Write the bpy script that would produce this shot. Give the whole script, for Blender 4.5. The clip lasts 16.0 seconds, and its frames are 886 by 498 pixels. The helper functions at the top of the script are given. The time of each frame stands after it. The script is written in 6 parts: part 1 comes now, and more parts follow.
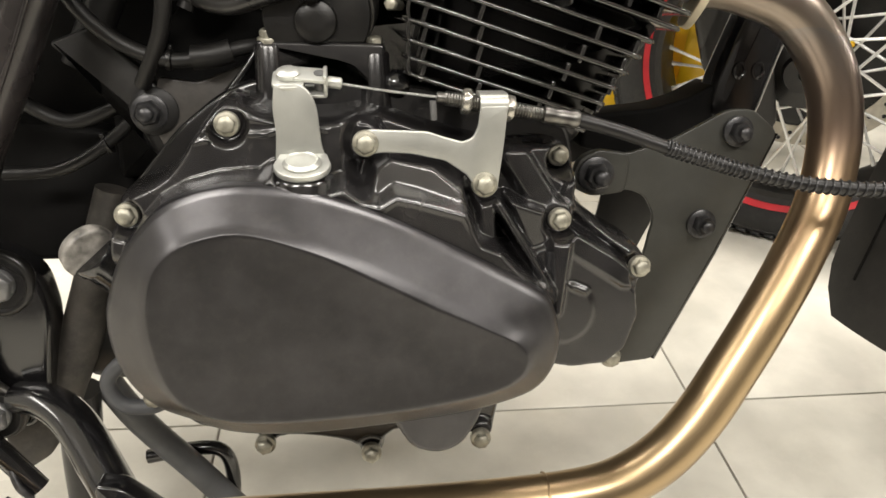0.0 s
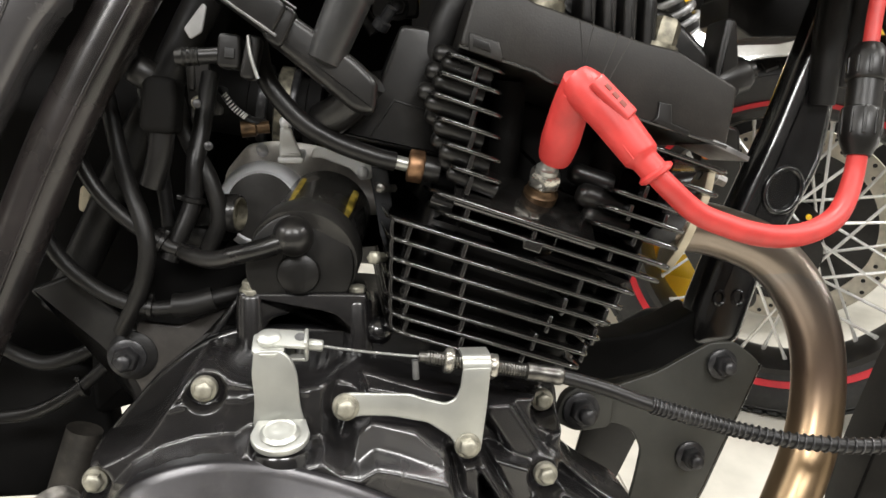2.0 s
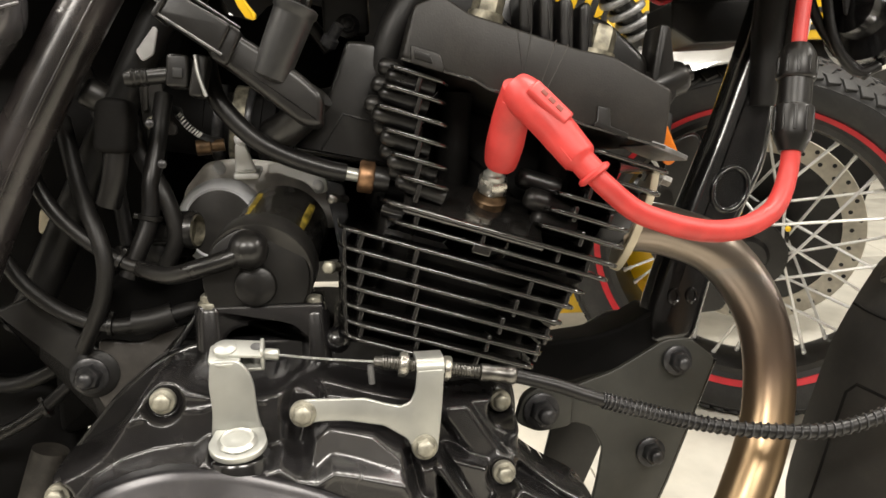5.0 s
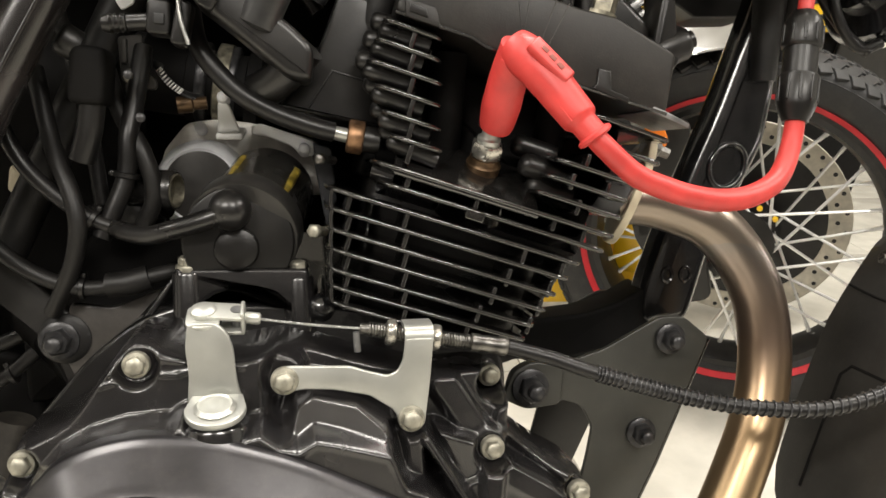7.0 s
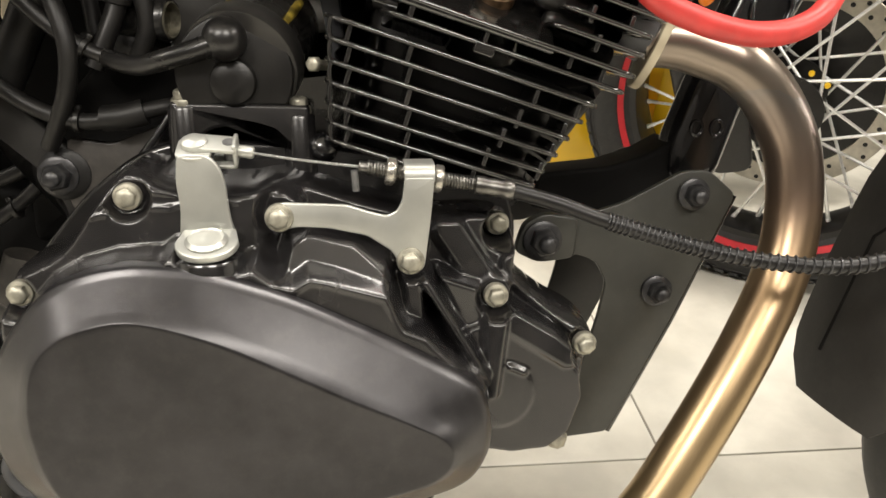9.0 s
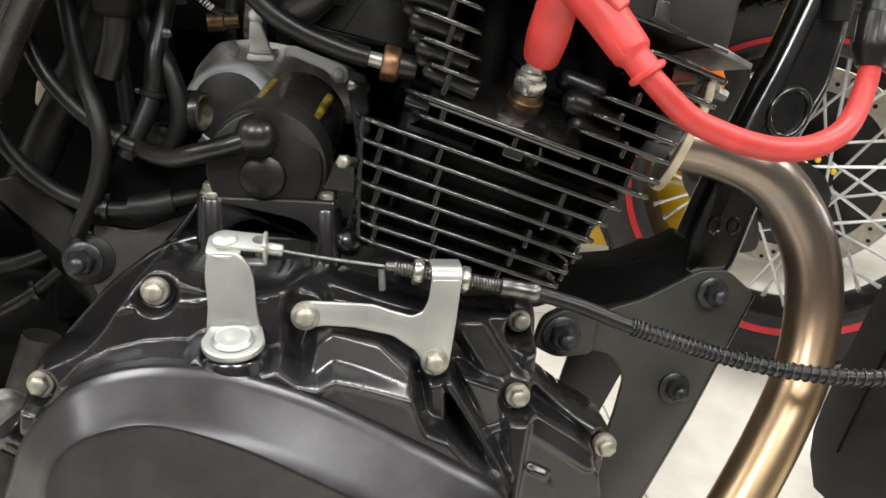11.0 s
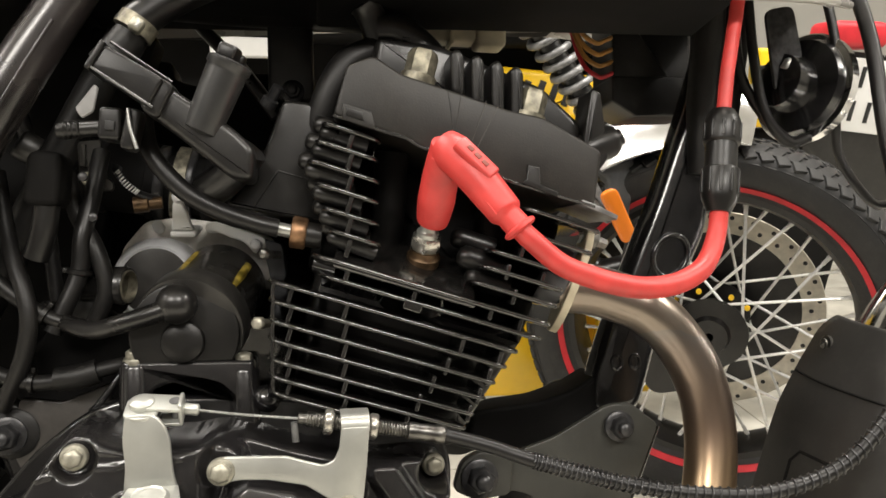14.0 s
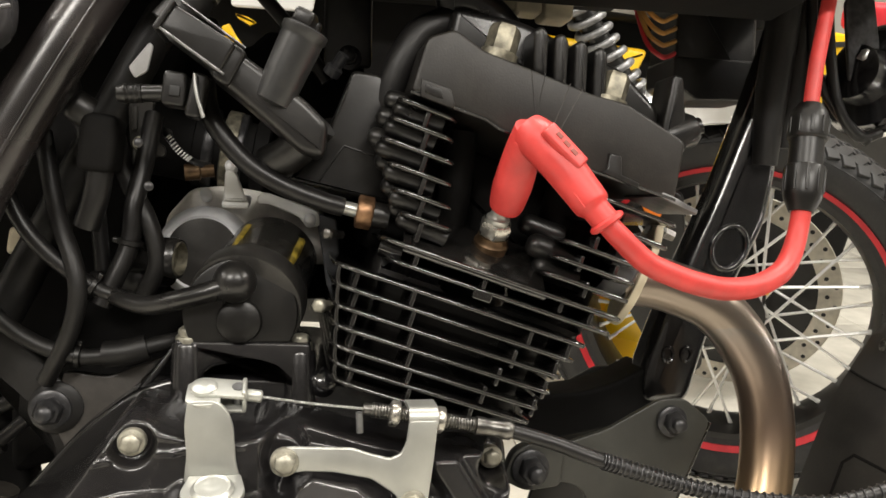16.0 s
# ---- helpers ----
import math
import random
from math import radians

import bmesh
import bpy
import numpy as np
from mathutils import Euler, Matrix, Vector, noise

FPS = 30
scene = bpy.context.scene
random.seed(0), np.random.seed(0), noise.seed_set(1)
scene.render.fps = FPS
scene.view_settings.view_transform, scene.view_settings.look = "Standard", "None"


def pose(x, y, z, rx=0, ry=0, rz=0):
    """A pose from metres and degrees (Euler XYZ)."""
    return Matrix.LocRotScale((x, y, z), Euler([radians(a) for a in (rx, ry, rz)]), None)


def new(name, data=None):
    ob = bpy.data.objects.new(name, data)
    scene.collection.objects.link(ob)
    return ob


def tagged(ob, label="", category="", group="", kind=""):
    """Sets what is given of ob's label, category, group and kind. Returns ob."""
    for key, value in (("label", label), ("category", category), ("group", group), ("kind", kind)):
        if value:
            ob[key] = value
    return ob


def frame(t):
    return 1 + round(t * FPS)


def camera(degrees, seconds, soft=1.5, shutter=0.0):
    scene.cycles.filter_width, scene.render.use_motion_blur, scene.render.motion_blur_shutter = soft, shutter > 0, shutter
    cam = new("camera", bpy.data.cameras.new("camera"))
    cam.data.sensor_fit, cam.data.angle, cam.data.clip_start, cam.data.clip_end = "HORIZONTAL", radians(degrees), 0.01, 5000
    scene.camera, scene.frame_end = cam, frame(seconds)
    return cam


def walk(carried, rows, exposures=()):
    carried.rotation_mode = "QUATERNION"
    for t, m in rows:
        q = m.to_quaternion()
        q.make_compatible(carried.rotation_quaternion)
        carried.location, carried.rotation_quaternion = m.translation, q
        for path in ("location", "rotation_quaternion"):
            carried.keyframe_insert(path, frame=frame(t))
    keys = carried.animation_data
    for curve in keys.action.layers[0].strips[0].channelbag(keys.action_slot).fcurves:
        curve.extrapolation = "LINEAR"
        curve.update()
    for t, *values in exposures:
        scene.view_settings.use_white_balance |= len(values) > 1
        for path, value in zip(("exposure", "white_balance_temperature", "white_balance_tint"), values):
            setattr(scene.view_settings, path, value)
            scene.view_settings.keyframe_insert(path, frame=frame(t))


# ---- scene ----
# The motorcycle leans 12 degrees on its side stand; BIKE lays its own upright frame into the room.
BIKE = pose(0, 0, 0.66, -12, 0, 0) @ pose(0, 0, -0.53)
cam = camera(59.0, 16.0, soft=1.6)
# seconds, eye (x, y, z), yaw to the left, pitch up, roll to the left
ROWS = [
    (0.0, 0.0032, -0.0003, 0.6617, -6.2, -29.11, 1.41),
    (0.5, -0.0272, 0.0058, 0.6453, -4.73, -29.81, 1.34),
    (1.0, -0.0239, -0.0023, 0.6547, -4.81, -29.55, 0.47),
    (1.5, 0.0219, 0.0232, 0.7125, -5.62, -29.22, -0.23),
    (2.0, 0.0073, 0.0384, 0.7328, -7.1, -19.69, 1.71),
    (2.5, 0.0023, 0.0411, 0.7229, -5.53, -14.21, 0.1),
    (3.0, 0.0181, 0.0262, 0.729, -5.63, -12.78, 0.53),
    (3.5, 0.025, 0.0157, 0.7197, -6.81, -13.29, -0.82),
    (4.0, 0.0236, 0.0189, 0.712, -7.58, -14.34, -1.09),
    (4.5, 0.0195, 0.0199, 0.7186, -8.39, -15.71, -0.44),
    (4.7, 0.0279, 0.0197, 0.7305, -8.13, -18.06, -0.26),
    (7.0, 0.0229, 0.0352, 0.7046, -9.73, -18.6, 1.61),
    (7.5, 0.0296, 0.0357, 0.7019, -9.47, -18.65, 1.68),
    (8.0, 0.0312, 0.0496, 0.7024, -8.32, -19.37, 2.7),
    (8.5, 0.0402, 0.0464, 0.6946, -7.12, -22.27, 2.16),
    (8.7, 0.0507, 0.0448, 0.6863, -6.89, -24.54, 1.79),
    (9.1, 0.048, 0.046, 0.672, -6.6, -28.4, 1.9),
    (9.5, 0.045, 0.048, 0.661, -6.4, -30.6, 2.1),
    (10.0, 0.042, 0.052, 0.658, -6.4, -31.4, 2.5),
    (10.4, 0.041, 0.056, 0.664, -6.5, -30.6, 2.9),
    (10.8, 0.0381, 0.0592, 0.6814, -6.71, -27.25, 3.23),
    (11.0, 0.0322, 0.0574, 0.6988, -6.7, -23.5, 3.49),
    (11.5, 0.0258, 0.0407, 0.709, -7.34, -16.2, 3.65),
    (12.0, 0.0274, 0.0329, 0.7146, -7.39, -12.38, 3.04),
    (12.5, 0.0278, 0.0266, 0.719, -7.37, -10.78, 2.63),
    (13.0, 0.0275, 0.027, 0.7218, -7.09, -10.8, 2.63),
    (13.5, 0.0382, 0.0283, 0.7176, -6.84, -11.33, 2.28),
    (14.0, 0.0602, 0.0106, 0.7073, -9.49, -11.63, 0.72),
    (14.5, 0.0882, -0.0073, 0.6901, -14.82, -12.67, -0.08),
    (15.0, 0.076, 0.0148, 0.6849, -14.94, -13.53, 0.93),
    (15.5, 0.046, 0.0297, 0.7113, -13.23, -14.33, 2.49),
    (16.0, 0.0087, 0.0467, 0.719, -10.82, -14.77, 3.76),
]
TINTS = [(0.0, 0.05, 6500, 10), (0.5, 0.03, 6150, 10), (1.0, 0.03, 6100, 10), (1.5, 0.08, 6000, 10), (2.5, 0.0, 6450, 10), (3.5, 0.0, 6700, 10), (4.5, 0.0, 6650, 10), (7.0, 0.03, 6550, 10), (8.5, 0.03, 6650, 10), (10.3, 0.0, 6400, 10), (11.0, 0.0, 6050, 10), (11.5, 0.03, 6350, 10), (12.0, 0.0, 6500, 10), (16.0, 0.0, 6550, 10)]
walk(cam, [(t, pose(x, y, z, 90 + pitch, 0, yaw) @ pose(0, 0, 0, 0, 0, roll)) for t, x, y, z, yaw, pitch, roll in ROWS], TINTS)

# ---- world and lamps ----
world = bpy.data.worlds.new("world")
scene.world = world
world.use_nodes = True
world.node_tree.nodes["Background"].inputs[0].default_value = (0.9, 0.95, 1.0, 1)
world.node_tree.nodes["Background"].inputs[1].default_value = 0.05


def ceiling_lamp(x, y, z, sx, sy, watts):
    """A fluorescent fitting's light, just under its diffuser."""
    data = bpy.data.lights.new("lamp", "AREA")
    data.shape, data.size, data.size_y, data.energy, data.color = "RECTANGLE", sx, sy, watts, (1.0, 0.952, 0.885)
    ob = new("lamp", data)
    ob.matrix_world = pose(x, y, z)


LAMPS = [(-1.2, -1.5, 1.2, 0.45, 68), (0.9, -1.5, 1.2, 0.45, 62), (-1.2, 1.0, 1.2, 0.45, 57), (0.9, 1.0, 1.2, 0.45, 59), (2.6, 0.0, 0.30, 1.2, 54), (-2.8, 0.0, 0.30, 1.2, 38)]
for lx, ly, sx, sy, watts in LAMPS:
    ceiling_lamp(lx, ly, 2.62, sx, sy, watts)


# ---- materials ----
def mat(name, col, rough=0.5, metal=0.0, var=0.25, scale=30.0, bump=0.1, grain=500.0, coat=0.0, rough_var=0.12, col2=None, dust=0.0, dist=0.0004, spec=0.5):
    """A painted, plated or moulded surface: colour mottled at two scales, uneven gloss, fine grain, dust in patches."""
    m = bpy.data.materials.new(name)
    m.use_nodes = True
    nt = m.node_tree
    n, lk = nt.nodes, nt.links
    b = n["Principled BSDF"]
    geo = n.new("ShaderNodeTexCoord")
    big, fine = n.new("ShaderNodeTexNoise"), n.new("ShaderNodeTexNoise")
    big.inputs["Scale"].default_value, big.inputs["Detail"].default_value = scale, 6
    fine.inputs["Scale"].default_value, fine.inputs["Detail"].default_value = grain, 3
    for t in (big, fine):
        lk.new(geo.outputs["Object"], t.inputs["Vector"])
    ramp = n.new("ShaderNodeValToRGB")
    c2 = col2 or tuple(min(1, c * (1 + 1.6 * var)) for c in col)
    ramp.color_ramp.elements[0].color = (*[c * (1 - var) for c in col], 1)
    ramp.color_ramp.elements[1].color = (*c2, 1)
    ramp.color_ramp.elements[0].position, ramp.color_ramp.elements[1].position = 0.36, 0.68
    lk.new(big.outputs["Fac"], ramp.inputs["Fac"])
    colour = ramp.outputs["Color"]
    if dust:
        d = n.new("ShaderNodeTexNoise")
        d.inputs["Scale"].default_value, d.inputs["Detail"].default_value, d.inputs["Roughness"].default_value = scale * 2.3, 8, 0.75
        lk.new(geo.outputs["Object"], d.inputs["Vector"])
        dr = n.new("ShaderNodeMapRange")
        dr.inputs["From Min"].default_value, dr.inputs["From Max"].default_value, dr.inputs["To Max"].default_value = 0.48, 0.78, dust
        lk.new(d.outputs["Fac"], dr.inputs["Value"])
        mix = n.new("ShaderNodeMix")
        mix.data_type = "RGBA"
        lk.new(dr.outputs["Result"], mix.inputs["Factor"])
        lk.new(colour, mix.inputs["A"])
        mix.inputs["B"].default_value = (0.26, 0.235, 0.2, 1)
        colour = mix.outputs["Result"]
    lk.new(colour, b.inputs["Base Color"])
    rr = n.new("ShaderNodeMapRange")
    rr.inputs["To Min"].default_value, rr.inputs["To Max"].default_value = max(0.02, rough - rough_var), min(1, rough + rough_var)
    lk.new(big.outputs["Fac"], rr.inputs["Value"])
    lk.new(rr.outputs["Result"], b.inputs["Roughness"])
    b.inputs["Metallic"].default_value = metal
    b.inputs["Coat Weight"].default_value = coat
    b.inputs["Specular IOR Level"].default_value = spec
    b.inputs["Coat Roughness"].default_value = max(0.12, rough * 0.75)
    if bump:
        bp = n.new("ShaderNodeBump")
        bp.inputs["Strength"].default_value, bp.inputs["Distance"].default_value = bump, dist
        lk.new(fine.outputs["Fac"], bp.inputs["Height"])
        lk.new(bp.outputs["Normal"], b.inputs["Normal"])
    return m


GLOSS_BLACK = mat("gloss_black_paint", (0.0062, 0.0060, 0.0066), 0.20, coat=0.8, bump=0.05, grain=300, dust=0.04, rough_var=0.08, spec=0.55)
CASEPAINT = mat("case_satin_black", (0.0130, 0.0122, 0.0126), 0.25, coat=0.5, var=0.3, bump=0.08, grain=500, dust=0.05, rough_var=0.08)
STARTERGREY = mat("starter_satin_grey", (0.042, 0.040, 0.037), 0.36, metal=0.3, var=0.15, scale=40, bump=0.12, grain=700, dust=0.06)
STARTERBODY = mat("starter_brown_black", (0.022, 0.020, 0.017), 0.26, coat=0.4, var=0.35, scale=60, bump=0.08, grain=400, dust=0.06)
BOOT = mat("glossy_boot_rubber", (0.0095, 0.0090, 0.0086), 0.27, var=0.2, bump=0.12, grain=500, dust=0.05, spec=0.6)
LINKGREY = mat("worn_grey_link", (0.085, 0.080, 0.074), 0.36, metal=0.5, var=0.35, scale=60, bump=0.12, grain=500, dust=0.10)
DUSTYTUBE = mat("dusty_brown_rubber", (0.034, 0.030, 0.025), 0.62, var=0.4, scale=40, bump=0.2, grain=300, dust=0.14)
SCUFFED = mat("scuffed_black_plastic", (0.19, 0.18, 0.165), 0.38, var=0.6, scale=90, bump=0.3, grain=400, dust=0.3)
SATIN_BLACK = mat("satin_black_paint", (0.0085, 0.0080, 0.0075), 0.32, bump=0.14, grain=400, dust=0.05)
FIN_BLACK = mat("fin_black_paint", (0.0085, 0.0080, 0.0075), 0.15, bump=0.16, grain=260, dust=0.05, coat=1.0, spec=0.7, rough_var=0.06)
COVER = mat("cover_dark_grey", (0.041, 0.0395, 0.042), 0.36, metal=0.85, var=0.14, bump=0.20, grain=1500, scale=45, dust=0.05, rough_var=0.07, coat=0.5)
HEADPANEL = mat("head_panel_black", (0.0115, 0.0100, 0.0083), 0.45, bump=0.25, grain=900, scale=20, dust=0.06)
PLASTIC = mat("black_plastic", (0.0068, 0.0063, 0.0058), 0.36, bump=0.15, grain=700, dust=0.035)
# blacker than real plastic: shade of hollows and gaps is put into this colour
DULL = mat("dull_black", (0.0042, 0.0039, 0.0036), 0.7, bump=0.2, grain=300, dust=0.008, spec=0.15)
RUBBER = mat("black_rubber", (0.0085, 0.0080, 0.0075), 0.46, bump=0.25, grain=500, dust=0.025, spec=0.4)
FLAPRUBBER = mat("grey_black_flap_rubber", (0.022, 0.021, 0.0195), 0.44, var=0.12, bump=0.2, grain=500, dust=0.05)
HOSE = mat("rubber_hose", (0.0085, 0.0080, 0.0078), 0.36, bump=0.15, grain=300, dust=0.02, spec=0.4)
ZINC = mat("zinc_plate", (0.50, 0.505, 0.470), 0.36, metal=0.65, var=0.10, scale=28, bump=0.10, grain=700, rough_var=0.12, dust=0.06)
STEEL = mat("bright_steel", (0.46, 0.46, 0.445), 0.36, metal=0.7, var=0.14, bump=0.08, grain=600)
BOLT = mat("zinc_bolt", (0.35, 0.335, 0.275), 0.40, metal=0.6, var=0.35, scale=120, bump=0.1, grain=900, dust=0.08)
NUT = mat("dull_dirty_plated_nut", (0.20, 0.185, 0.14), 0.40, metal=0.6, var=0.45, scale=160, bump=0.15, grain=900, dust=0.2)
DARKBOLT = mat("black_bolt", (0.05, 0.05, 0.052), 0.35, metal=0.6, var=0.3, scale=150, dust=0.12)
DARKSTEEL = mat("dull_grey_steel", (0.20, 0.20, 0.20), 0.42, metal=0.6, var=0.25, scale=90, dust=0.1)
THREAD = mat("dark_thread", (0.16, 0.155, 0.145), 0.35, metal=1.0, var=0.3, scale=200)
DOMEALLOY = mat("polished_alloy", (0.90, 0.91, 0.94), 0.32, metal=0.0, var=0.05, scale=60, bump=0.12, grain=800)
PLATEALLOY = mat("dull_cast_alloy", (0.70, 0.675, 0.63), 0.42, metal=0.0, var=0.14, scale=70, bump=0.3, grain=700, dust=0.1)
ALLOY = mat("cast_alloy", (0.86, 0.86, 0.87), 0.36, metal=0.1, var=0.08, scale=60, bump=0.3, grain=800)
BRASS = mat("copper_brass", (0.27, 0.155, 0.085), 0.42, metal=0.85, var=0.35, scale=150)
MARKRED = mat("dull_red_brown_mark", (0.22, 0.035, 0.02), 0.5, var=0.2)
PLUGBROWN = mat("brown_gasket_ring", (0.12, 0.075, 0.04), 0.4, metal=0.7, var=0.3, scale=160)
PLUGSTEEL = mat("plug_steel", (0.52, 0.50, 0.45), 0.28, metal=0.85, var=0.2, scale=160, dust=0.12)
RED = mat("red_silicone", (0.56, 0.046, 0.041), 0.44, var=0.12, scale=50, bump=0.14, grain=600, dust=0.06)
REDRIM = mat("red_stripe", (0.55, 0.02, 0.03), 0.45, var=0.12)
SENSOR = mat("dark_grey_plastic", (0.022, 0.022, 0.022), 0.34, bump=0.15, grain=700, dust=0.05)
CHROME = mat("chrome", (0.88, 0.88, 0.88), 0.10, metal=1.0, var=0.04, bump=0.03, grain=90, rough_var=0.05)
SATIN_CHROME = mat("worn_chrome", (0.66, 0.66, 0.66), 0.17, metal=1.0, var=0.06, bump=0.04, grain=300, rough_var=0.06)
SPOKE = mat("spoke_steel", (0.78, 0.78, 0.76), 0.32, metal=0.5, var=0.06)
YELLOW = mat("yellow_paint", (0.90, 0.56, 0.012), 0.32, var=0.06, scale=8, coat=0.4)
OLDYELLOW = mat("faded_yellow_label", (0.30, 0.22, 0.03), 0.4, var=0.5, scale=140, dust=0.2)
WHITE = mat("white_paint", (0.78, 0.78, 0.76), 0.5, var=0.05, scale=10)
GREYPAINT = mat("grey_metal_paint", (0.072, 0.069, 0.071), 0.26, metal=0.35, var=0.08, scale=15, coat=0.5, bump=0.08, grain=900)
TANKPAINT = mat("silver_tank_paint", (0.37, 0.355, 0.33), 0.28, metal=0.3, var=0.05, scale=12, coat=0.5, bump=0.05, grain=900)
TUBEPAINT = mat("dark_frame_paint", (0.015, 0.0125, 0.0122), 0.27, var=0.45, scale=18, coat=0.5, dust=0.07, rough_var=0.10)
TYRE = mat("tyre_rubber", (0.014, 0.014, 0.014), 0.60, var=0.2, scale=20, bump=0.3, grain=300, dust=0.08)
ORANGE = mat("orange_lens", (0.75, 0.2, 0.02), 0.2, var=0.05)
IVORY = mat("ivory_plastic", (0.52, 0.46, 0.33), 0.5, var=0.2)
GOLDWIRE = mat("brown_orange_wire", (0.5, 0.25, 0.06), 0.5)
WEBGREY = mat("dusty_black_plate", (0.045, 0.041, 0.037), 0.38, var=0.2, scale=40, bump=0.15, grain=500, dust=0.12)
ARMBLACK = mat("dusty_black_arm", (0.015, 0.0142, 0.013), 0.40, var=0.15, scale=25, bump=0.15, grain=600, dust=0.05)
PLATEGREY = mat("satin_grey_black_plate", (0.040, 0.040, 0.0345), 0.40, var=0.12, scale=25, bump=0.15, grain=600, dust=0.05)
CASEGREY = mat("grey_case", (0.075, 0.077, 0.082), 0.45, var=0.2)
INK = mat("black_ink", (0.015, 0.015, 0.015), 0.5, var=0.1)
DISC = mat("brake_disc_steel", (0.62, 0.58, 0.49), 0.42, metal=0.35, var=0.12, scale=60)
WALL = mat("wall_paint", (0.50, 0.49, 0.46), 0.75, var=0.05, scale=3, bump=0.2, grain=60)
# dark only to keep reflections in the engine covers dark
WALL_DARK = mat("wall_darkened_for_reflections", (0.060, 0.056, 0.052), 0.7, var=0.10, scale=3, bump=0.2, grain=60)
CEIL = mat("ceiling_paint", (0.78, 0.775, 0.76), 0.8, var=0.04, scale=3, bump=0.1, grain=40)
TILE = mat("floor_tile_cream", (0.585, 0.562, 0.495), 0.24, var=0.15, scale=6, bump=0.06, grain=120, dust=0.16, rough_var=0.10)
GROUT = mat("floor_grout", (0.20, 0.18, 0.155), 0.9, var=0.2, scale=60)


def heat_tinted():
    """Bare steel header: grey-brown near the port, straw gold further down, with faint bands and scuffs."""
    m = mat("heat_tinted_steel", (0.4, 0.3, 0.2), 0.31, metal=0.95, bump=0.06, grain=500, rough_var=0.08)
    n, lk = m.node_tree.nodes, m.node_tree.links
    b = n["Principled BSDF"]
    geo = next(x for x in n if x.bl_idname == "ShaderNodeTexCoord")
    sep, nz, mr, add = n.new("ShaderNodeSeparateXYZ"), n.new("ShaderNodeTexNoise"), n.new("ShaderNodeMapRange"), n.new("ShaderNodeMath")
    lk.new(geo.outputs["Object"], sep.inputs[0])
    lk.new(geo.outputs["Object"], nz.inputs["Vector"])
    nz.inputs["Scale"].default_value, nz.inputs["Detail"].default_value = 16, 6
    mr.inputs["From Min"].default_value, mr.inputs["From Max"].default_value = 0.16, 0.56
    lk.new(sep.outputs["Z"], mr.inputs["Value"])
    add.operation, add.inputs[1].default_value = "MULTIPLY_ADD", 0.22
    lk.new(nz.outputs["Fac"], add.inputs[0])
    lk.new(mr.outputs["Result"], add.inputs[2])
    r = n.new("ShaderNodeValToRGB")
    e = r.color_ramp.elements
    e[0].position, e[0].color = 0.1, (0.34, 0.252, 0.152, 1)
    e[1].position, e[1].color = 1.1, (0.25, 0.225, 0.205, 1)
    for p, c in ((0.45, (0.46, 0.340, 0.195, 1)), (0.68, (0.42, 0.295, 0.175, 1)), (0.84, (0.30, 0.215, 0.160, 1)), (1.0, (0.28, 0.235, 0.195, 1))):
        x = e.new(p)
        x.color = c
    lk.new(add.outputs[0], r.inputs["Fac"])
    lk.new(r.outputs["Color"], b.inputs["Base Color"])
    return m


PIPE = heat_tinted()


# ---- building helpers ----
OFFSET = {}


def thing(name, base, m, label, category, kind="", group=""):
    """A top-level Empty at its base; its parts are given in the frame m."""
    ob = new(name)
    ob.empty_display_size = 0.05
    ob.matrix_world = m @ pose(*base)
    OFFSET[ob] = Vector(base)
    return tagged(ob, label, category, group, kind)


def part(name, bm, material, parent, label="", smooth=50):
    me = bpy.data.meshes.new(name)
    bmesh.ops.recalc_face_normals(bm, faces=bm.faces)
    bm.to_mesh(me)
    bm.free()
    me.transform(Matrix.Translation(-OFFSET[parent]))
    me.materials.append(material)
    me.shade_smooth()
    for f in me.polygons:
        f.use_smooth = len(f.vertices) < 7
    if smooth:
        me.set_sharp_from_angle(angle=radians(smooth))
    ob = new(name, me)
    ob.parent = parent
    OFFSET[ob] = OFFSET[parent]
    return tagged(ob, label)


def mesh_of(name, bm, material, smooth=45):
    """Mesh data to be shared by alike pieces."""
    me = bpy.data.meshes.new(name)
    bmesh.ops.recalc_face_normals(bm, faces=bm.faces)
    bm.to_mesh(me)
    bm.free()
    me.materials.append(material)
    me.shade_smooth()
    for f in me.polygons:
        f.use_smooth = len(f.vertices) < 7
    me.set_sharp_from_angle(angle=radians(smooth))
    return me


def piece(name, me, parent, m, label=""):
    ob = new(name, me)
    ob.parent = parent
    OFFSET[ob] = OFFSET[parent]
    ob.matrix_basis = Matrix.Translation(-OFFSET[parent]) @ m
    return tagged(ob, label)


def aim(at, way):
    """A frame at a point whose z runs along way."""
    return Matrix.Translation(at) @ Vector(way).to_track_quat("Z", "Y").to_matrix().to_4x4()


def catmull(pts, sub=6, closed=False):
    p = [Vector(q) for q in pts]
    n, out = len(p), []
    for i in range(n if closed else n - 1):
        a, b, c, d = (p[(i + k) % n] if closed else p[min(max(i + k, 0), n - 1)] for k in (-1, 0, 1, 2))
        for s in range(sub):
            t = s / sub
            out.append(0.5 * ((2 * b) + (c - a) * t + (2 * a - 5 * b + 4 * c - d) * t * t + (3 * b - a - 3 * c + d) * t ** 3))
    return out if closed else out + [p[-1]]


def rings(bm, loops, closed_ends=True, wrap=True):
    """Skins a list of loops of equal length."""
    made = [[bm.verts.new(v) for v in loop] for loop in loops]
    n = len(made[0])
    for a, b in zip(made, made[1:]):
        for i in range(n if wrap else n - 1):
            j = (i + 1) % n
            bm.faces.new((a[i], a[j], b[j], b[i]))
    if closed_ends:
        bm.faces.new(made[0][::-1])
        bm.faces.new(made[-1])
    return made


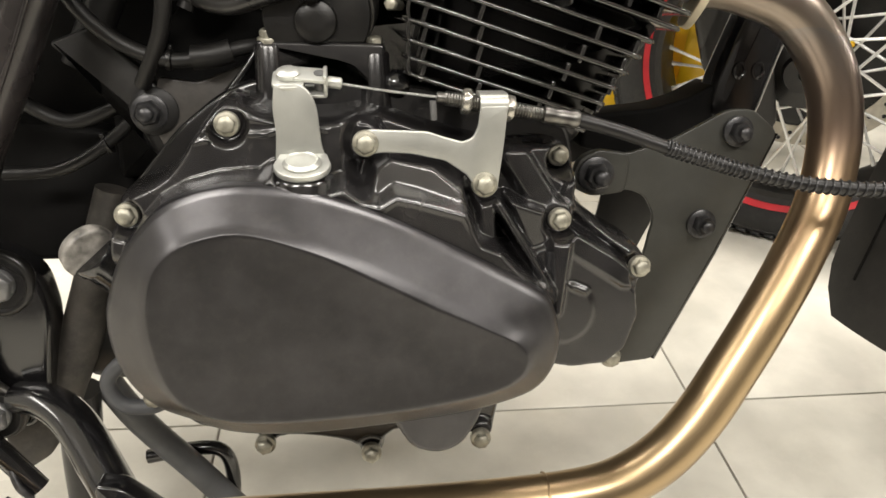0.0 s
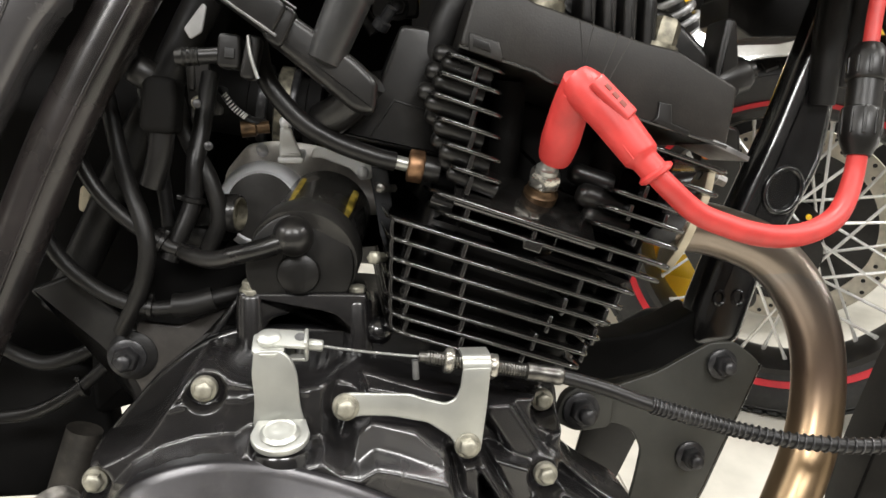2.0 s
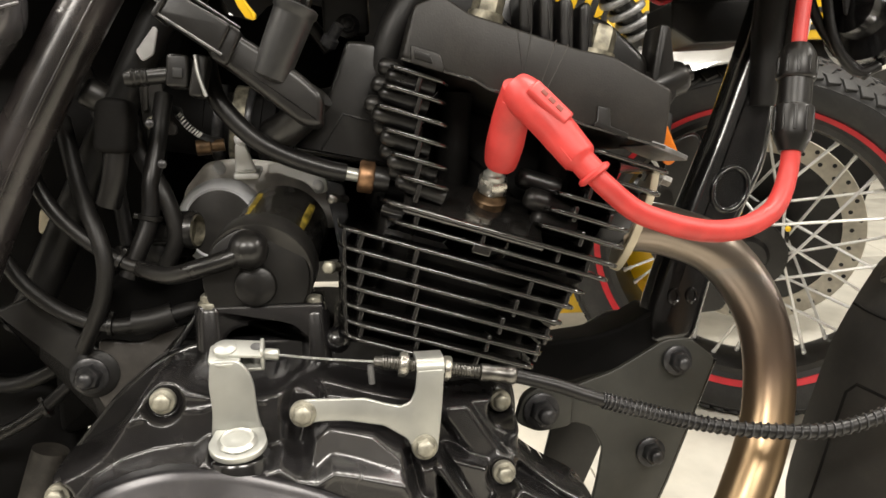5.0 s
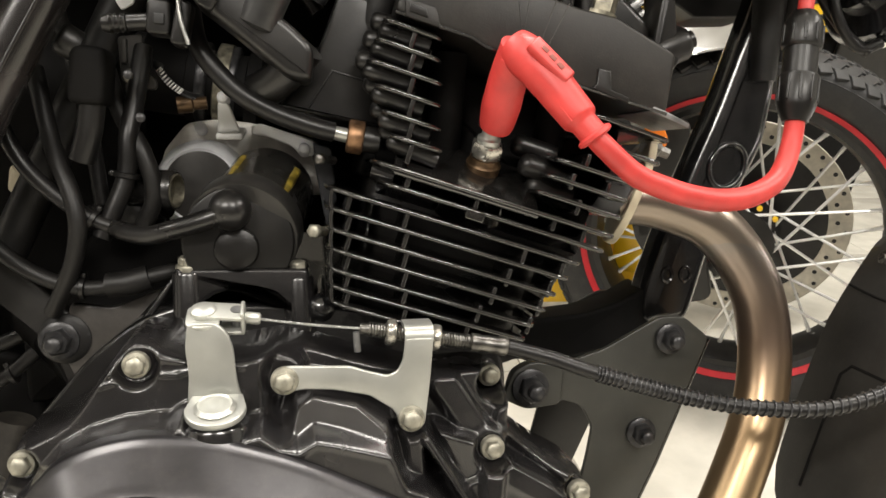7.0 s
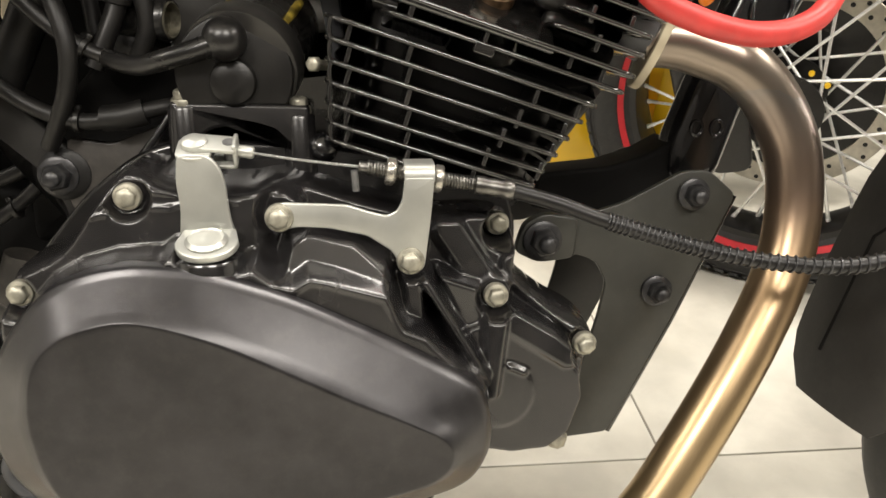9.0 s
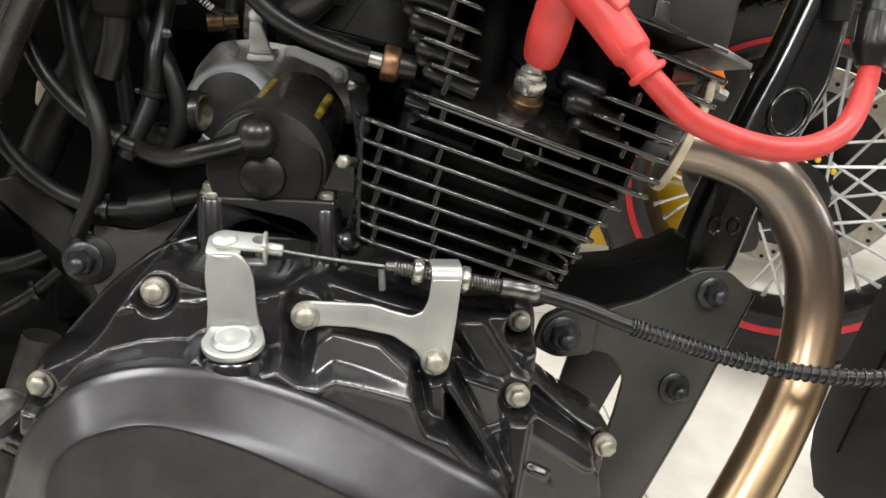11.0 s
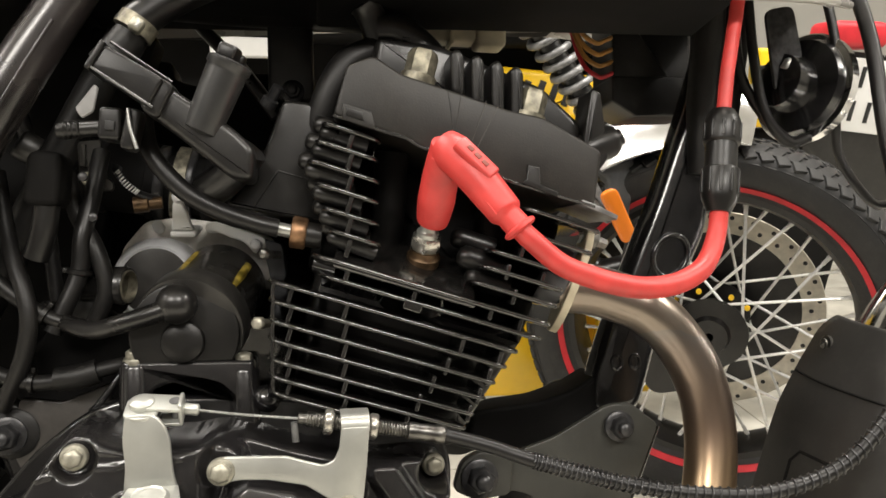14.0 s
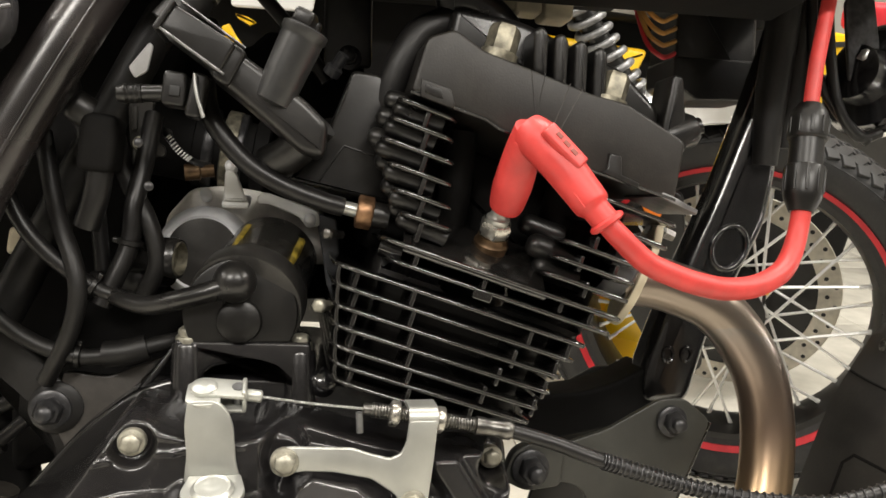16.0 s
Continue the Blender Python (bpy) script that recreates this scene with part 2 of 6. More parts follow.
def tube(pts, r, seg=14, sub=6, bm=None, flat=1.0):
    """A swept round bar along a smooth line; r one radius or one for each point."""
    bm = bm or bmesh.new()
    line = catmull(pts, sub) if sub > 1 else [Vector(p) for p in pts]
    rad = np.interp(np.linspace(0, 1, len(line)), np.linspace(0, 1, len(pts)), r if isinstance(r, (list, tuple)) else [r] * len(pts))
    up, loops = Vector((0.3, 0.2, 1)).normalized(), []
    for i, p in enumerate(line):
        way = (line[min(i + 1, len(line) - 1)] - line[max(i - 1, 0)]).normalized()
        side = way.cross(up)
        if side.length < 1e-4:
            side = way.orthogonal()
        side.normalize()
        up = side.cross(way).normalized()
        loops.append([p + side * float(rad[i] * math.cos(a)) + up * float(rad[i] * flat * math.sin(a)) for a in np.linspace(0, 2 * math.pi, seg, endpoint=False)])
    rings(bm, loops)
    return bm


def revolve(profile, m=None, seg=28, bm=None, ends=True):
    """A turned shape: (radius, height) pairs round the z of m."""
    bm, m = bm or bmesh.new(), m or Matrix()
    rings(bm, [[m @ Vector((r * math.cos(a), r * math.sin(a), h)) for a in np.linspace(0, 2 * math.pi, seg, endpoint=False)] for r, h in profile], ends)
    return bm


def offset_loop(pts, d):
    """Shrinks a closed outline by d (seen with x right, z up)."""
    n, out = len(pts), []
    area = sum(pts[i][0] * pts[(i + 1) % n][1] - pts[(i + 1) % n][0] * pts[i][1] for i in range(n))
    s = 1 if area > 0 else -1
    for i in range(n):
        a, b, c = (Vector(pts[(i + k) % n][:2]) for k in (-1, 0, 1))
        e, f = (b - a).normalized(), (c - b).normalized()
        nrm = Vector((-(e.y + f.y), e.x + f.x)) * s
        if nrm.length < 1e-6:
            nrm = Vector((-e.y, e.x)) * s
        nrm.normalize()
        k = max(0.5, nrm.dot(Vector((-e.y, e.x)) * s))
        out.append(tuple(b + nrm * d / k))
    return out


def corners(pts, r, k=4):
    """Rounds the corners of a closed outline."""
    n, out = len(pts), []
    for i in range(n):
        a, b, c = (Vector(pts[(i + j) % n][:2]) for j in (-1, 0, 1))
        ra = min(r, 0.45 * (a - b).length, 0.45 * (c - b).length)
        p, q = b + (a - b).normalized() * ra, b + (c - b).normalized() * ra
        for t in np.linspace(0, 1, k + 1):
            out.append(tuple((1 - t) ** 2 * p + 2 * t * (1 - t) * b + t * t * q))
    return out


def prism(outline, y0, y1, bevel=0.0015, m=None, bm=None, both=True, steps=3):
    """An outline (x, z) given depth from y0 (near) to y1, its edges rounded."""
    bm, m = bm or bmesh.new(), m or Matrix()
    loops = []
    ts = [k / steps for k in range(steps)] if bevel else []
    for t in ts:
        loops.append((offset_loop(outline, bevel * (1 - math.sin(t * math.pi / 2))), y0 + bevel * (1 - math.cos(t * math.pi / 2))))
    loops.append((outline, y0 + bevel))
    loops.append((outline, y1 - (bevel if both else 0)))
    if both:
        for t in reversed(ts):
            loops.append((offset_loop(outline, bevel * (1 - math.sin(t * math.pi / 2))), y1 - bevel * (1 - math.cos(t * math.pi / 2))))
    rings(bm, [[m @ Vector((x, y, z)) for x, z in lo] for lo, y in loops])
    return bm


def block(size, m=None, bevel=0.002, bm=None):
    """A box with rounded edges, centred on m."""
    x, y, z = (s / 2 for s in size)
    return prism(corners([(-x, -z), (x, -z), (x, z), (-x, z)], bevel * 1.5, 3), -y, y, min(bevel, y * 0.9), m, bm)


def coil(line, r, wire, turns, seg=6, per=14):
    """A spring wound round a smooth line."""
    p = catmull(line, 12)
    n = turns * per
    out, up = [], Vector((0, 0, 1))
    for i in range(n + 1):
        s = i / n * (len(p) - 1.001)
        k = int(s)
        c, way = p[k].lerp(p[k + 1], s - k), (p[k + 1] - p[k]).normalized()
        side = way.cross(up).normalized()
        up2 = side.cross(way)
        a = 2 * math.pi * i / per
        out.append(c + side * (r * math.cos(a)) + up2 * (r * math.sin(a)))
    return tube(out, wire, seg, 1)


def hex_bolt(head=0.0054, high=0.0062, flange=0.0078, chamfer=True):
    bm = bmesh.new()
    revolve([(flange * 0.55, -0.004), (flange, -0.004), (flange, -0.0008), (flange * 0.93, 0.0004), (head * 0.9, 0.0011)], None, 24, bm)
    lo = []
    for f, h in ((1.0, 0.0005), (1.0, high * 0.66), (0.92, high * 0.86), (0.7, high * 1.0), (0.3, high * 1.05)):
        lo.append([Vector((head * f * 1.1 * math.cos(a), head * f * 1.1 * math.sin(a), h)) for a in np.linspace(0, 2 * math.pi, 6, endpoint=False) + 0.3])
    rings(bm, lo)
    return bm


def poly_sdf(poly, x, z):
    """Signed distance to an outline, below nought inside."""
    d2, inside = np.full(x.shape, 1e9), np.zeros(x.shape, bool)
    n = len(poly)
    for i in range(n):
        (ax, az), (bx, bz) = poly[i][:2], poly[(i + 1) % n][:2]
        ex, ez = bx - ax, bz - az
        t = np.clip(((x - ax) * ex + (z - az) * ez) / (ex * ex + ez * ez + 1e-12), 0, 1)
        d2 = np.minimum(d2, (x - ax - t * ex) ** 2 + (z - az - t * ez) ** 2)
        cross = (az > z) != (bz > z)
        inside ^= cross & (x < (bx - ax) * (z - az) / (bz - az + 1e-12) + ax)
    d = np.sqrt(d2)
    return np.where(inside, -d, d)


def seg_dist(a, b, x, z):
    ex, ez = b[0] - a[0], b[1] - a[1]
    t = np.clip(((x - a[0]) * ex + (z - a[1]) * ez) / (ex * ex + ez * ez), 0, 1)
    return np.hypot(x - a[0] - t * ex, z - a[1] - t * ez), t


def step(a, b, v):
    t = np.clip((v - a) / (b - a), 0, 1)
    return t * t * (3 - 2 * t)

# ---- the shop ----
X0, X1, Y0, Y1, HIGH = -4.0, 4.0, -2.1, 4.0, 2.7


def slab(name, lo, hi, material, label):
    bm = bmesh.new()
    size = [h - l for l, h in zip(lo, hi)]
    bmesh.ops.create_cube(bm, size=1, matrix=Matrix.LocRotScale([(l + h) / 2 for l, h in zip(lo, hi)], None, size))
    me = mesh_of(name, bm, material)
    return tagged(new(name, me), label, "", "", "structure")


slab("wall_north", (X0, Y1, 0), (X1, Y1 + 0.15, HIGH), WALL, "plain cream painted shop wall")
# unseen south wall, darkened so the clutch cover's face reflects little light
slab("wall_south", (X0, Y0 - 0.15, 0), (X1, Y0, HIGH), WALL_DARK, "unseen shop wall, darkened so the clutch cover mirrors a dark view")
slab("wall_west", (X0 - 0.15, Y0 - 0.15, 0), (X0, Y1 + 0.15, HIGH), WALL, "plain cream painted shop wall")
slab("wall_east", (X1, Y0 - 0.15, 0), (X1 + 0.15, Y1 + 0.15, HIGH), WALL, "plain cream painted shop wall")
slab("ceiling", (X0 - 0.15, Y0 - 0.15, HIGH), (X1 + 0.15, Y1 + 0.15, HIGH + 0.12), CEIL, "plain white shop ceiling")
floor = slab("floor", (X0 - 0.15, Y0 - 0.15, -0.15), (X1 + 0.15, Y1 + 0.15, -0.003), GROUT, "cream polished floor tiles with dark joints")
OFFSET[floor] = Vector((0, 0, 0))

# the fluorescent fittings that the lamps stand for
for lx, ly, sx, sy, watts in LAMPS:
    fit = thing("ceiling_light", (lx, ly, HIGH), Matrix(), "white fluorescent ceiling light fitting", "ceiling light", group="ceiling lights")
    part("housing", block((sx + 0.06, sy + 0.06, 0.05), pose(lx, ly, HIGH - 0.026), 0.008), WHITE, fit)

# ---- the motorcycle ----
moto = thing("motorcycle", (0.1, 0.655, 0.0), BIKE, "black air-cooled motorcycle leaning on its side stand, engine side", "motorcycle")
MID = 0.655

# crankcase behind the covers
CASE = [(-0.165, 0.27), (-0.17, 0.40), (-0.125, 0.452), (-0.095, 0.476), (-0.070, 0.486), (0.022, 0.484), (0.06, 0.478), (0.145, 0.455), (0.153, 0.43), (0.150, 0.38), (0.18, 0.31), (0.09, 0.232), (-0.1, 0.232)]
crankcase = part("crankcase", prism(corners(CASE, 0.012), 0.548, 0.775, 0.004), GLOSS_BLACK, moto, "gloss black cast crankcase")

part("web", tube([(-0.097, 0.553, 0.466), (-0.078, 0.556, 0.490), (-0.064, 0.56, 0.510)], 0.0025, 8, 3), GLOSS_BLACK, crankcase)
part("boss", revolve([(0.009, -0.02), (0.009, 0.004), (0.0075, 0.0075), (0.003, 0.0095)], aim((0.026, 0.548, 0.481), (0, -1, 0.5)), 20), GLOSS_BLACK, crankcase)

# right-hand case cover: one casting with flange, lobes, ribs and bolt bosses
SILH = [(-0.162, 0.345), (-0.158, 0.408), (-0.148, 0.421), (-0.12, 0.436), (-0.100, 0.462), (-0.082, 0.479), (-0.05, 0.470), (-0.02, 0.468), (0.005, 0.470), (0.05, 0.456), (0.092, 0.446), (0.125, 0.446), (0.144, 0.440), (0.149, 0.425), (0.149, 0.404),
        (0.168, 0.386), (0.194, 0.370), (0.203, 0.358), (0.199, 0.344), (0.1965, 0.326), (0.193, 0.305), (0.190, 0.284), (0.178, 0.272), (0.165, 0.279), (0.125, 0.276), (0.104, 0.252), (0.096, 0.222), (0.084, 0.211), (0.07, 0.222), (0.02, 0.222),
        (0.010, 0.203), (-0.006, 0.199), (-0.016, 0.214), (-0.06, 0.222), (-0.076, 0.213), (-0.088, 0.226), (-0.125, 0.234), (-0.143, 0.250), (-0.162, 0.254), (-0.165, 0.27), (-0.158, 0.30)]
LOBE = [(0.09, 0.30), (0.142, 0.290), (0.166, 0.292), (0.180, 0.303), (0.188, 0.328), (0.184, 0.356), (0.169, 0.372), (0.146, 0.384), (0.124, 0.382), (0.09, 0.37)]
WAVY = [(-0.060, 0.428), (-0.057, 0.436), (-0.052, 0.439), (-0.044, 0.431), (-0.022, 0.428), (-0.010, 0.431), (0.001, 0.423), (0.010, 0.420), (0.020, 0.426), (0.033, 0.423), (0.063, 0.414), (0.073, 0.394), (0.085, 0.389), (0.119, 0.352), (0.10, 0.33), (-0.05, 0.38)]
FACET = [(0.094, 0.412), (0.120, 0.402), (0.1235, 0.358), (0.117, 0.364), (0.106, 0.386)]
RAMP = [(0.137, 0.391), (0.1775, 0.364), (0.189, 0.352), (0.174, 0.351), (0.137, 0.375)]
BULGE = [(0.000, 0.415), (0.007, 0.440), (0.018, 0.446), (0.046, 0.440), (0.064, 0.426), (0.068, 0.405), (0.03, 0.40)]
RIMXZ = [(-0.147, 0.376), (-0.152, 0.359), (-0.151, 0.336), (-0.144, 0.315), (-0.129, 0.297), (-0.109, 0.287), (-0.083, 0.2765), (-0.041, 0.2735), (0.012, 0.277), (0.055, 0.282), (0.087, 0.289), (0.108, 0.298), (0.119, 0.314), (0.1215, 0.333), (0.117, 0.353), (0.106, 0.365), (0.078, 0.381), (0.044, 0.399), (0.011, 0.415), (-0.022, 0.427), (-0.040, 0.431), (-0.065, 0.434), (-0.084, 0.433), (-0.103, 0.428), (-0.118, 0.420), (-0.133, 0.404), (-0.142, 0.390)]
CRESTXZ = offset_loop(RIMXZ, 0.0022)
CREASES = [[(-0.1086, 0.4478), (-0.1000, 0.4534), (-0.0752, 0.4582), (-0.0571, 0.4581), (-0.0437, 0.4614)], [(-0.0746, 0.4713), (-0.0692, 0.4674), (-0.0437, 0.4643), (-0.020, 0.4600)], [(-0.0889, 0.4767), (-0.0976, 0.4665), (-0.0937, 0.4603), (-0.1102, 0.4492)]]
COVER_BOLTS = [(-0.080, 0.482, 0.464), (-0.147, 0.49, 0.407), (0.138, 0.535, 0.432), (0.131, 0.494, 0.396), (0.192, 0.503, 0.358), (0.179, 0.514, 0.284), (0.083, 0.513, 0.222), (0.001, 0.522, 0.209), (-0.077, 0.52, 0.222), (-0.154, 0.525, 0.262)]


def case_relief(x, z):
    """How near (y) the casting's face stands at x, z."""
    y = 0.512 + 0.013 * step(0.285, 0.262, z)

    def raise_to(y, level, w):
        return np.where(level < y, y + (level - y) * w, y)

    y = raise_to(y, 0.486, step(0.003, -0.002, poly_sdf(LOBE, x, z)))
    y -= 0.0010 * step(0.0230, 0.0215, np.hypot(x - 0.1325, z - 0.333))
    y -= 0.0026 * step(0.0028, 0.0012, seg_dist((0.1395, 0.3520), (0.1485, 0.3482), x, z)[0])
    d, t = seg_dist((0.102, 0.436), (0.124, 0.402), x, z)
    y = raise_to(y, 0.502, step(0.012, 0.007, d))
    d, t = seg_dist((0.146, 0.410), (0.188, 0.372), x, z)
    y = raise_to(y, 0.506 - 0.006 * t, step(0.013, 0.008, d))
    y = raise_to(y, 0.490 + 0.10 * np.clip(0.385 - z, -0.03, 0.03), step(0.0025, -0.0010, poly_sdf(FACET, x, z)))
    y = raise_to(y, 0.4835 + 0.10 * np.clip(z - 0.36, -0.02, 0.03), step(0.0022, -0.0010, poly_sdf(RAMP, x, z)))
    d, t = seg_dist((0.1300, 0.392), (0.1275, 0.336), x, z)
    y = raise_to(y, 0.4815 - 0.0065 * t, step(0.0108 - 0.0045 * t, 0.0055 - 0.0040 * t, d))
    d, t = seg_dist((0.0845, 0.414), (0.122, 0.352), x, z)
    y = raise_to(y, 0.468 - 0.006 * t, step(0.0052 - 0.0015 * t, 0.0022, d))
    rim = poly_sdf(CRESTXZ, x, z)
    y = raise_to(y, 0.4765 + 0.12 * np.clip(rim, 0, 0.09), step(0.012, -0.014, x) * step(0.355, 0.385, z))
    for path in CREASES:
        for a, b in zip(path, path[1:]):
            y = y - 0.0011 * step(0.0022, 0.0002, seg_dist(a, b, x, z)[0])
    y = raise_to(y, 0.457 + 0.75 * np.clip(z - 0.418, 0, 0.03), step(0.006, -0.005, poly_sdf(BULGE, x, z)))
    y = raise_to(y, 0.449, step(0.0045, -0.0030, poly_sdf(WAVY, x, z)))
    y -= 0.0012 * step(0.0024, 0.0, np.abs(poly_sdf(WAVY, x, z) + 0.0028)) * step(0.395, 0.41, z)
    d, t = seg_dist((0.078, 0.418), (0.080, 0.375), x, z)
    y = raise_to(y, 0.472, step(0.011, 0.004, d))
    for bx, by, bz in COVER_BOLTS + [(0.003, 0.487, 0.452), (0.076, 0.483, 0.426)]:
        y = y + (by + 0.006 - y) * step(0.0145, 0.0085, np.hypot(x - bx, z - bz))
    dome = poly_sdf(CRESTXZ, x, z)
    y = raise_to(y, 0.4515, step(0.0065, 0.001, dome))
    edge = poly_sdf(SILH_S, x, z)
    back = 0.556
    return np.where(edge > -0.0002, back, back + (y - back) * np.sqrt(np.clip(1 - (1 - np.clip(-edge / 0.006, 0, 1)) ** 2, 0, 1)))


SILH_S = [tuple(v) for v in catmull([(x, z, 0) for x, z in SILH], 4, True)]
SILH_S = [(v[0], v[1]) for v in SILH_S]


def relief_mesh(func, outline, x0, x1, z0, z1, cell):
    """A sheet over an outline whose depth follows func; its rim is drawn onto the outline."""
    xs, zs = np.arange(x0, x1, cell), np.arange(z0, z1, cell)
    gx, gz = np.meshgrid(xs, zs)
    d = poly_sdf(outline, gx, gz)
    e = 1e-4
    nx, nz = (poly_sdf(outline, gx + e, gz) - d) / e, (poly_sdf(outline, gx, gz + e) - d) / e
    near = (d > -0.3 * cell) & (d < 1.6 * cell)
    gx, gz = np.where(near, gx - nx * d, gx), np.where(near, gz - nz * d, gz)
    gy = func(gx, gz)
    for _ in range(1):
        pad = np.pad(gy, 1, mode="edge")
        soft = (pad[:-2, 1:-1] + pad[2:, 1:-1] + pad[1:-1, :-2] + pad[1:-1, 2:] + 2 * pad[1:-1, 1:-1]) / 6
        gy = np.where(d < -1.5 * cell, soft, gy)
    ok = d < 1.0 * cell
    idx, verts, faces = -np.ones(gx.shape, int), [], []
    for i, j in zip(*np.nonzero(ok)):
        idx[i, j] = len(verts)
        verts.append((gx[i, j], gy[i, j], gz[i, j]))
    for i in range(gx.shape[0] - 1):
        for j in range(gx.shape[1] - 1):
            q = (idx[i, j], idx[i, j + 1], idx[i + 1, j + 1], idx[i + 1, j])
            if min(q) >= 0:
                faces.append(q)
    me = bpy.data.meshes.new("relief")
    me.from_pydata(verts, [], faces)
    bm = bmesh.new()
    bm.from_mesh(me)
    bpy.data.meshes.remove(me)
    return bm


case_cover = part("case_cover", relief_mesh(case_relief, SILH_S, -0.185, 0.215, 0.19, 0.49, 0.0011), CASEPAINT, moto, "gloss black cast clutch-side case cover", smooth=0)

# the satin dome over the clutch
FACEXZ = [(-0.118, 0.383), (-0.112, 0.395), (-0.101, 0.404), (-0.086, 0.409), (-0.071, 0.411), (-0.053, 0.408), (-0.022, 0.396), (0.009, 0.380), (0.041, 0.363), (0.075, 0.347), (0.090, 0.339), (0.0955, 0.330), (0.092, 0.319), (0.077, 0.310), (0.043, 0.303), (0.010, 0.299), (-0.024, 0.297), (-0.057, 0.296), (-0.083, 0.298), (-0.102, 0.306), (-0.113, 0.320), (-0.119, 0.341), (-0.121, 0.363)]


def by_angle(outline, n, c=(-0.01, 0.345)):
    """An outline resampled at even angles about c."""
    p = [tuple(v)[:2] for v in catmull([(x, z, 0) for x, z in outline], 8, True)]
    a = np.unwrap([math.atan2(z - c[1], x - c[0]) for x, z in p])
    r = [math.hypot(x - c[0], z - c[1]) for x, z in p]
    if a[-1] < a[0]:
        a, r = a[::-1], r[::-1]
    a, r = np.array(a), np.array(r)
    a, r = np.r_[a - 2 * math.pi, a, a + 2 * math.pi], np.r_[r, r, r]
    s = np.linspace(0, 2 * math.pi, n, endpoint=False)
    # more samples towards the two long ends
    s = s + 0.32 * np.sin(2 * s) * -1
    return [(c[0] + q * math.cos(t), c[1] + q * math.sin(t)) for t, q in zip(s, np.interp(s, a, r))]


def dome():
    n = 160
    crest, face = by_angle(CRESTXZ, n), by_angle(FACEXZ, n)
    mixed = lambda k: [((1 - k) * a[0] + k * b[0], (1 - k) * a[1] + k * b[1]) for a, b in zip(crest, face)]
    grown = lambda d: [(x, z) for x, z in offset_loop(crest, -d)]
    loops = [(grown(0.0024), 0.500), (grown(0.0024), 0.462), (grown(0.0024), 0.4490), (grown(0.0021), 0.4462), (grown(0.0012), 0.4441), (mixed(0.005), 0.4426), (mixed(0.03), 0.4416), (mixed(0.10), 0.4400), (mixed(0.4), 0.4336), (mixed(0.7), 0.4272), (mixed(0.925), 0.4224), (mixed(0.965), 0.42205), (face, 0.4220)]
    c = (-0.01, 0.345)
    for k, y in ((0.03, 0.4221), (0.10, 0.4223), (0.3, 0.4228), (0.55, 0.4231), (0.8, 0.4231)):
        loops.append(([(c[0] + (x - c[0]) * (1 - k), c[1] + (z - c[1]) * (1 - k)) for x, z in face], y))
    bm = bmesh.new()
    rings(bm, [[Vector((x, y, z)) for x, z in lo] for lo, y in loops])
    return bm


clutch_cover = part("clutch_cover", dome(), COVER, moto, "satin dark grey egg-shaped clutch cover", smooth=70)
part("drain_boss", prism(corners([(0.008, 0.292), (0.0185, 0.271), (0.028, 0.2555), (0.0454, 0.2505), (0.060, 0.256), (0.070, 0.271), (0.080, 0.298)], 0.008), 0.4485, 0.53, 0.004), COVER, clutch_cover)

bolt_me = mesh_of("bolt", hex_bolt(), BOLT)
for i, (bx, by, bz) in enumerate(COVER_BOLTS):
    piece("bolt", bolt_me, case_cover, aim((bx, by, bz), (0.02, -1, 0.04)) @ pose(0, 0, 0, 0, 0, i * 37))

# oil filler cap, cable-stay loop and dowel boss at the rear of the case
FILL = aim((-0.1725, 0.5135, 0.3700), (-0.46, -0.51, 0.72))
filler = part("oil_filler", revolve([(0.0150, -0.045), (0.0150, 0.004), (0.0165, 0.0045), (0.0165, 0.010), (0.0155, 0.0115)], FILL, 36), GLOSS_BLACK, moto, "black oil filler plug with a worn finger tab")
side = FILL.inverted().to_3x3() @ Vector((0.25, -0.95, 0.1))
part("tab", prism([(0.0180 * math.cos(a), 0.010 + 0.0190 * abs(math.sin(a)) ** 0.7) for a in np.linspace(0, math.pi, 21)], -0.0055, 0.0055, 0.0022, FILL @ pose(0, 0, 0, 0, 0, math.degrees(math.atan2(side.y, side.x)) - 90)), SCUFFED, filler, "pale scuffed finger tab")
part("stay_loop", tube([(-0.150, 0.535, 0.292), (-0.172, 0.53, 0.290), (-0.186, 0.53, 0.274), (-0.178, 0.53, 0.256), (-0.158, 0.532, 0.252), (-0.142, 0.535, 0.258)], 0.0058), CASEGREY, case_cover)

# clutch lever on its vertical shaft, with clevis and pin
lever = part("clutch_lever", prism(corners([(-0.0515, 0.4415), (-0.0205, 0.4415), (-0.0235, 0.452), (-0.0245, 0.463), (-0.0250, 0.473), (-0.0280, 0.482), (-0.034, 0.4885), (-0.050, 0.4885), (-0.0515, 0.474), (-0.0500, 0.458)], 0.004), 0.4745, 0.4785, 0.0010), ZINC, moto, "zinc-plated steel clutch release lever")
LEVER_UP = aim((-0.0345, 0.462, 0.4415), (0, -0.30, 0.95))
part("foot", prism([(0.0168 * math.cos(a), 0.0168 * math.sin(a)) for a in np.linspace(0, math.pi, 25)] + [(-0.0140, -0.0125), (0.0140, -0.0125)], -0.002, 0.002, 0.0008, LEVER_UP @ pose(0, 0, 0, 90)), ZINC, lever)
part("shaft_head", revolve([(0.0105, 0.0), (0.0115, 0.0022), (0.0095, 0.0042), (0.008, 0.0034), (0.004, 0.0048)], LEVER_UP @ pose(0, -0.001, 0.001)), ZINC, lever)
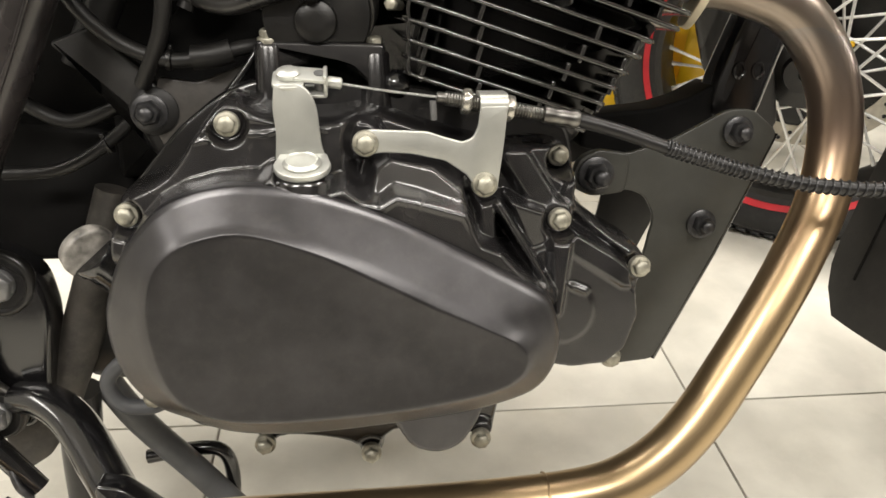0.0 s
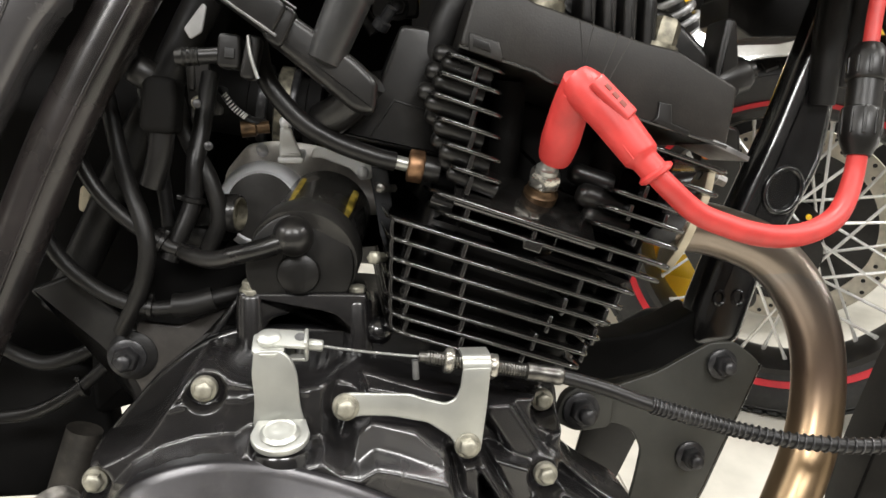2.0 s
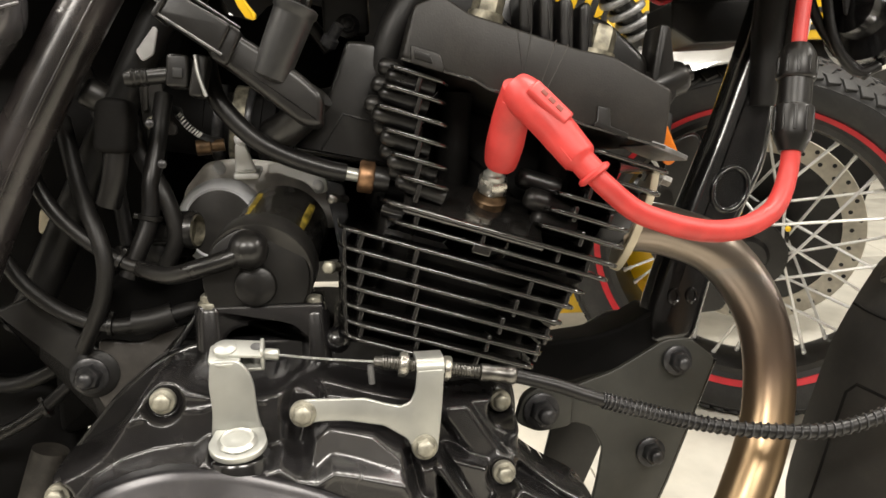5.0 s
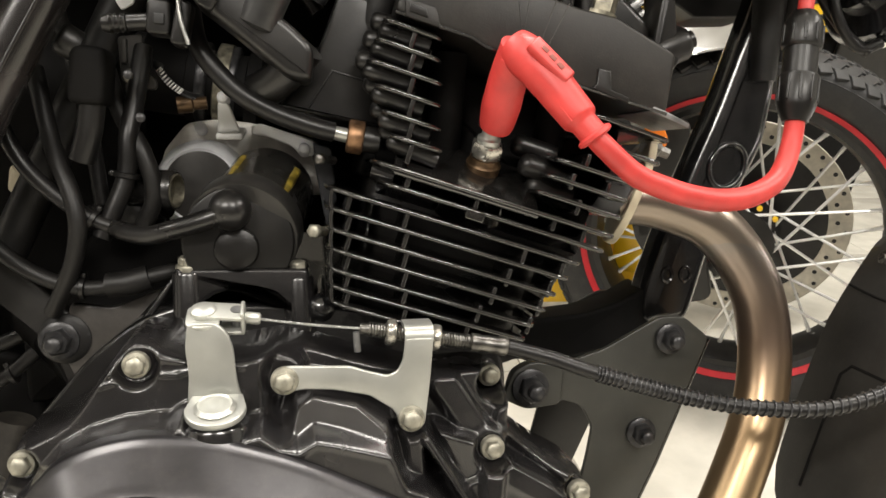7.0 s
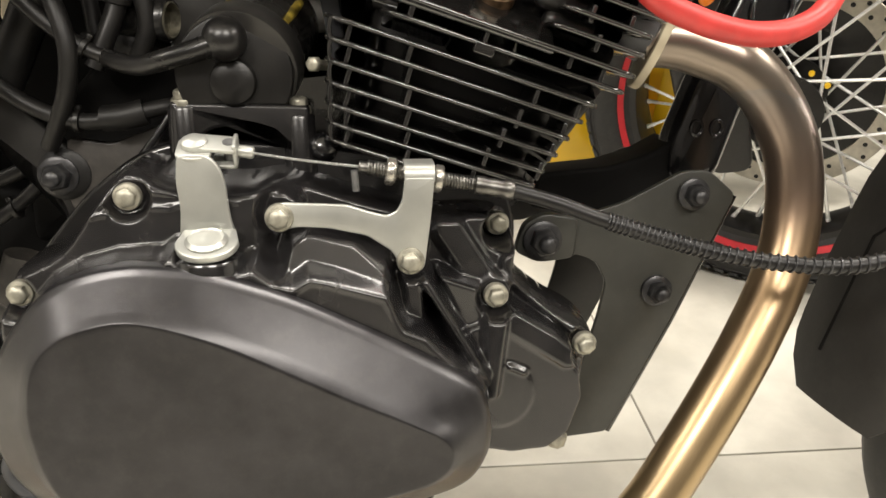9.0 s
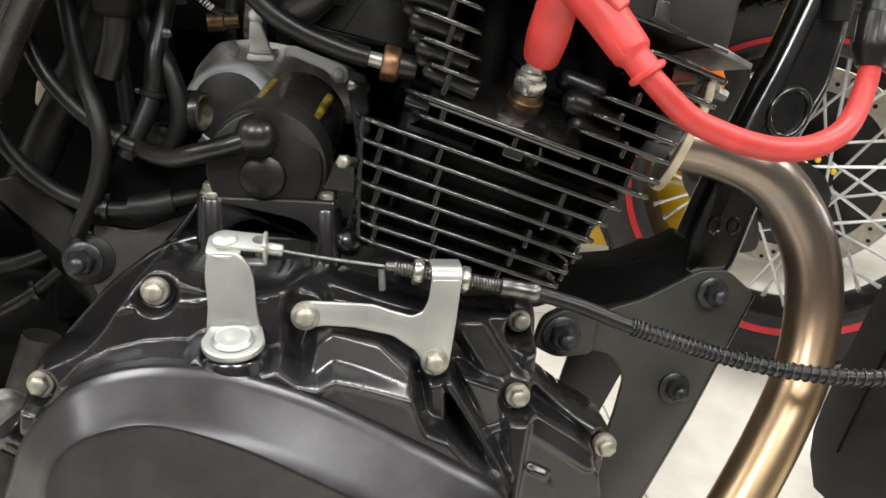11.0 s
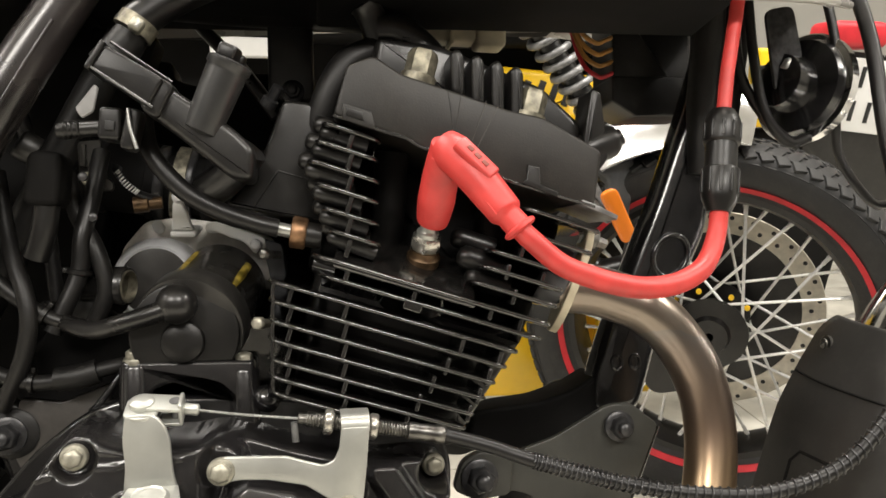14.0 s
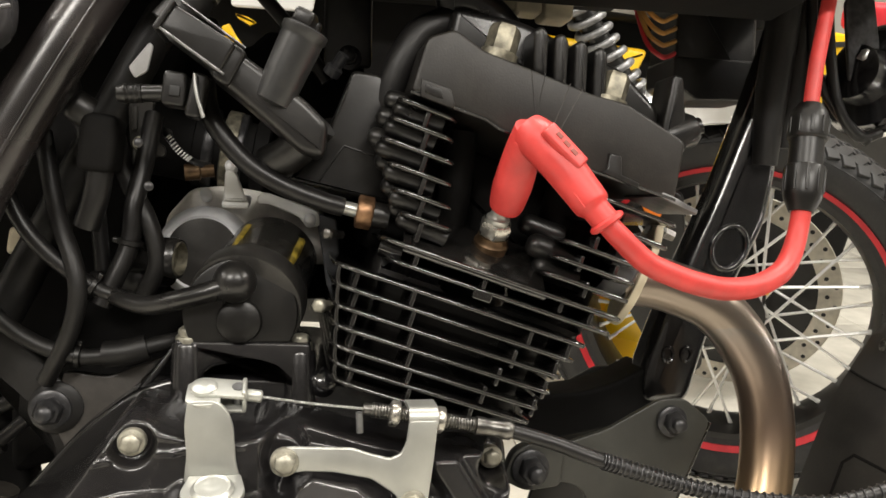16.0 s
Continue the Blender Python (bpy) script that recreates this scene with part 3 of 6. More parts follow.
part("shaft_boss", revolve([(0.0192, -0.035), (0.0192, -0.0075), (0.0180, -0.0055), (0.013, -0.0050)], pose(-0.0345, 0.463, 0.4400), 36), GLOSS_BLACK, case_cover)
part("arm_top", prism(corners([(-0.0095, -0.010), (0.0095, -0.010), (0.0095, 0.008), (0.004, 0.0105), (-0.004, 0.0105), (-0.0095, 0.007)], 0.003), -0.0013, 0.0013, 0.0006, pose(-0.0420, 0.4835, 0.4895, 25) @ pose(0, 0, 0, 90)), ZINC, lever)
part("pin", revolve([(0.005, -0.010), (0.005, 0.0), (0.0072, 0.0002), (0.0072, 0.0030), (0.0055, 0.0042), (0.002, 0.0046)], pose(-0.0420, 0.4855, 0.4920, 25)), ZINC, lever)
clevis = part("clevis", prism(corners([(-0.012, -0.008), (0.012, -0.007), (0.012, 0.008), (-0.012, 0.007)], 0.002), -0.0012, 0.0012, 0.0006, pose(-0.0310, 0.4855, 0.4925, 25, 4) @ pose(0, 0, 0, 90)), ZINC, lever)
part("clevis_web", block((0.0024, 0.014, 0.014), pose(-0.0200, 0.4870, 0.4885, 25), 0.0008), ZINC, lever)
part("clevis_base", block((0.014, 0.014, 0.0024), pose(-0.0262, 0.490, 0.4825, 25), 0.0008), ZINC, lever)
part("barrel", revolve([(0.0035, -0.007), (0.0035, 0.007)], pose(-0.0235, 0.4885, 0.4875, 25), 14), DARKSTEEL, lever)

# cable bracket: a long foot to the rear bolt, an upright with a folded top
BRK = [(-0.003, 0.4530), (-0.001, 0.4585), (0.005, 0.4605), (0.041, 0.4588), (0.052, 0.4550), (0.063, 0.4520), (0.069, 0.4545), (0.0722, 0.461), (0.0738, 0.474), (0.0908, 0.474), (0.0886, 0.45), (0.0850, 0.421), (0.0800, 0.4165), (0.0730, 0.4180), (0.066, 0.431), (0.052, 0.4405), (0.030, 0.4452), (0.014, 0.4462), (0.004, 0.4450)]
bracket = part("cable_bracket", prism(corners(BRK, 0.002, 2), 0.4765, 0.4795, 0.0009), ZINC, moto, "zinc-plated steel clutch cable bracket")
bm = bmesh.new()
arc = [(0.4781, 0.4715)] + [(0.4781 + 0.0055 * (1 - math.cos(a)), 0.4742 + 0.0055 * math.sin(a)) for a in np.linspace(0, math.pi / 2, 7)] + [(0.4975, 0.4798)]
way = [(arc[min(k + 1, 8)][0] - arc[max(k - 1, 0)][0], arc[min(k + 1, 8)][1] - arc[max(k - 1, 0)][1]) for k in range(9)]
rings(bm, [[Vector((x, y + s * -0.0014 * w[1] / math.hypot(*w), z + s * 0.0014 * w[0] / math.hypot(*w))) for x, s in ((0.0737, 1), (0.0909, 1), (0.0909, -1), (0.0737, -1))] for (y, z), w in zip(arc, way)])
part("top_fold", bm, ZINC, bracket)
big_bolt = mesh_of("bolt", hex_bolt(0.0057, 0.0066, 0.0082), BOLT)
piece("bolt", big_bolt, bracket, aim((0.003, 0.4755, 0.452), (0, -1, 0.03)))
piece("bolt", big_bolt, bracket, aim((0.0768, 0.4755, 0.425), (0, -1, 0.03)))

# clutch cable: bare inner wire, threaded adjuster with nuts, ferrule, sheath and spring guard
cable = part("clutch_cable", tube([(0.135, 0.489, 0.4640), (0.165, 0.483, 0.4560), (0.195, 0.475, 0.446), (0.250, 0.470, 0.430), (0.295, 0.465, 0.422), (0.346, 0.460, 0.421), (0.396, 0.457, 0.438), (0.437, 0.460, 0.477), (0.459, 0.470, 0.519), (0.468, 0.490, 0.593), (0.473, 0.512, 0.66), (0.477, 0.530, 0.731), (0.48, 0.56, 0.80)], [0.0046, 0.0046, 0.0045, 0.0045, 0.0045, 0.0045, 0.0045, 0.0045, 0.0050, 0.0056, 0.0056, 0.0056, 0.0056], 12, 8), HOSE, moto, "black sheathed clutch cable")
GUARD = [(0.192, 0.475, 0.447), (0.220, 0.473, 0.4385), (0.250, 0.470, 0.430), (0.295, 0.465, 0.422), (0.346, 0.460, 0.421), (0.396, 0.457, 0.438), (0.437, 0.460, 0.477), (0.459, 0.470, 0.519)]
part("spring_guard", coil(GUARD, 0.0049, 0.0007, 66), DARKBOLT, cable, "black wire spring guard")
part("inner_wire", coil([(-0.013, 0.4880, 0.4872), (0.015, 0.4885, 0.4826), (0.052, 0.4895, 0.4778)], 0.0004, 0.00062, 44, 5, 8), STEEL, cable, "bare twisted steel inner wire")
part("nipple", revolve([(0.0032, -0.004), (0.0036, -0.003), (0.0036, 0.004), (0.0024, 0.005)], aim((-0.015, 0.4880, 0.4876), (0.98, 0, -0.14)), 16), ZINC, cable)
AX = Vector((0.978, -0.01, -0.165)).normalized()
P0 = Vector((0.0695, 0.4895, 0.4748))
part("thread", revolve([(0.0042 + (0.0006 if k % 2 else 0), 0.0009 * k) for k in range(78)], aim(P0 - AX * 0.017, AX), 14), THREAD, cable)
part("tip", revolve([(0.0028, -0.005), (0.0034, -0.004), (0.0034, 0.001)], aim(P0 - AX * 0.017, AX), 14), THREAD, cable)
for s in (-0.003, 0.0245):
    bm = bmesh.new()
    rings(bm, [[aim(P0 + AX * s, AX) @ Vector((f * 0.0082 * math.cos(a), f * 0.0082 * math.sin(a), h)) for a in np.linspace(0, 2 * math.pi, 6, endpoint=False) + 0.5] for f, h in ((0.85, -0.003), (1, -0.002), (1, 0.002), (0.85, 0.003))])
    part("nut", bm, PLUGSTEEL, cable)
part("ferrule", revolve([(0.0042, 0), (0.0056, 0.001), (0.0056, 0.006), (0.0050, 0.008), (0.0056, 0.012), (0.0052, 0.017), (0.0060, 0.019), (0.0060, 0.023), (0.0047, 0.0245)], aim(P0 + AX * 0.046, AX), 18), THREAD, cable)

# ---- cylinder: a finned block leaning 15 degrees forward ----
CYL = pose(0.032, 0, 0.487, 0, 18, 0)
CYLI = CYL.inverted()


def uv(x, z):
    """A place of the side view in the cylinder's own frame."""
    p = CYLI @ Vector((x, 0, z))
    return p.x, p.z


def fin(left, right, y0, y1, thick=0.0031, r=0.020, v=None):
    """A thin cast fin lying across the cylinder's axis, from left to right in side view, its rim rounded."""
    (u0, v0), (u1, v1) = uv(*left), uv(*right)
    h0 = v if v is not None else (v0 + v1) / 2
    pts = corners([(u0, y0), (u1, y0 + 0.003), (u1 - 0.003, y0 + 0.03), (u1, y1), (u0, y1)], r, 7)
    bm = bmesh.new()
    rings(bm, [[CYL @ Vector((p[0], p[1], h0 + h)) for p in offset_loop(pts, d)] for d, h in [(0.012, -thick * 0.66)] + [(thick / 2 * (1 - math.cos(a)), thick / 2 * math.sin(a)) for a in np.linspace(-math.pi / 2, math.pi / 2, 9)] + [(0.012, thick * 0.66)]])
    return bm


def web(parent, x, z, y, tall=0.0122, wide=0.0030, deep=0.04):
    u, v = uv(x, z)
    part("web", block((wide, deep, tall), CYL @ pose(u, y + deep / 2, v), 0.0009), FIN_BLACK, parent)


cylinder = part("cylinder", prism(corners([(0.014, -0.012), (0.134, -0.012), (0.166, 0.088), (0.002, 0.088)], 0.006), 0.560, 0.745, 0.012, CYL), SATIN_BLACK, moto, "black finned engine cylinder")
FY0, FY1 = 0.5075, 0.802
RIGHTS = [(0.154, 0.4535), (0.160, 0.4605), (0.165, 0.468), (0.173, 0.478), (0.180, 0.488), (0.188, 0.498), (0.196, 0.508)]
LEFTZ = [0.4880, 0.4995, 0.5120, 0.5245, 0.5370, 0.5500, 0.5620]
for k in range(7):
    part("fin", fin((0.0275 + 0.0004 * k, LEFTZ[k] + 0.0015), RIGHTS[k], FY0, FY1), FIN_BLACK, cylinder)
for k in range(6):
    zl = (LEFTZ[k] + LEFTZ[k + 1]) / 2
    web(cylinder, 0.041 + 0.0006 * k, zl - 0.003, 0.5135)
    web(cylinder, 0.0765 + 0.0005 * k, zl - 0.0145, 0.5095)
for x, z in ((0.155, 0.5165), (0.145, 0.5045), (0.135, 0.4930), (0.1255, 0.4815), (0.1175, 0.4705)):
    web(cylinder, x, z - 0.002, 0.5115)
for x, z in ((0.1815, 0.5065), (0.1735, 0.4950), (0.1665, 0.4825), (0.1595, 0.4710)):
    web(cylinder, x, z - 0.001, 0.5135)

ENDS = []
for k in range(7):
    (u0, v0), (u1, v1) = uv(0.0275 + 0.0004 * k, LEFTZ[k] + 0.0015), uv(*RIGHTS[k])
    ENDS.append(CYL @ Vector((u0 + 0.0050, FY0 + 0.0075, (v0 + v1) / 2)))
for a, b in zip(ENDS, ENDS[1:]):
    part("end_wall", tube([a, a.lerp(b, 0.25) + Vector((-0.0012, 0, 0)), a.lerp(b, 0.75) + Vector((-0.0012, 0, 0)), b], 0.0014, 8, 3), FIN_BLACK, cylinder)

# ---- cylinder head ----
head = part("cylinder_head", prism(corners([(-0.004, 0.084), (0.165, 0.084), (0.170, 0.175), (-0.010, 0.175)], 0.006), 0.572, 0.772, 0.008, CYL), DULL, moto, "black finned cylinder head")
part("fin", fin((0.058, 0.5785), (0.219, 0.5265), FY0 - 0.002, FY1, 0.0034), FIN_BLACK, head)
part("fin", fin((0.062, 0.5655), (0.213, 0.5170), FY0, FY1, 0.0032), FIN_BLACK, head)
SHORT_FINS = (((0.066, 0.6635), (0.106, 0.651)), ((0.061, 0.6525), (0.104, 0.638)), ((0.056, 0.6395), (0.105, 0.624)), ((0.061, 0.6250), (0.104, 0.610)), ((0.065, 0.6090), (0.104, 0.596)), ((0.070, 0.5955), (0.104, 0.5815)))
for left, right in SHORT_FINS:
    part("fin", fin(left, right, 0.5055, 0.60, 0.0032, 0.012), FIN_BLACK, head)
for left, right in (((0.200, 0.6090), (0.2555, 0.5870)), ((0.190, 0.5950), (0.2500, 0.5725)), ((0.176, 0.5810), (0.236, 0.5575)), ((0.170, 0.5700), (0.228, 0.5485)), ((0.163, 0.5595), (0.224, 0.5375))):
    part("fin", fin(left, right, 0.5085, 0.80, 0.0033, 0.010), FIN_BLACK, head)
for x, z in ((0.0845, 0.651), (0.0838, 0.638), (0.0833, 0.624), (0.0828, 0.610), (0.0822, 0.596), (0.0815, 0.582), (0.0805, 0.5655)):
    web(head, x, z, 0.5095, 0.0128, 0.0034)
for x, z in ((0.198, 0.5765), (0.188, 0.5640), (0.192, 0.5470), (0.176, 0.5370), (0.196, 0.5290), (0.212, 0.5580)):
    web(head, x, z, 0.5125, 0.0110, 0.0030)
web(head, 0.1245, 0.5515, 0.5105, 0.0100)
part("tab", block((0.0125, 0.004, 0.007), CYL @ pose(*[(uv(0.1225, 0.5435)[0]), 0.5095, uv(0.1225, 0.5435)[1]]), 0.001), FIN_BLACK, head)
# walls of the plug recess, rounded bosses beside it
for x0, x1 in ((0.108, 0.112), (0.184, 0.196)):
    part("recess_wall", tube([(x0, 0.568, 0.560), (x0 + 0.004, 0.562, 0.600), (x1 + 0.004, 0.56, 0.650)], 0.012), DULL, head)


def lobe(parent, a, b, r):
    """A round-nosed cast swelling from a to b."""
    a, b = Vector(a), Vector(b)
    part("lobe", tube([a.lerp(b, k) for k in (0, 0.03, 0.10, 0.22, 1.0)], [r * 0.35, r * 0.70, r * 0.93, r, r], 18, 1), SATIN_BLACK, parent)


for left, right in SHORT_FINS:
    (xa, za), (xb, zb) = left, right
    k = (zb - za) / (xb - xa)
    lobe(head, (xa - 0.0015, 0.5190, za - 0.0045), (xa + 0.030, 0.5200, za - 0.0045 + 0.030 * k), 0.0056)
    lobe(head, (xa - 0.0055, 0.5310, za + 0.0030), (xa + 0.026, 0.5320, za + 0.0030 + 0.026 * k), 0.0064)
for a, b, r in (((0.1575, 0.532, 0.5765), (0.190, 0.534, 0.5655), 0.0080), ((0.1625, 0.535, 0.5620), (0.193, 0.536, 0.5520), 0.0080), ((0.1560, 0.548, 0.5900), (0.186, 0.548, 0.5800), 0.0075)):
    lobe(head, a, b, r)
u, v = uv(0.122, 0.5695)
part("plug_shelf", block((0.098, 0.056, 0.004), CYL @ pose(u, 0.533, v, 30), 0.0015), FIN_BLACK, head)
part("foot_lobe", tube([(0.060, 0.531, 0.5725), (0.074, 0.528, 0.5680)], [0.0062, 0.0062], 16, 1), FIN_BLACK, head)
part("plug_seat", revolve([(0.026, -0.02), (0.024, 0.0), (0.021, 0.002), (0.017, -0.004)], aim((0.131, 0.552, 0.562), (0.10, -0.42, 0.80)), 32), FIN_BLACK, head)

# smooth panelled rocker cover
CAP = [(0.083, 0.700), (0.0735, 0.667), (0.121, 0.6525), (0.128, 0.6475), (0.190, 0.6235), (0.2465, 0.6065), (0.2525, 0.644), (0.2120, 0.6665), (0.188, 0.6715), (0.147, 0.685), (0.118, 0.694), (0.100, 0.706)]
rocker = part("rocker_cover", prism(corners(CAP, 0.004), 0.503, 0.80, 0.0022), HEADPANEL, moto, "satin black rocker cover panel")
part("rocker_top", prism(corners([(0.098, 0.69), (0.245, 0.62), (0.250, 0.668), (0.222, 0.694), (0.150, 0.722), (0.105, 0.728)], 0.006), 0.535, 0.775, 0.006), SATIN_BLACK, rocker)
part("clip", prism([(0.0790, 0.6640), (0.0995, 0.6575), (0.1000, 0.6610), (0.0975, 0.6690), (0.0795, 0.6745)], 0.5005, 0.505, 0.0008), HEADPANEL, rocker)
part("clip_window", prism([(0.0815, 0.6665), (0.0925, 0.6630), (0.0915, 0.6685), (0.0818, 0.6715)], 0.4995, 0.503, 0.0006), SATIN_BLACK, rocker)
part("clip", prism([(0.1960, 0.6225), (0.2200, 0.6130), (0.2205, 0.6165), (0.2085, 0.6215), (0.2080, 0.6330), (0.2000, 0.6345), (0.1990, 0.6250)], 0.5005, 0.505, 0.0008), SATIN_BLACK, rocker)
part("edge_line", tube([(0.0735, 0.5035, 0.6670), (0.120, 0.5035, 0.6525), (0.128, 0.5035, 0.6475), (0.190, 0.5035, 0.6235), (0.2465, 0.5035, 0.6065)], 0.0012, 6, 1), GLOSS_BLACK, rocker)
part("lip", prism([(0.236, 0.6085), (0.262, 0.5975), (0.263, 0.6005), (0.238, 0.6125)], 0.503, 0.56, 0.0008), DARKSTEEL, rocker)
for i, bx in enumerate((0.156, 0.170, 0.184, 0.198)):
    z = 0.7135 - 0.0030 * i
    part("rib", prism(corners([(bx - 0.0045, z - 0.030 - 0.003 * i), (bx + 0.0045, z - 0.032 - 0.003 * i), (bx + 0.0052, z - 0.005), (bx + 0.001, z), (bx - 0.0045, z - 0.003)], 0.0045, 5), 0.510 + 0.002 * i, 0.78, 0.0032, steps=5), SATIN_BLACK, rocker)
for (xa, za), (xb, zb) in (((0.148, 0.6840), (0.151, 0.6580)), ((0.157, 0.6825), (0.1525, 0.6580)), ((0.1735, 0.6770), (0.163, 0.6500)), ((0.1815, 0.6740), (0.1655, 0.6440))):
    part("groove", tube([(xa, 0.5032, za), (xb, 0.5032, zb)], 0.0004, 6, 1), HEADPANEL if xa < 0.16 else WEBGREY, rocker)
for bx, by, bz in ((0.1335, 0.517, 0.706), (0.2105, 0.524, 0.682)):
    b = part("acorn_nut", revolve([(0.0120, -0.016), (0.0120, -0.0105)], aim((bx, by, bz), (0.259, 0, 0.966)), 24), NUT, rocker, "dirty straw-plated hexagon head nut")
    bm = bmesh.new()
    rings(bm, [[aim((bx, by, bz), (0.259, 0, 0.966)) @ Vector((f * math.cos(a), f * math.sin(a), h)) for a in np.linspace(0, 2 * math.pi, 6, endpoint=False) + 0.4] for f, h in ((0.0104, -0.012), (0.0104, 0.003), (0.0088, 0.0065), (0.003, 0.0078))])
    part("hexagon", bm, NUT, b)
part("stub", revolve([(0.012, -0.02), (0.012, 0.012), (0.009, 0.016), (0.006, 0.016), (0.006, 0.02)], aim((0.262, 0.54, 0.652), (0.9, -0.1, 0.35))), SATIN_BLACK, rocker)
part("ear", prism(corners([(0.244, 0.612), (0.268, 0.643), (0.263, 0.690), (0.256, 0.692), (0.250, 0.66)], 0.003), 0.53, 0.56, 0.002), SATIN_BLACK, rocker)

# ---- spark plug, red cap and lead ----
PLUG = aim((0.1352, 0.5355, 0.5815), (0.10, -0.42, 0.80))
plug = part("spark_plug", revolve([(0.0112, -0.012), (0.0118, -0.006), (0.0106, -0.005), (0.0100, -0.001)], PLUG, 28), PLUGBROWN, moto, "steel spark plug with a brass-brown gasket ring")
bm = bmesh.new()
rings(bm, [[PLUG @ Vector((f * math.cos(a), f * math.sin(a), h)) for a in np.linspace(0, 2 * math.pi, 6, endpoint=False) + 0.1] for f, h in ((0.0098, -0.001), (0.0112, 0.0005), (0.0112, 0.0075), (0.0098, 0.0095))])
part("hexagon", bm, PLUGSTEEL, plug)
part("collar", revolve([(0.0078, 0.009), (0.0078, 0.0125), (0.0064, 0.0130), (0.0056, 0.014), (0.0056, 0.030)], PLUG, 20), ZINC, plug)
red_cap = part("plug_cap", tube([(0.1380, 0.5195, 0.5985), (0.1386, 0.5168, 0.6022), (0.1397, 0.509, 0.613), (0.1420, 0.4965, 0.631), (0.1455, 0.4855, 0.6445)], [0.0100, 0.0113, 0.0125, 0.0118, 0.0122], 28, 6), RED, moto, "red silicone right-angle spark plug cap")
ARM = [(0.1420, 0.488, 0.6460), (0.1470, 0.4835, 0.6400), (0.157, 0.475, 0.6275), (0.170, 0.4655, 0.6085), (0.1745, 0.4625, 0.6020), (0.1765, 0.461, 0.5990), (0.180, 0.459, 0.5945), (0.1830, 0.4575, 0.5905)]
part("arm", tube(ARM, [0.0108, 0.0130, 0.0124, 0.0112, 0.0108, 0.0082, 0.0082, 0.0084], 28, 6), RED, red_cap)
part("bead", revolve([(0.0088, -0.0022), (0.0108, -0.001), (0.0108, 0.001), (0.0088, 0.0022)], aim((0.1822, 0.458, 0.5918), (0.57, -0.17, -0.8)), 28), RED, red_cap)
FLAT = aim((0.1580, 0.4645, 0.6350), (0.24, -0.80, 0.42))
part("badge", block((0.0115, 0.030, 0.006), FLAT @ pose(0, 0, -0.001, 0, 0, 37), 0.0015), RED, red_cap)
for k in range(3):
    part("mark", block((0.0035, 0.0045, 0.0006), FLAT @ pose(-0.0035 + 0.0036 * k, 0.0055 - 0.0052 * k, 0.0021, 0, 0, 37), 0.0002), MARKRED, red_cap, "dull red-brown raised mark")
part("seam", tube([(0.1335, 0.4845, 0.6370), (0.1440, 0.4720, 0.6290), (0.157, 0.4625, 0.6150), (0.167, 0.4535, 0.6000)], 0.0005, 6, 4), RED, red_cap)
lead = part("ignition_lead", tube([(0.181, 0.4585, 0.593), (0.189, 0.457, 0.5845), (0.207, 0.458, 0.5695), (0.226, 0.460, 0.5615), (0.245, 0.463, 0.556), (0.266, 0.468, 0.553), (0.289, 0.475, 0.5545), (0.310, 0.483, 0.562), (0.322, 0.490, 0.573), (0.3305, 0.496, 0.589), (0.333, 0.497, 0.604)], [0.0064, 0.0066, 0.0068, 0.0070, 0.0071, 0.0071, 0.0071, 0.0070, 0.0067, 0.0064, 0.0062], 20, 6), RED, moto, "thick red ignition lead")
part("upper_lead", tube([(0.345, 0.510, 0.672), (0.351, 0.515, 0.699), (0.358, 0.519, 0.726), (0.366, 0.524, 0.756), (0.374, 0.53, 0.80)], 0.0051, 16, 5), RED, lead)
CONN = aim((0.3325, 0.497, 0.601), (0.17, 0.18, 1.0))
ribbed = [(0.0078, 0.0), (0.0118, 0.009), (0.0124, 0.012), (0.0128, 0.030), (0.0122, 0.031), (0.0108, 0.0315), (0.0108, 0.049), (0.0122, 0.0495), (0.0128, 0.051), (0.0122, 0.066), (0.0112, 0.069), (0.0080, 0.074)]
conn = part("lead_connector", revolve(ribbed, CONN, 28), PLASTIC, lead, "black ribbed screw connector")
for k in range(10):
    a = k * math.pi / 5
    for h, l in ((0.021, 0.017), (0.058, 0.012)):
        part("rib", block((0.0022, 0.0018, l), CONN @ pose(0.0124 * math.cos(a), 0.0124 * math.sin(a), h, 0, 0, math.degrees(a) + 90), 0.0005), PLASTIC, conn)

# temperature sender: copper hexagon, steel neck, rubber hose
hexa = part("sender", revolve([(0.0085, 0.0), (0.0085, 0.012), (0.0062, 0.0125), (0.0062, 0.020)], aim((0.065, 0.535, 0.5905), (-1, 0.02, 0.18)), 20), SATIN_BLACK, moto, "copper hexagon sender on a rubber hose")
bm = bmesh.new()
rings(bm, [[aim((0.055, 0.535, 0.5925), (-1, 0.02, 0.18)) @ Vector((f * math.cos(a), f * math.sin(a), h)) for a in np.linspace(0, 2 * math.pi, 6, endpoint=False) + 0.5] for f, h in ((0.0098, 0), (0.0108, 0.001), (0.0108, 0.0095), (0.0095, 0.0105))])
part("hexagon", bm, BRASS, hexa)
part("neck", revolve([(0.0045, 0.0), (0.0045, 0.008), (0.006, 0.0085), (0.006, 0.0115), (0.005, 0.012)], aim((0.0445, 0.535, 0.5945), (-0.97, 0, 0.22)), 16), ZINC, hexa)
part("hose", tube([(0.036, 0.533, 0.5965), (0.022, 0.531, 0.600), (-0.002, 0.53, 0.609), (-0.022, 0.53, 0.621), (-0.038, 0.532, 0.638), (-0.046, 0.536, 0.652), (-0.050, 0.545, 0.672)], 0.0062, 16, 5), HOSE, hexa)

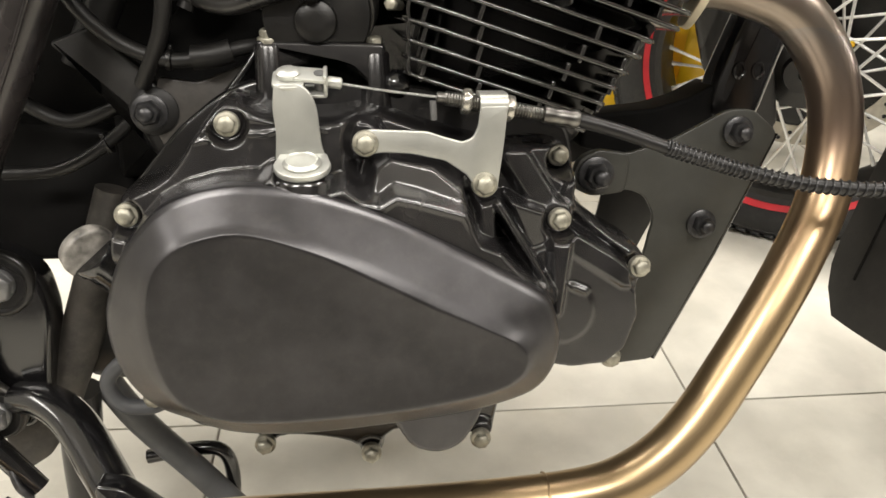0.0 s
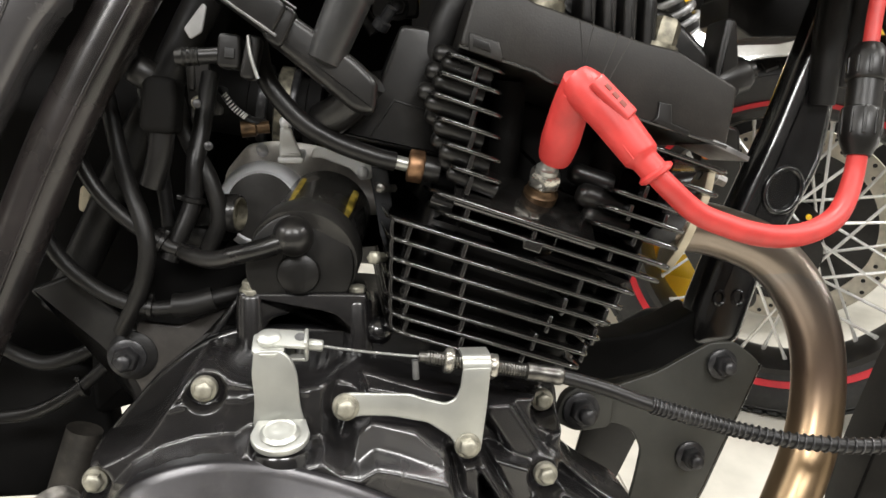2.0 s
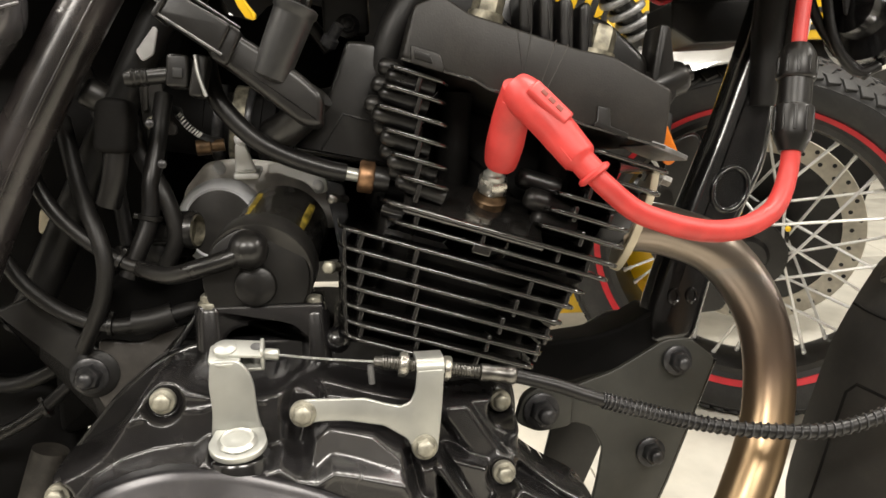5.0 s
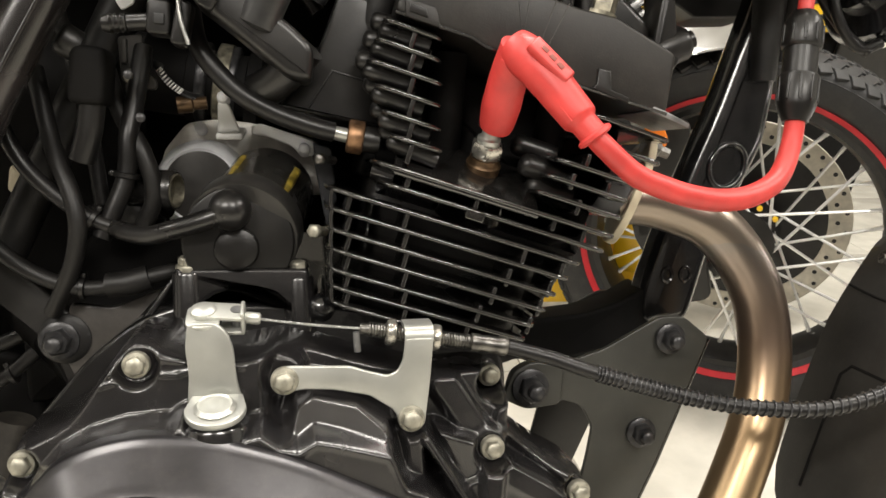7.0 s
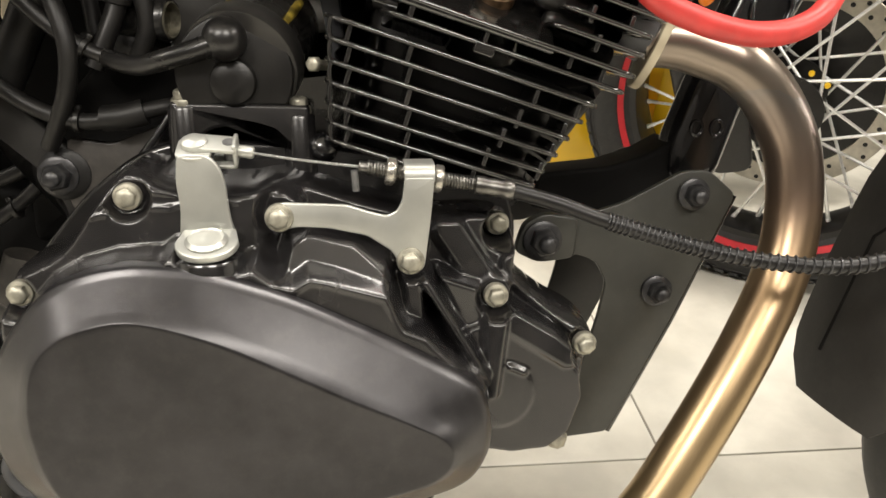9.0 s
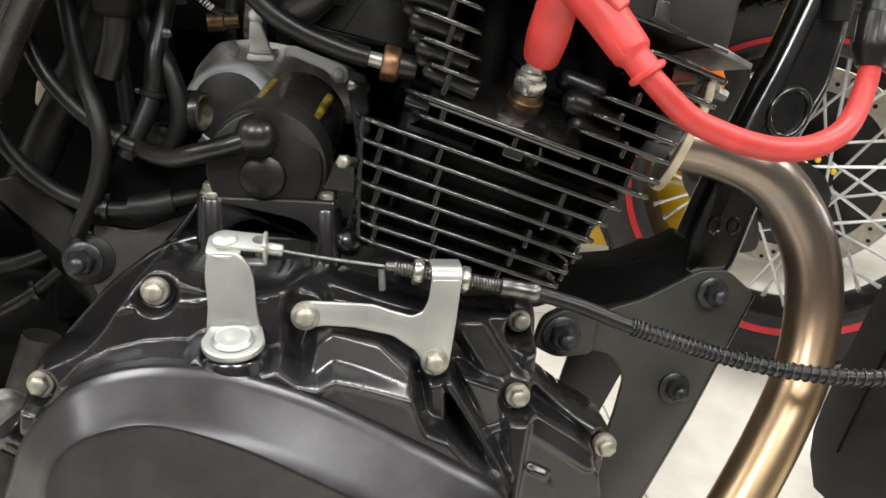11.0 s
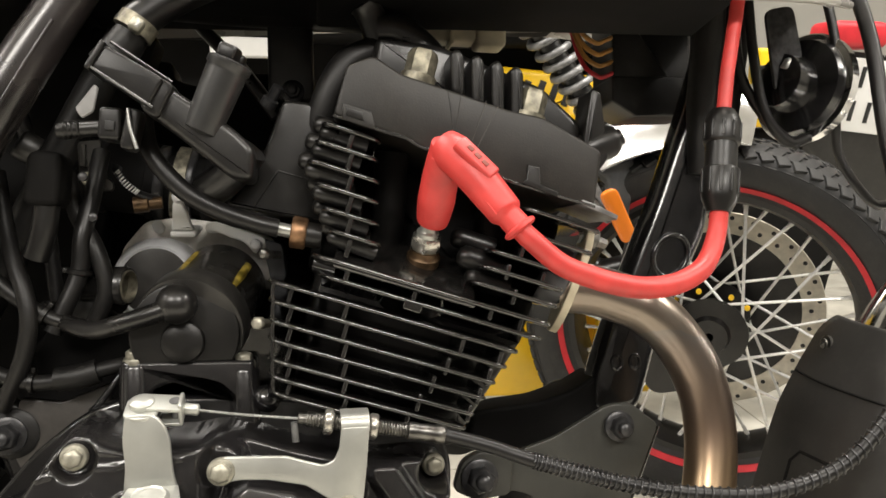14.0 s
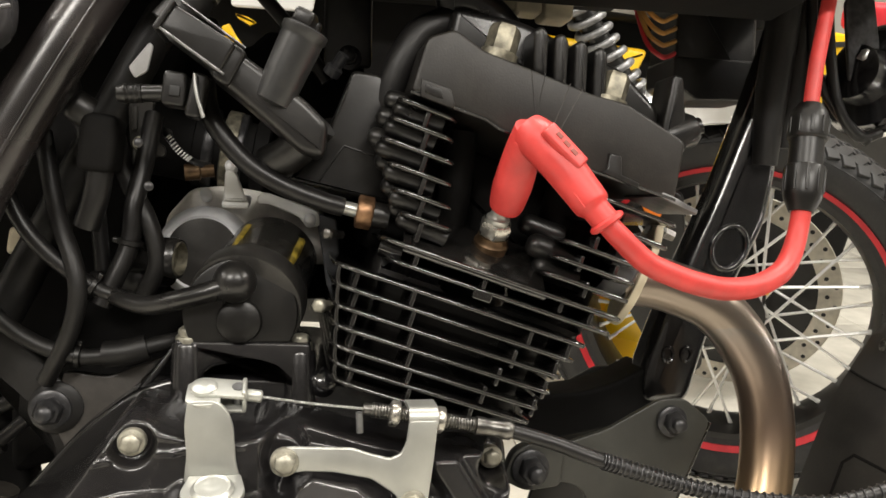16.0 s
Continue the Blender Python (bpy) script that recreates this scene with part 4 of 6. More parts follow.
# ---- exhaust header ----
header = part("exhaust_header", tube([(0.238, 0.566, 0.549), (0.256, 0.563, 0.549), (0.277, 0.560, 0.544), (0.304, 0.553, 0.532), (0.328, 0.551, 0.507), (0.344, 0.549, 0.474), (0.3480, 0.545, 0.435), (0.338, 0.534, 0.393), (0.315, 0.520, 0.352), (0.290, 0.508, 0.314), (0.266, 0.499, 0.279), (0.240, 0.491, 0.243), (0.212, 0.486, 0.215), (0.179, 0.483, 0.1970), (0.142, 0.482, 0.1895), (0.095, 0.481, 0.1868), (0.014, 0.480, 0.185), (-0.08, 0.480, 0.184), (-0.25, 0.482, 0.178), (-0.5, 0.486, 0.172)], [0.0186] + [0.0189] * 19, 36, 8), PIPE, moto, "heat-tinted bronze steel exhaust header pipe")
part("weld_bead", tube([Vector((0.124, 0.482, 0.1885)) + Vector((0.1, math.cos(a), math.sin(a))).normalized() * 0.0190 for a in np.linspace(0, 2 * math.pi, 25)], 0.0010, 6, 1), PIPE, header)
FL = aim((0.2490, 0.566, 0.5540), (0.86, -0.12, -0.36))
flange = part("exhaust_flange", prism(corners([(-0.040, -0.010), (-0.020, -0.024), (0.020, -0.024), (0.040, -0.010), (0.040, 0.010), (0.020, 0.024), (-0.020, 0.024), (-0.040, 0.010)], 0.010), -0.003, 0.003, 0.001, FL @ pose(0, 0, 0, 90, 0, 0) @ pose(0, 0, 0, 0, 90, 0)), IVORY, moto, "dull straw-plated exhaust port flange")
part("stud_nut", revolve([(0.007, -0.004), (0.007, 0.008), (0.0045, 0.009), (0.004, 0.016)], FL @ pose(0.003, 0.036, 0.0), 6), THREAD, flange)
part("gasket_ring", revolve([(0.023, -0.024), (0.0235, -0.006), (0.02, -0.004)], FL, 28), CASEGREY, flange)

# ---- frame: down tube, engine plate, cradle strap ----
TUBE = [(0.288, 0.440), (0.288, 0.470), (0.304, 0.514), (0.323, 0.561), (0.350, 0.622), (0.378, 0.698), (0.412, 0.80), (0.440, 0.80), (0.406, 0.690), (0.402, 0.633), (0.394, 0.590), (0.374, 0.550), (0.348, 0.500), (0.330, 0.440)]
downtube = part("down_tube", prism(corners(TUBE, 0.012), 0.628, 0.662, 0.0100, steps=6), GLOSS_BLACK, moto, "gloss black frame down tube with an oval pressing")
part("oval_rim", tube([Vector((0.359 + 0.0155 * math.cos(a) + 0.003 * math.sin(a), 0.6275, 0.571 + 0.018 * math.sin(a))) for a in np.linspace(0, 2 * math.pi, 33)], 0.0026, 8, 1), GLOSS_BLACK, downtube)
for dx in (0.309, 0.325):
    part("dimple", tube([Vector((dx + 0.0045 * math.cos(a), 0.6275, 0.482 + 0.006 * math.sin(a))) for a in np.linspace(0, 2 * math.pi, 17)], 0.0015, 6, 1), GLOSS_BLACK, downtube)
part("cradle_strap", prism(corners([(0.185, 0.447), (0.242, 0.452), (0.270, 0.460), (0.296, 0.474), (0.310, 0.430), (0.216, 0.412), (0.180, 0.420)], 0.006), 0.632, 0.678, 0.004), DULL, moto, "dull black pressed frame strap")
PLATE = [(0.160, 0.402), (0.166, 0.420), (0.180, 0.427), (0.206, 0.423), (0.240, 0.433), (0.284, 0.456), (0.304, 0.456), (0.326, 0.438), (0.284, 0.340), (0.240, 0.247), (0.200, 0.243), (0.214, 0.300), (0.226, 0.345), (0.231, 0.372), (0.222, 0.389), (0.206, 0.395), (0.192, 0.390), (0.176, 0.392)]
eplate = part("engine_plate", prism(corners(PLATE, 0.006), 0.586, 0.591, 0.0012), PLATEGREY, moto, "black steel front engine mounting plate")
part("fold", prism(corners([(0.158, 0.400), (0.166, 0.421), (0.180, 0.428), (0.205, 0.424), (0.203, 0.394), (0.176, 0.391)], 0.006), 0.578, 0.587, 0.0015), PLATEGREY, eplate)
part("edge_flange", tube([(0.325, 0.589, 0.437), (0.284, 0.589, 0.339), (0.240, 0.589, 0.247)], 0.003, 8, 1), GLOSS_BLACK, eplate)
part("inner_plate", prism(corners([(x, z - 0.002) for x, z in PLATE], 0.006), 0.720, 0.725, 0.0012), SATIN_BLACK, moto, "black steel far-side engine mounting plate")


def stud_nut(parent, x, y, z, s=1.0, material=DARKBOLT):
    way = aim((x, y, z), (0.02, -1, 0.02))
    b = part("mount_nut", revolve([(0.0135 * s, 0), (0.0135 * s, 0.003), (0.011 * s, 0.0042)], way, 24), material, parent, "black washer and nut on a stud")
    bm = bmesh.new()
    rings(bm, [[way @ Vector((f * s * math.cos(a), f * s * math.sin(a), h * s)) for a in np.linspace(0, 2 * math.pi, 6, endpoint=False) + 0.2] for f, h in ((0.0092, 0.003), (0.0098, 0.004), (0.0098, 0.010), (0.0082, 0.012))])
    part("nut", bm, material, b)
    part("stud", revolve([(0.0056 * s, 0.010 * s)] + [((0.0056 if k % 2 else 0.005) * s, (0.012 + 0.001 * k) * s) for k in range(8)] + [(0.004 * s, 0.0205 * s)], way, 16), material, b)


stud_nut(eplate, 0.1785, 0.578, 0.4085, 1.05)
stud_nut(eplate, 0.2915, 0.584, 0.4395, 0.88)
stud_nut(eplate, 0.270, 0.586, 0.365, 0.88)

# ---- starter motor on its cradle ----
mount = part("starter_cradle", prism(corners([(-0.067, 0.477), (-0.053, 0.474), (-0.050, 0.488), (-0.044, 0.4930), (-0.030, 0.4962), (-0.016, 0.4958), (-0.004, 0.492), (0.001, 0.486), (0.003, 0.474), (0.018, 0.474), (0.018, 0.508), (0.004, 0.5085), (-0.053, 0.510), (-0.067, 0.511)], 0.003), 0.5420, 0.60, 0.0025), CASEPAINT, moto, "satin black starter motor cradle")
for bx, by, bz in ((-0.0595, 0.543, 0.5120), (0.0110, 0.545, 0.5065)):
    part("post", revolve([(0.0120, -0.045), (0.0105, -0.034), (0.0100, -0.006), (0.0088, -0.004)], pose(bx, by + 0.006, bz), 20), CASEPAINT, mount)
    piece("bolt", bolt_me, mount, aim((bx, by + 0.006, bz), (0, -0.12, 1)))
ST_WAY = Vector((0.22, 1, 0.40))
ST = aim((-0.0265, 0.546, 0.527), ST_WAY)
starter = part("starter_motor", revolve([(0.010, 0.010), (0.0330, 0.010), (0.0350, 0.012), (0.0350, 0.016), (0.0335, 0.0175), (0.0325, 0.084), (0.0312, 0.0865), (0.028, 0.088)], ST, 48), STARTERBODY, moto, "brown-black cylindrical starter motor")
part("end_boss", revolve([(0.0155, 0.001), (0.0145, 0.0), (0.0138, -0.0035), (0.0130, -0.0042), (0.004, -0.0043)], aim((-0.0275, 0.5425, 0.5225), (0, 1, 0)), 28), PLASTIC, starter)
part("end_cover", prism([(-0.0265 + 0.0358 * math.cos(a), 0.527 + 0.0358 * math.sin(a)) for a in np.linspace(radians(-31), radians(211), 41)], 0.5425, 0.562, 0.0016), PLASTIC, starter)
part("cover_ring", revolve([(0.0330, 0.008), (0.0368, 0.0085), (0.0372, 0.010), (0.0372, 0.026), (0.0362, 0.028), (0.0330, 0.0285)], ST, 48), STARTERGREY, starter)
boot = part("terminal_boot", revolve([(0.0165, -0.016), (0.0170, -0.008), (0.0160, -0.0062), (0.0118, -0.006), (0.0130, -0.002), (0.0134, 0.002), (0.0124, 0.0065), (0.0096, 0.0108), (0.0050, 0.0136), (0.0015, 0.0143)], aim((-0.0300, 0.537, 0.5480), (0, -1, 0.05)), 28), BOOT, starter, "black rubber terminal boot")
part("cable", tube([(-0.034, 0.532, 0.546), (-0.048, 0.533, 0.541), (-0.066, 0.537, 0.536), (-0.084, 0.545, 0.532), (-0.104, 0.556, 0.536), (-0.122, 0.57, 0.547)], [0.0070, 0.0068, 0.0064, 0.0060, 0.0055, 0.005], 16, 5), BOOT, starter)
STI = ST.to_3x3()
for phi in (112, 38):
    rad = STI @ Vector((-math.cos(radians(phi)), math.sin(radians(phi)), 0)) * 0.0305
    if rad.z < 0:
        rad = STI @ Vector((-math.cos(radians(phi)), -math.sin(radians(phi)), 0)) * 0.0305
    part("stripe", tube([ST @ Vector((0, 0, k)) + rad for k in (0.034, 0.052, 0.072)], [0.0034, 0.0040, 0.0036], 12, 1), OLDYELLOW, starter, "faded yellow label stripe")

# ---- engine sensor housing and clamp behind the starter ----
HOUSE = aim((-0.0588, 0.634, 0.5598), (0, -1, 0.05))
alloy = part("alternator_housing", revolve([(0.0352, -0.05), (0.0352, -0.004), (0.0343, 0.004), (0.0322, 0.012), (0.0294, 0.0175), (0.0270, 0.0198), (0.0258, 0.0188), (0.02, 0.018)], HOUSE, 56), DOMEALLOY, moto, "grey cast alloy housing")
# dark grey disc: the shading inside the housing is put into its colour
part("shaded_face", revolve([(0.0255, 0.010), (0.0252, 0.0188), (0.022, 0.0192), (0.008, 0.0196)], HOUSE, 40), STARTERGREY, alloy)
part("top_plate", prism(corners([(-0.090, 0.570), (-0.088, 0.586), (-0.070, 0.6075), (-0.046, 0.6100), (-0.022, 0.607), (0.0255, 0.594), (0.038, 0.575), (0.036, 0.552), (-0.03, 0.550)], 0.006), 0.640, 0.66, 0.004), PLATEALLOY, alloy)
part("tab", prism(corners([(-0.0425, 0.6200), (-0.0355, 0.6200), (-0.0275, 0.5985), (-0.0435, 0.5985)], 0.0025), 0.600, 0.608, 0.002), WHITE, alloy)
part("tab_foot", block((0.019, 0.034, 0.005), pose(-0.0355, 0.619, 0.5985, 10), 0.002), WHITE, alloy)
for p in ((-0.0590, 0.634, 0.6030), (0.0165, 0.606, 0.5865), (-0.0385, 0.601, 0.6225)):
    part("bolt_head", revolve([(0.0042, -0.006), (0.0042, 0.003), (0.0030, 0.0042), (0.001, 0.0046)], aim(p, (0, -1, 0.3)), 16), ALLOY, alloy)
part("link_plate", prism(corners([(-0.0205, 0.6040), (-0.0140, 0.6055), (0.0150, 0.5955), (0.0230, 0.5925), (0.0240, 0.5815), (0.0145, 0.5810), (0.0080, 0.5890), (-0.0140, 0.5975), (-0.0210, 0.5970)], 0.0035), 0.610, 0.636, 0.0015), WHITE, alloy)
part("dark_plate", prism(corners([(0.020, 0.592), (0.036, 0.588), (0.040, 0.545), (0.030, 0.535), (0.026, 0.562)], 0.004), 0.612, 0.617, 0.0015), CASEGREY, alloy)

# raised marks under the plug, loose fixings round the cylinder
part("side_bolt", revolve([(0.0035, -0.012), (0.0035, 0.0), (0.0048, 0.0005), (0.0048, 0.0045), (0.0035, 0.0055)], aim((0.0235, 0.535, 0.5335), (-0.5, -1, 0.1)), 6), BOLT, cylinder)
part("side_bolt", revolve([(0.0030, -0.012), (0.0030, 0.0), (0.0040, 0.0005), (0.0040, 0.005), (0.003, 0.006)], aim((0.0285, 0.535, 0.5795), (-0.8, -1, 0.1)), 6), THREAD, cylinder)
part("stop_pin", tube([(0.0455, 0.4900, 0.4760), (0.0462, 0.4905, 0.4640)], 0.0022, 10, 1), DARKSTEEL, cable)

# ---- throttle body, injector and plumbing ----
throttle = part("throttle_body", prism(corners([(-0.045, 0.672), (-0.034, 0.689), (0.0120, 0.6580), (0.0250, 0.6450), (0.0230, 0.6250), (0.0100, 0.6270), (-0.022, 0.6540)], 0.0055, 6), 0.498, 0.54, 0.005, steps=5), SATIN_BLACK, moto, "black injection throttle body")
part("cap", prism(corners([(-0.070, 0.693), (-0.061, 0.7065), (-0.027, 0.6865), (-0.037, 0.6690)], 0.0036), 0.491, 0.525, 0.002), PLASTIC, throttle)
part("cap_lip", prism(corners([(-0.0725, 0.6925), (-0.0625, 0.7090), (-0.0595, 0.7070), (-0.0695, 0.6905)], 0.0016), 0.489, 0.527, 0.001), PLASTIC, throttle)
part("rib", prism(corners([(-0.042, 0.6685), (-0.0305, 0.6885), (-0.0215, 0.6830), (-0.032, 0.6625)], 0.0036), 0.494, 0.53, 0.002), PLASTIC, throttle)
# beads added along the cap's edges; the lower one's steel grey paints a glint
for k in range(2):
    part("glint_bead", tube([Vector((-0.0685, 0.4905, 0.6925)) + Vector((0.0115, 0, 0.0150)) * k, Vector((-0.0340, 0.4905, 0.6690)) + Vector((0.0115, 0, 0.0150)) * k], 0.0009, 6, 1), DARKSTEEL if k == 0 else PLASTIC, throttle)
TPS = aim((-0.0040, 0.503, 0.6650), (0.40, -0.08, 0.90))
part("sensor", revolve([(0.006, -0.0110), (0.0110, -0.0090), (0.0118, -0.001), (0.0128, 0.030), (0.0128, 0.032), (0.0138, 0.033), (0.0138, 0.037), (0.0118, 0.038)], TPS, 32), SENSOR, throttle, "dark grey cylindrical throttle sensor")
part("plug_top", block((0.014, 0.012, 0.010), TPS @ pose(0.0, 0.003, 0.042), 0.002), PLASTIC, throttle)
part("plug_side", block((0.008, 0.010, 0.008), TPS @ pose(0.009, 0.0, 0.041), 0.002), PLASTIC, throttle)
part("stem", tube([(0.020, 0.52, 0.648), (0.004, 0.53, 0.630), (-0.010, 0.54, 0.622)], 0.012, 14, 4), SATIN_BLACK, throttle)
part("pipe_rubber", tube([(-0.008, 0.635, 0.643), (0.012, 0.635, 0.637), (0.031, 0.635, 0.639), (0.06, 0.635, 0.648)], [0.024, 0.025, 0.024, 0.022], 24, 4), DULL, throttle)
intake = part("intake_manifold", prism(corners([(0.0012, 0.6130), (0.0250, 0.6430), (0.0411, 0.6850), (0.060, 0.6830), (0.072, 0.665), (0.070, 0.598), (0.0448, 0.6035)], 0.004), 0.545, 0.70, 0.003), SATIN_BLACK, moto, "black rubber intake manifold block")
part("seam", tube([(0.0200, 0.5445, 0.6115), (0.0365, 0.5445, 0.6361), (0.070, 0.5445, 0.6260)], 0.0007, 6, 1), SATIN_BLACK, intake)
fuel = part("fuel_hose", tube([(-0.054, 0.525, 0.724), (-0.046, 0.527, 0.733), (-0.028, 0.531, 0.747), (-0.004, 0.536, 0.761), (0.03, 0.545, 0.778)], 0.0118, 20, 5), HOSE, moto, "black fuel hose with a steel screw clamp")
CL = aim((-0.0495, 0.525, 0.7265), (0.55, 0.1, 0.83))
part("clamp_band", revolve([(0.0122, -0.0048), (0.0130, -0.0048), (0.0130, 0.0048), (0.0122, 0.0048)], CL, 32), NUT, fuel)
part("clamp_screw", block((0.012, 0.008, 0.009), aim((-0.0465, 0.5120, 0.7235), (0.55, 0.1, 0.83)), 0.002), BOLT, fuel)
part("clamp_slot", block((0.005, 0.003, 0.0055), aim((-0.0450, 0.5085, 0.7230), (0.55, 0.1, 0.83)), 0.001), STEEL, fuel)
part("spigot", tube([(-0.068, 0.525, 0.700), (-0.058, 0.525, 0.713), (-0.052, 0.525, 0.722)], [0.013, 0.012, 0.011], 16, 3), RUBBER, fuel)
econ = part("injector_plug", block((0.0135, 0.020, 0.020), pose(-0.0635, 0.520, 0.6625, 0, 5), 0.002), PLASTIC, moto, "black injector plug with steel clip")
part("window", block((0.006, 0.002, 0.006), pose(-0.0630, 0.5095, 0.661, 0, 5), 0.0005), INK, econ)
part("clip", tube([(-0.0515, 0.507, 0.671), (-0.0505, 0.506, 0.660), (-0.0465, 0.506, 0.646)], 0.0012, 8, 3), STEEL, econ)
part("side_wing", block((0.009, 0.018, 0.026), pose(-0.0510, 0.518, 0.659, 0, 12), 0.002), PLASTIC, econ)
part("spout", revolve([(0.0050, 0.0), (0.0050, 0.012), (0.0058, 0.0125), (0.0050, 0.014), (0.0058, 0.0155), (0.0050, 0.017), (0.0058, 0.0185), (0.005, 0.020), (0.006, 0.0215), (0.0045, 0.026)], aim((-0.070, 0.518, 0.6605), (-1, 0, -0.07)), 16), SATIN_BLACK, econ, "dark ribbed hose spout")
body = part("valve_body", block((0.022, 0.03, 0.036), pose(-0.113, 0.556, 0.632, 0, 6), 0.004), DULL, moto, "black idle valve body under the hoses")
part("nose", revolve([(0.010, 0), (0.010, 0.010), (0.008, 0.012)], aim((-0.120, 0.552, 0.650), (-0.6, -0.3, 0.4)), 20), PLASTIC, body)
part("pipe", tube([(-0.113, 0.552, 0.615), (-0.116, 0.553, 0.598), (-0.122, 0.556, 0.580)], 0.0080, 14, 4), HOSE, body)
for p in ((-0.090, 0.550, 0.633), (-0.083, 0.545, 0.606)):
    part("bolt_head", revolve([(0.0030, 0), (0.0030, 0.003), (0.002, 0.0036)], aim(p, (0.1, -1, 0.1)), 8), DARKBOLT, body)
BARREL = aim((-0.1165, 0.658, 0.6475), (1, 0, -0.15)) @ Matrix.Diagonal((1.07, 1.07, 1.07, 1))
barrel = part("throttle_barrel", revolve([(0.026, 0.0), (0.026, 0.045), (0.0285, 0.046), (0.0285, 0.052), (0.023, 0.054), (0.023, 0.085), (0.026, 0.086), (0.026, 0.095)], BARREL, 32), DULL, moto, "dark machined throttle barrel with clamp bands")
for s in (0.012, 0.055, 0.075):
    part("band", revolve([(0.0272, s - 0.004), (0.0282, s - 0.003), (0.0282, s + 0.003), (0.0272, s + 0.004)], BARREL, 32), DARKBOLT, barrel)
CLAMP_WAY = [(-0.0830, 0.612, 0.6470), (-0.0806, 0.602, 0.6417), (-0.0735, 0.599, 0.6325), (-0.0659, 0.600, 0.6264), (-0.0590, 0.603, 0.6235), (-0.0526, 0.608, 0.6226)]
part("worm_clamp", tube(CLAMP_WAY, 0.0036, 12, 4, flat=0.4), DARKBOLT, barrel)
tooth_me = mesh_of("tooth", block((0.0011, 0.0016, 0.0048), None, 0.0004), STEEL)
clamp_line = catmull([Vector(v) for v in CLAMP_WAY[1:4]], 5, False)
for v in clamp_line:
    piece("tooth", tooth_me, barrel, pose(v[0], v[1] - 0.0028, v[2], 0, 46))
part("snap_clip", tube([(-0.0075, 0.572, 0.6285), (0.0015, 0.568, 0.6290), (0.0030, 0.568, 0.6265), (-0.0050, 0.568, 0.6240), (-0.0035, 0.568, 0.6205), (0.0020, 0.568, 0.6205)], 0.0011, 8, 4), STEEL, barrel, "bright steel snap clip")
part("link_bracket", prism(corners([(-0.1043, 0.6620), (-0.0880, 0.6640), (-0.0885, 0.6400), (-0.0800, 0.6330), (-0.0805, 0.6270), (-0.0950, 0.6270), (-0.1030, 0.6330)], 0.0030), 0.588, 0.592, 0.001), STARTERGREY, barrel, "grey-brown cast throttle link bracket")
part("bracket_rib", prism(corners([(-0.1010, 0.6600), (-0.0975, 0.6600), (-0.0980, 0.6440), (-0.1015, 0.6440)], 0.0012), 0.584, 0.589, 0.0008), STARTERGREY, barrel)
part("stop_screw", revolve([(0.0026, -0.012), (0.0026, 0.0), (0.0050, 0.0004), (0.0052, 0.0030), (0.0040, 0.0040), (0.0022, 0.0032)], aim((-0.0950, 0.583, 0.6346), (0.15, -1, 0.1)), 20), BOLT, barrel, "zinc-plated stop screw")
part("cable_tag", prism(corners([(-0.0635, 0.6170), (-0.0560, 0.6150), (-0.0530, 0.6195), (-0.0565, 0.6245), (-0.0625, 0.6240)], 0.002), 0.702, 0.707, 0.001), YELLOW, barrel, "bright yellow cable tag")
part("brass_jet", revolve([(0.006, 0.0), (0.006, 0.010), (0.0045, 0.011), (0.0045, 0.02)], aim((-0.0700, 0.603, 0.6175), (1, 0.1, 0.1)), 14), PLUGBROWN, barrel)
stay = part("white_stay", prism(corners([(-0.1025, 0.6840), (-0.0895, 0.7010), (-0.0870, 0.6990), (-0.0905, 0.6820), (-0.0985, 0.6770)], 0.002), 0.578, 0.582, 0.001), ALLOY, moto, "pale grey metal stay")
hang = part("tank_stay", block((0.037, 0.006, 0.13), pose(0.044, 0.655, 0.770), 0.003), SATIN_BLACK, moto, "flat black steel hanger plate")
stud_nut(hang, 0.045, 0.653, 0.712, 0.7)
part("engine_hanger_bolt", revolve([(0.0042, 0.0), (0.0042, 0.010), (0.0062, 0.011), (0.0062, 0.017)], aim((0.037, 0.575, 0.700), (-0.5, 0.4, -0.75)), 8), DARKBOLT, hang)

# breather elbow and cables above the head
breather = part("breather_elbow", revolve([(0.012, -0.04), (0.012, -0.008), (0.0105, -0.004), (0.0105, 0.008), (0.0115, 0.0095), (0.006, 0.012)], aim((0.1035, 0.555, 0.745), (-0.45, -0.1, 0.85)), 24), SATIN_BLACK, moto, "black breather elbow with brass end")
part("end", revolve([(0.0062, 0.011), (0.0062, 0.0155), (0.004, 0.016)], aim((0.1035, 0.555, 0.745), (-0.45, -0.1, 0.85)), 12), BRASS, breather)
part("tube", tube([(0.118, 0.56, 0.728), (0.105, 0.555, 0.722), (0.086, 0.552, 0.712), (0.074, 0.550, 0.694), (0.066, 0.552, 0.672), (0.060, 0.56, 0.65)], 0.0105, 16, 5), RUBBER, breather)
part("saddle", tube([(0.108, 0.555, 0.735), (0.122, 0.553, 0.734), (0.138, 0.552, 0.722), (0.150, 0.555, 0.707)], 0.013, 16, 5), SATIN_BLACK, breather)
# sheet and lip added to keep the tank's underside dark
tank_sheet = part("under_tank_shade", block((0.40, 0.16, 0.022), pose(0.075, 0.610, 0.781, 0, 0), 0.008), DULL, moto, "dull black sheet added to darken the tank's underside")
part("shade_lip", block((0.30, 0.075, 0.007), pose(0.215, 0.556, 0.7555, -6), 0.003), DULL, tank_sheet)
part("pump_flange", tube([(0.08, 0.56, 0.776), (0.14, 0.555, 0.772), (0.24, 0.556, 0.770), (0.266, 0.57, 0.774)], 0.014, 16, 5), PLASTIC, tank_sheet)
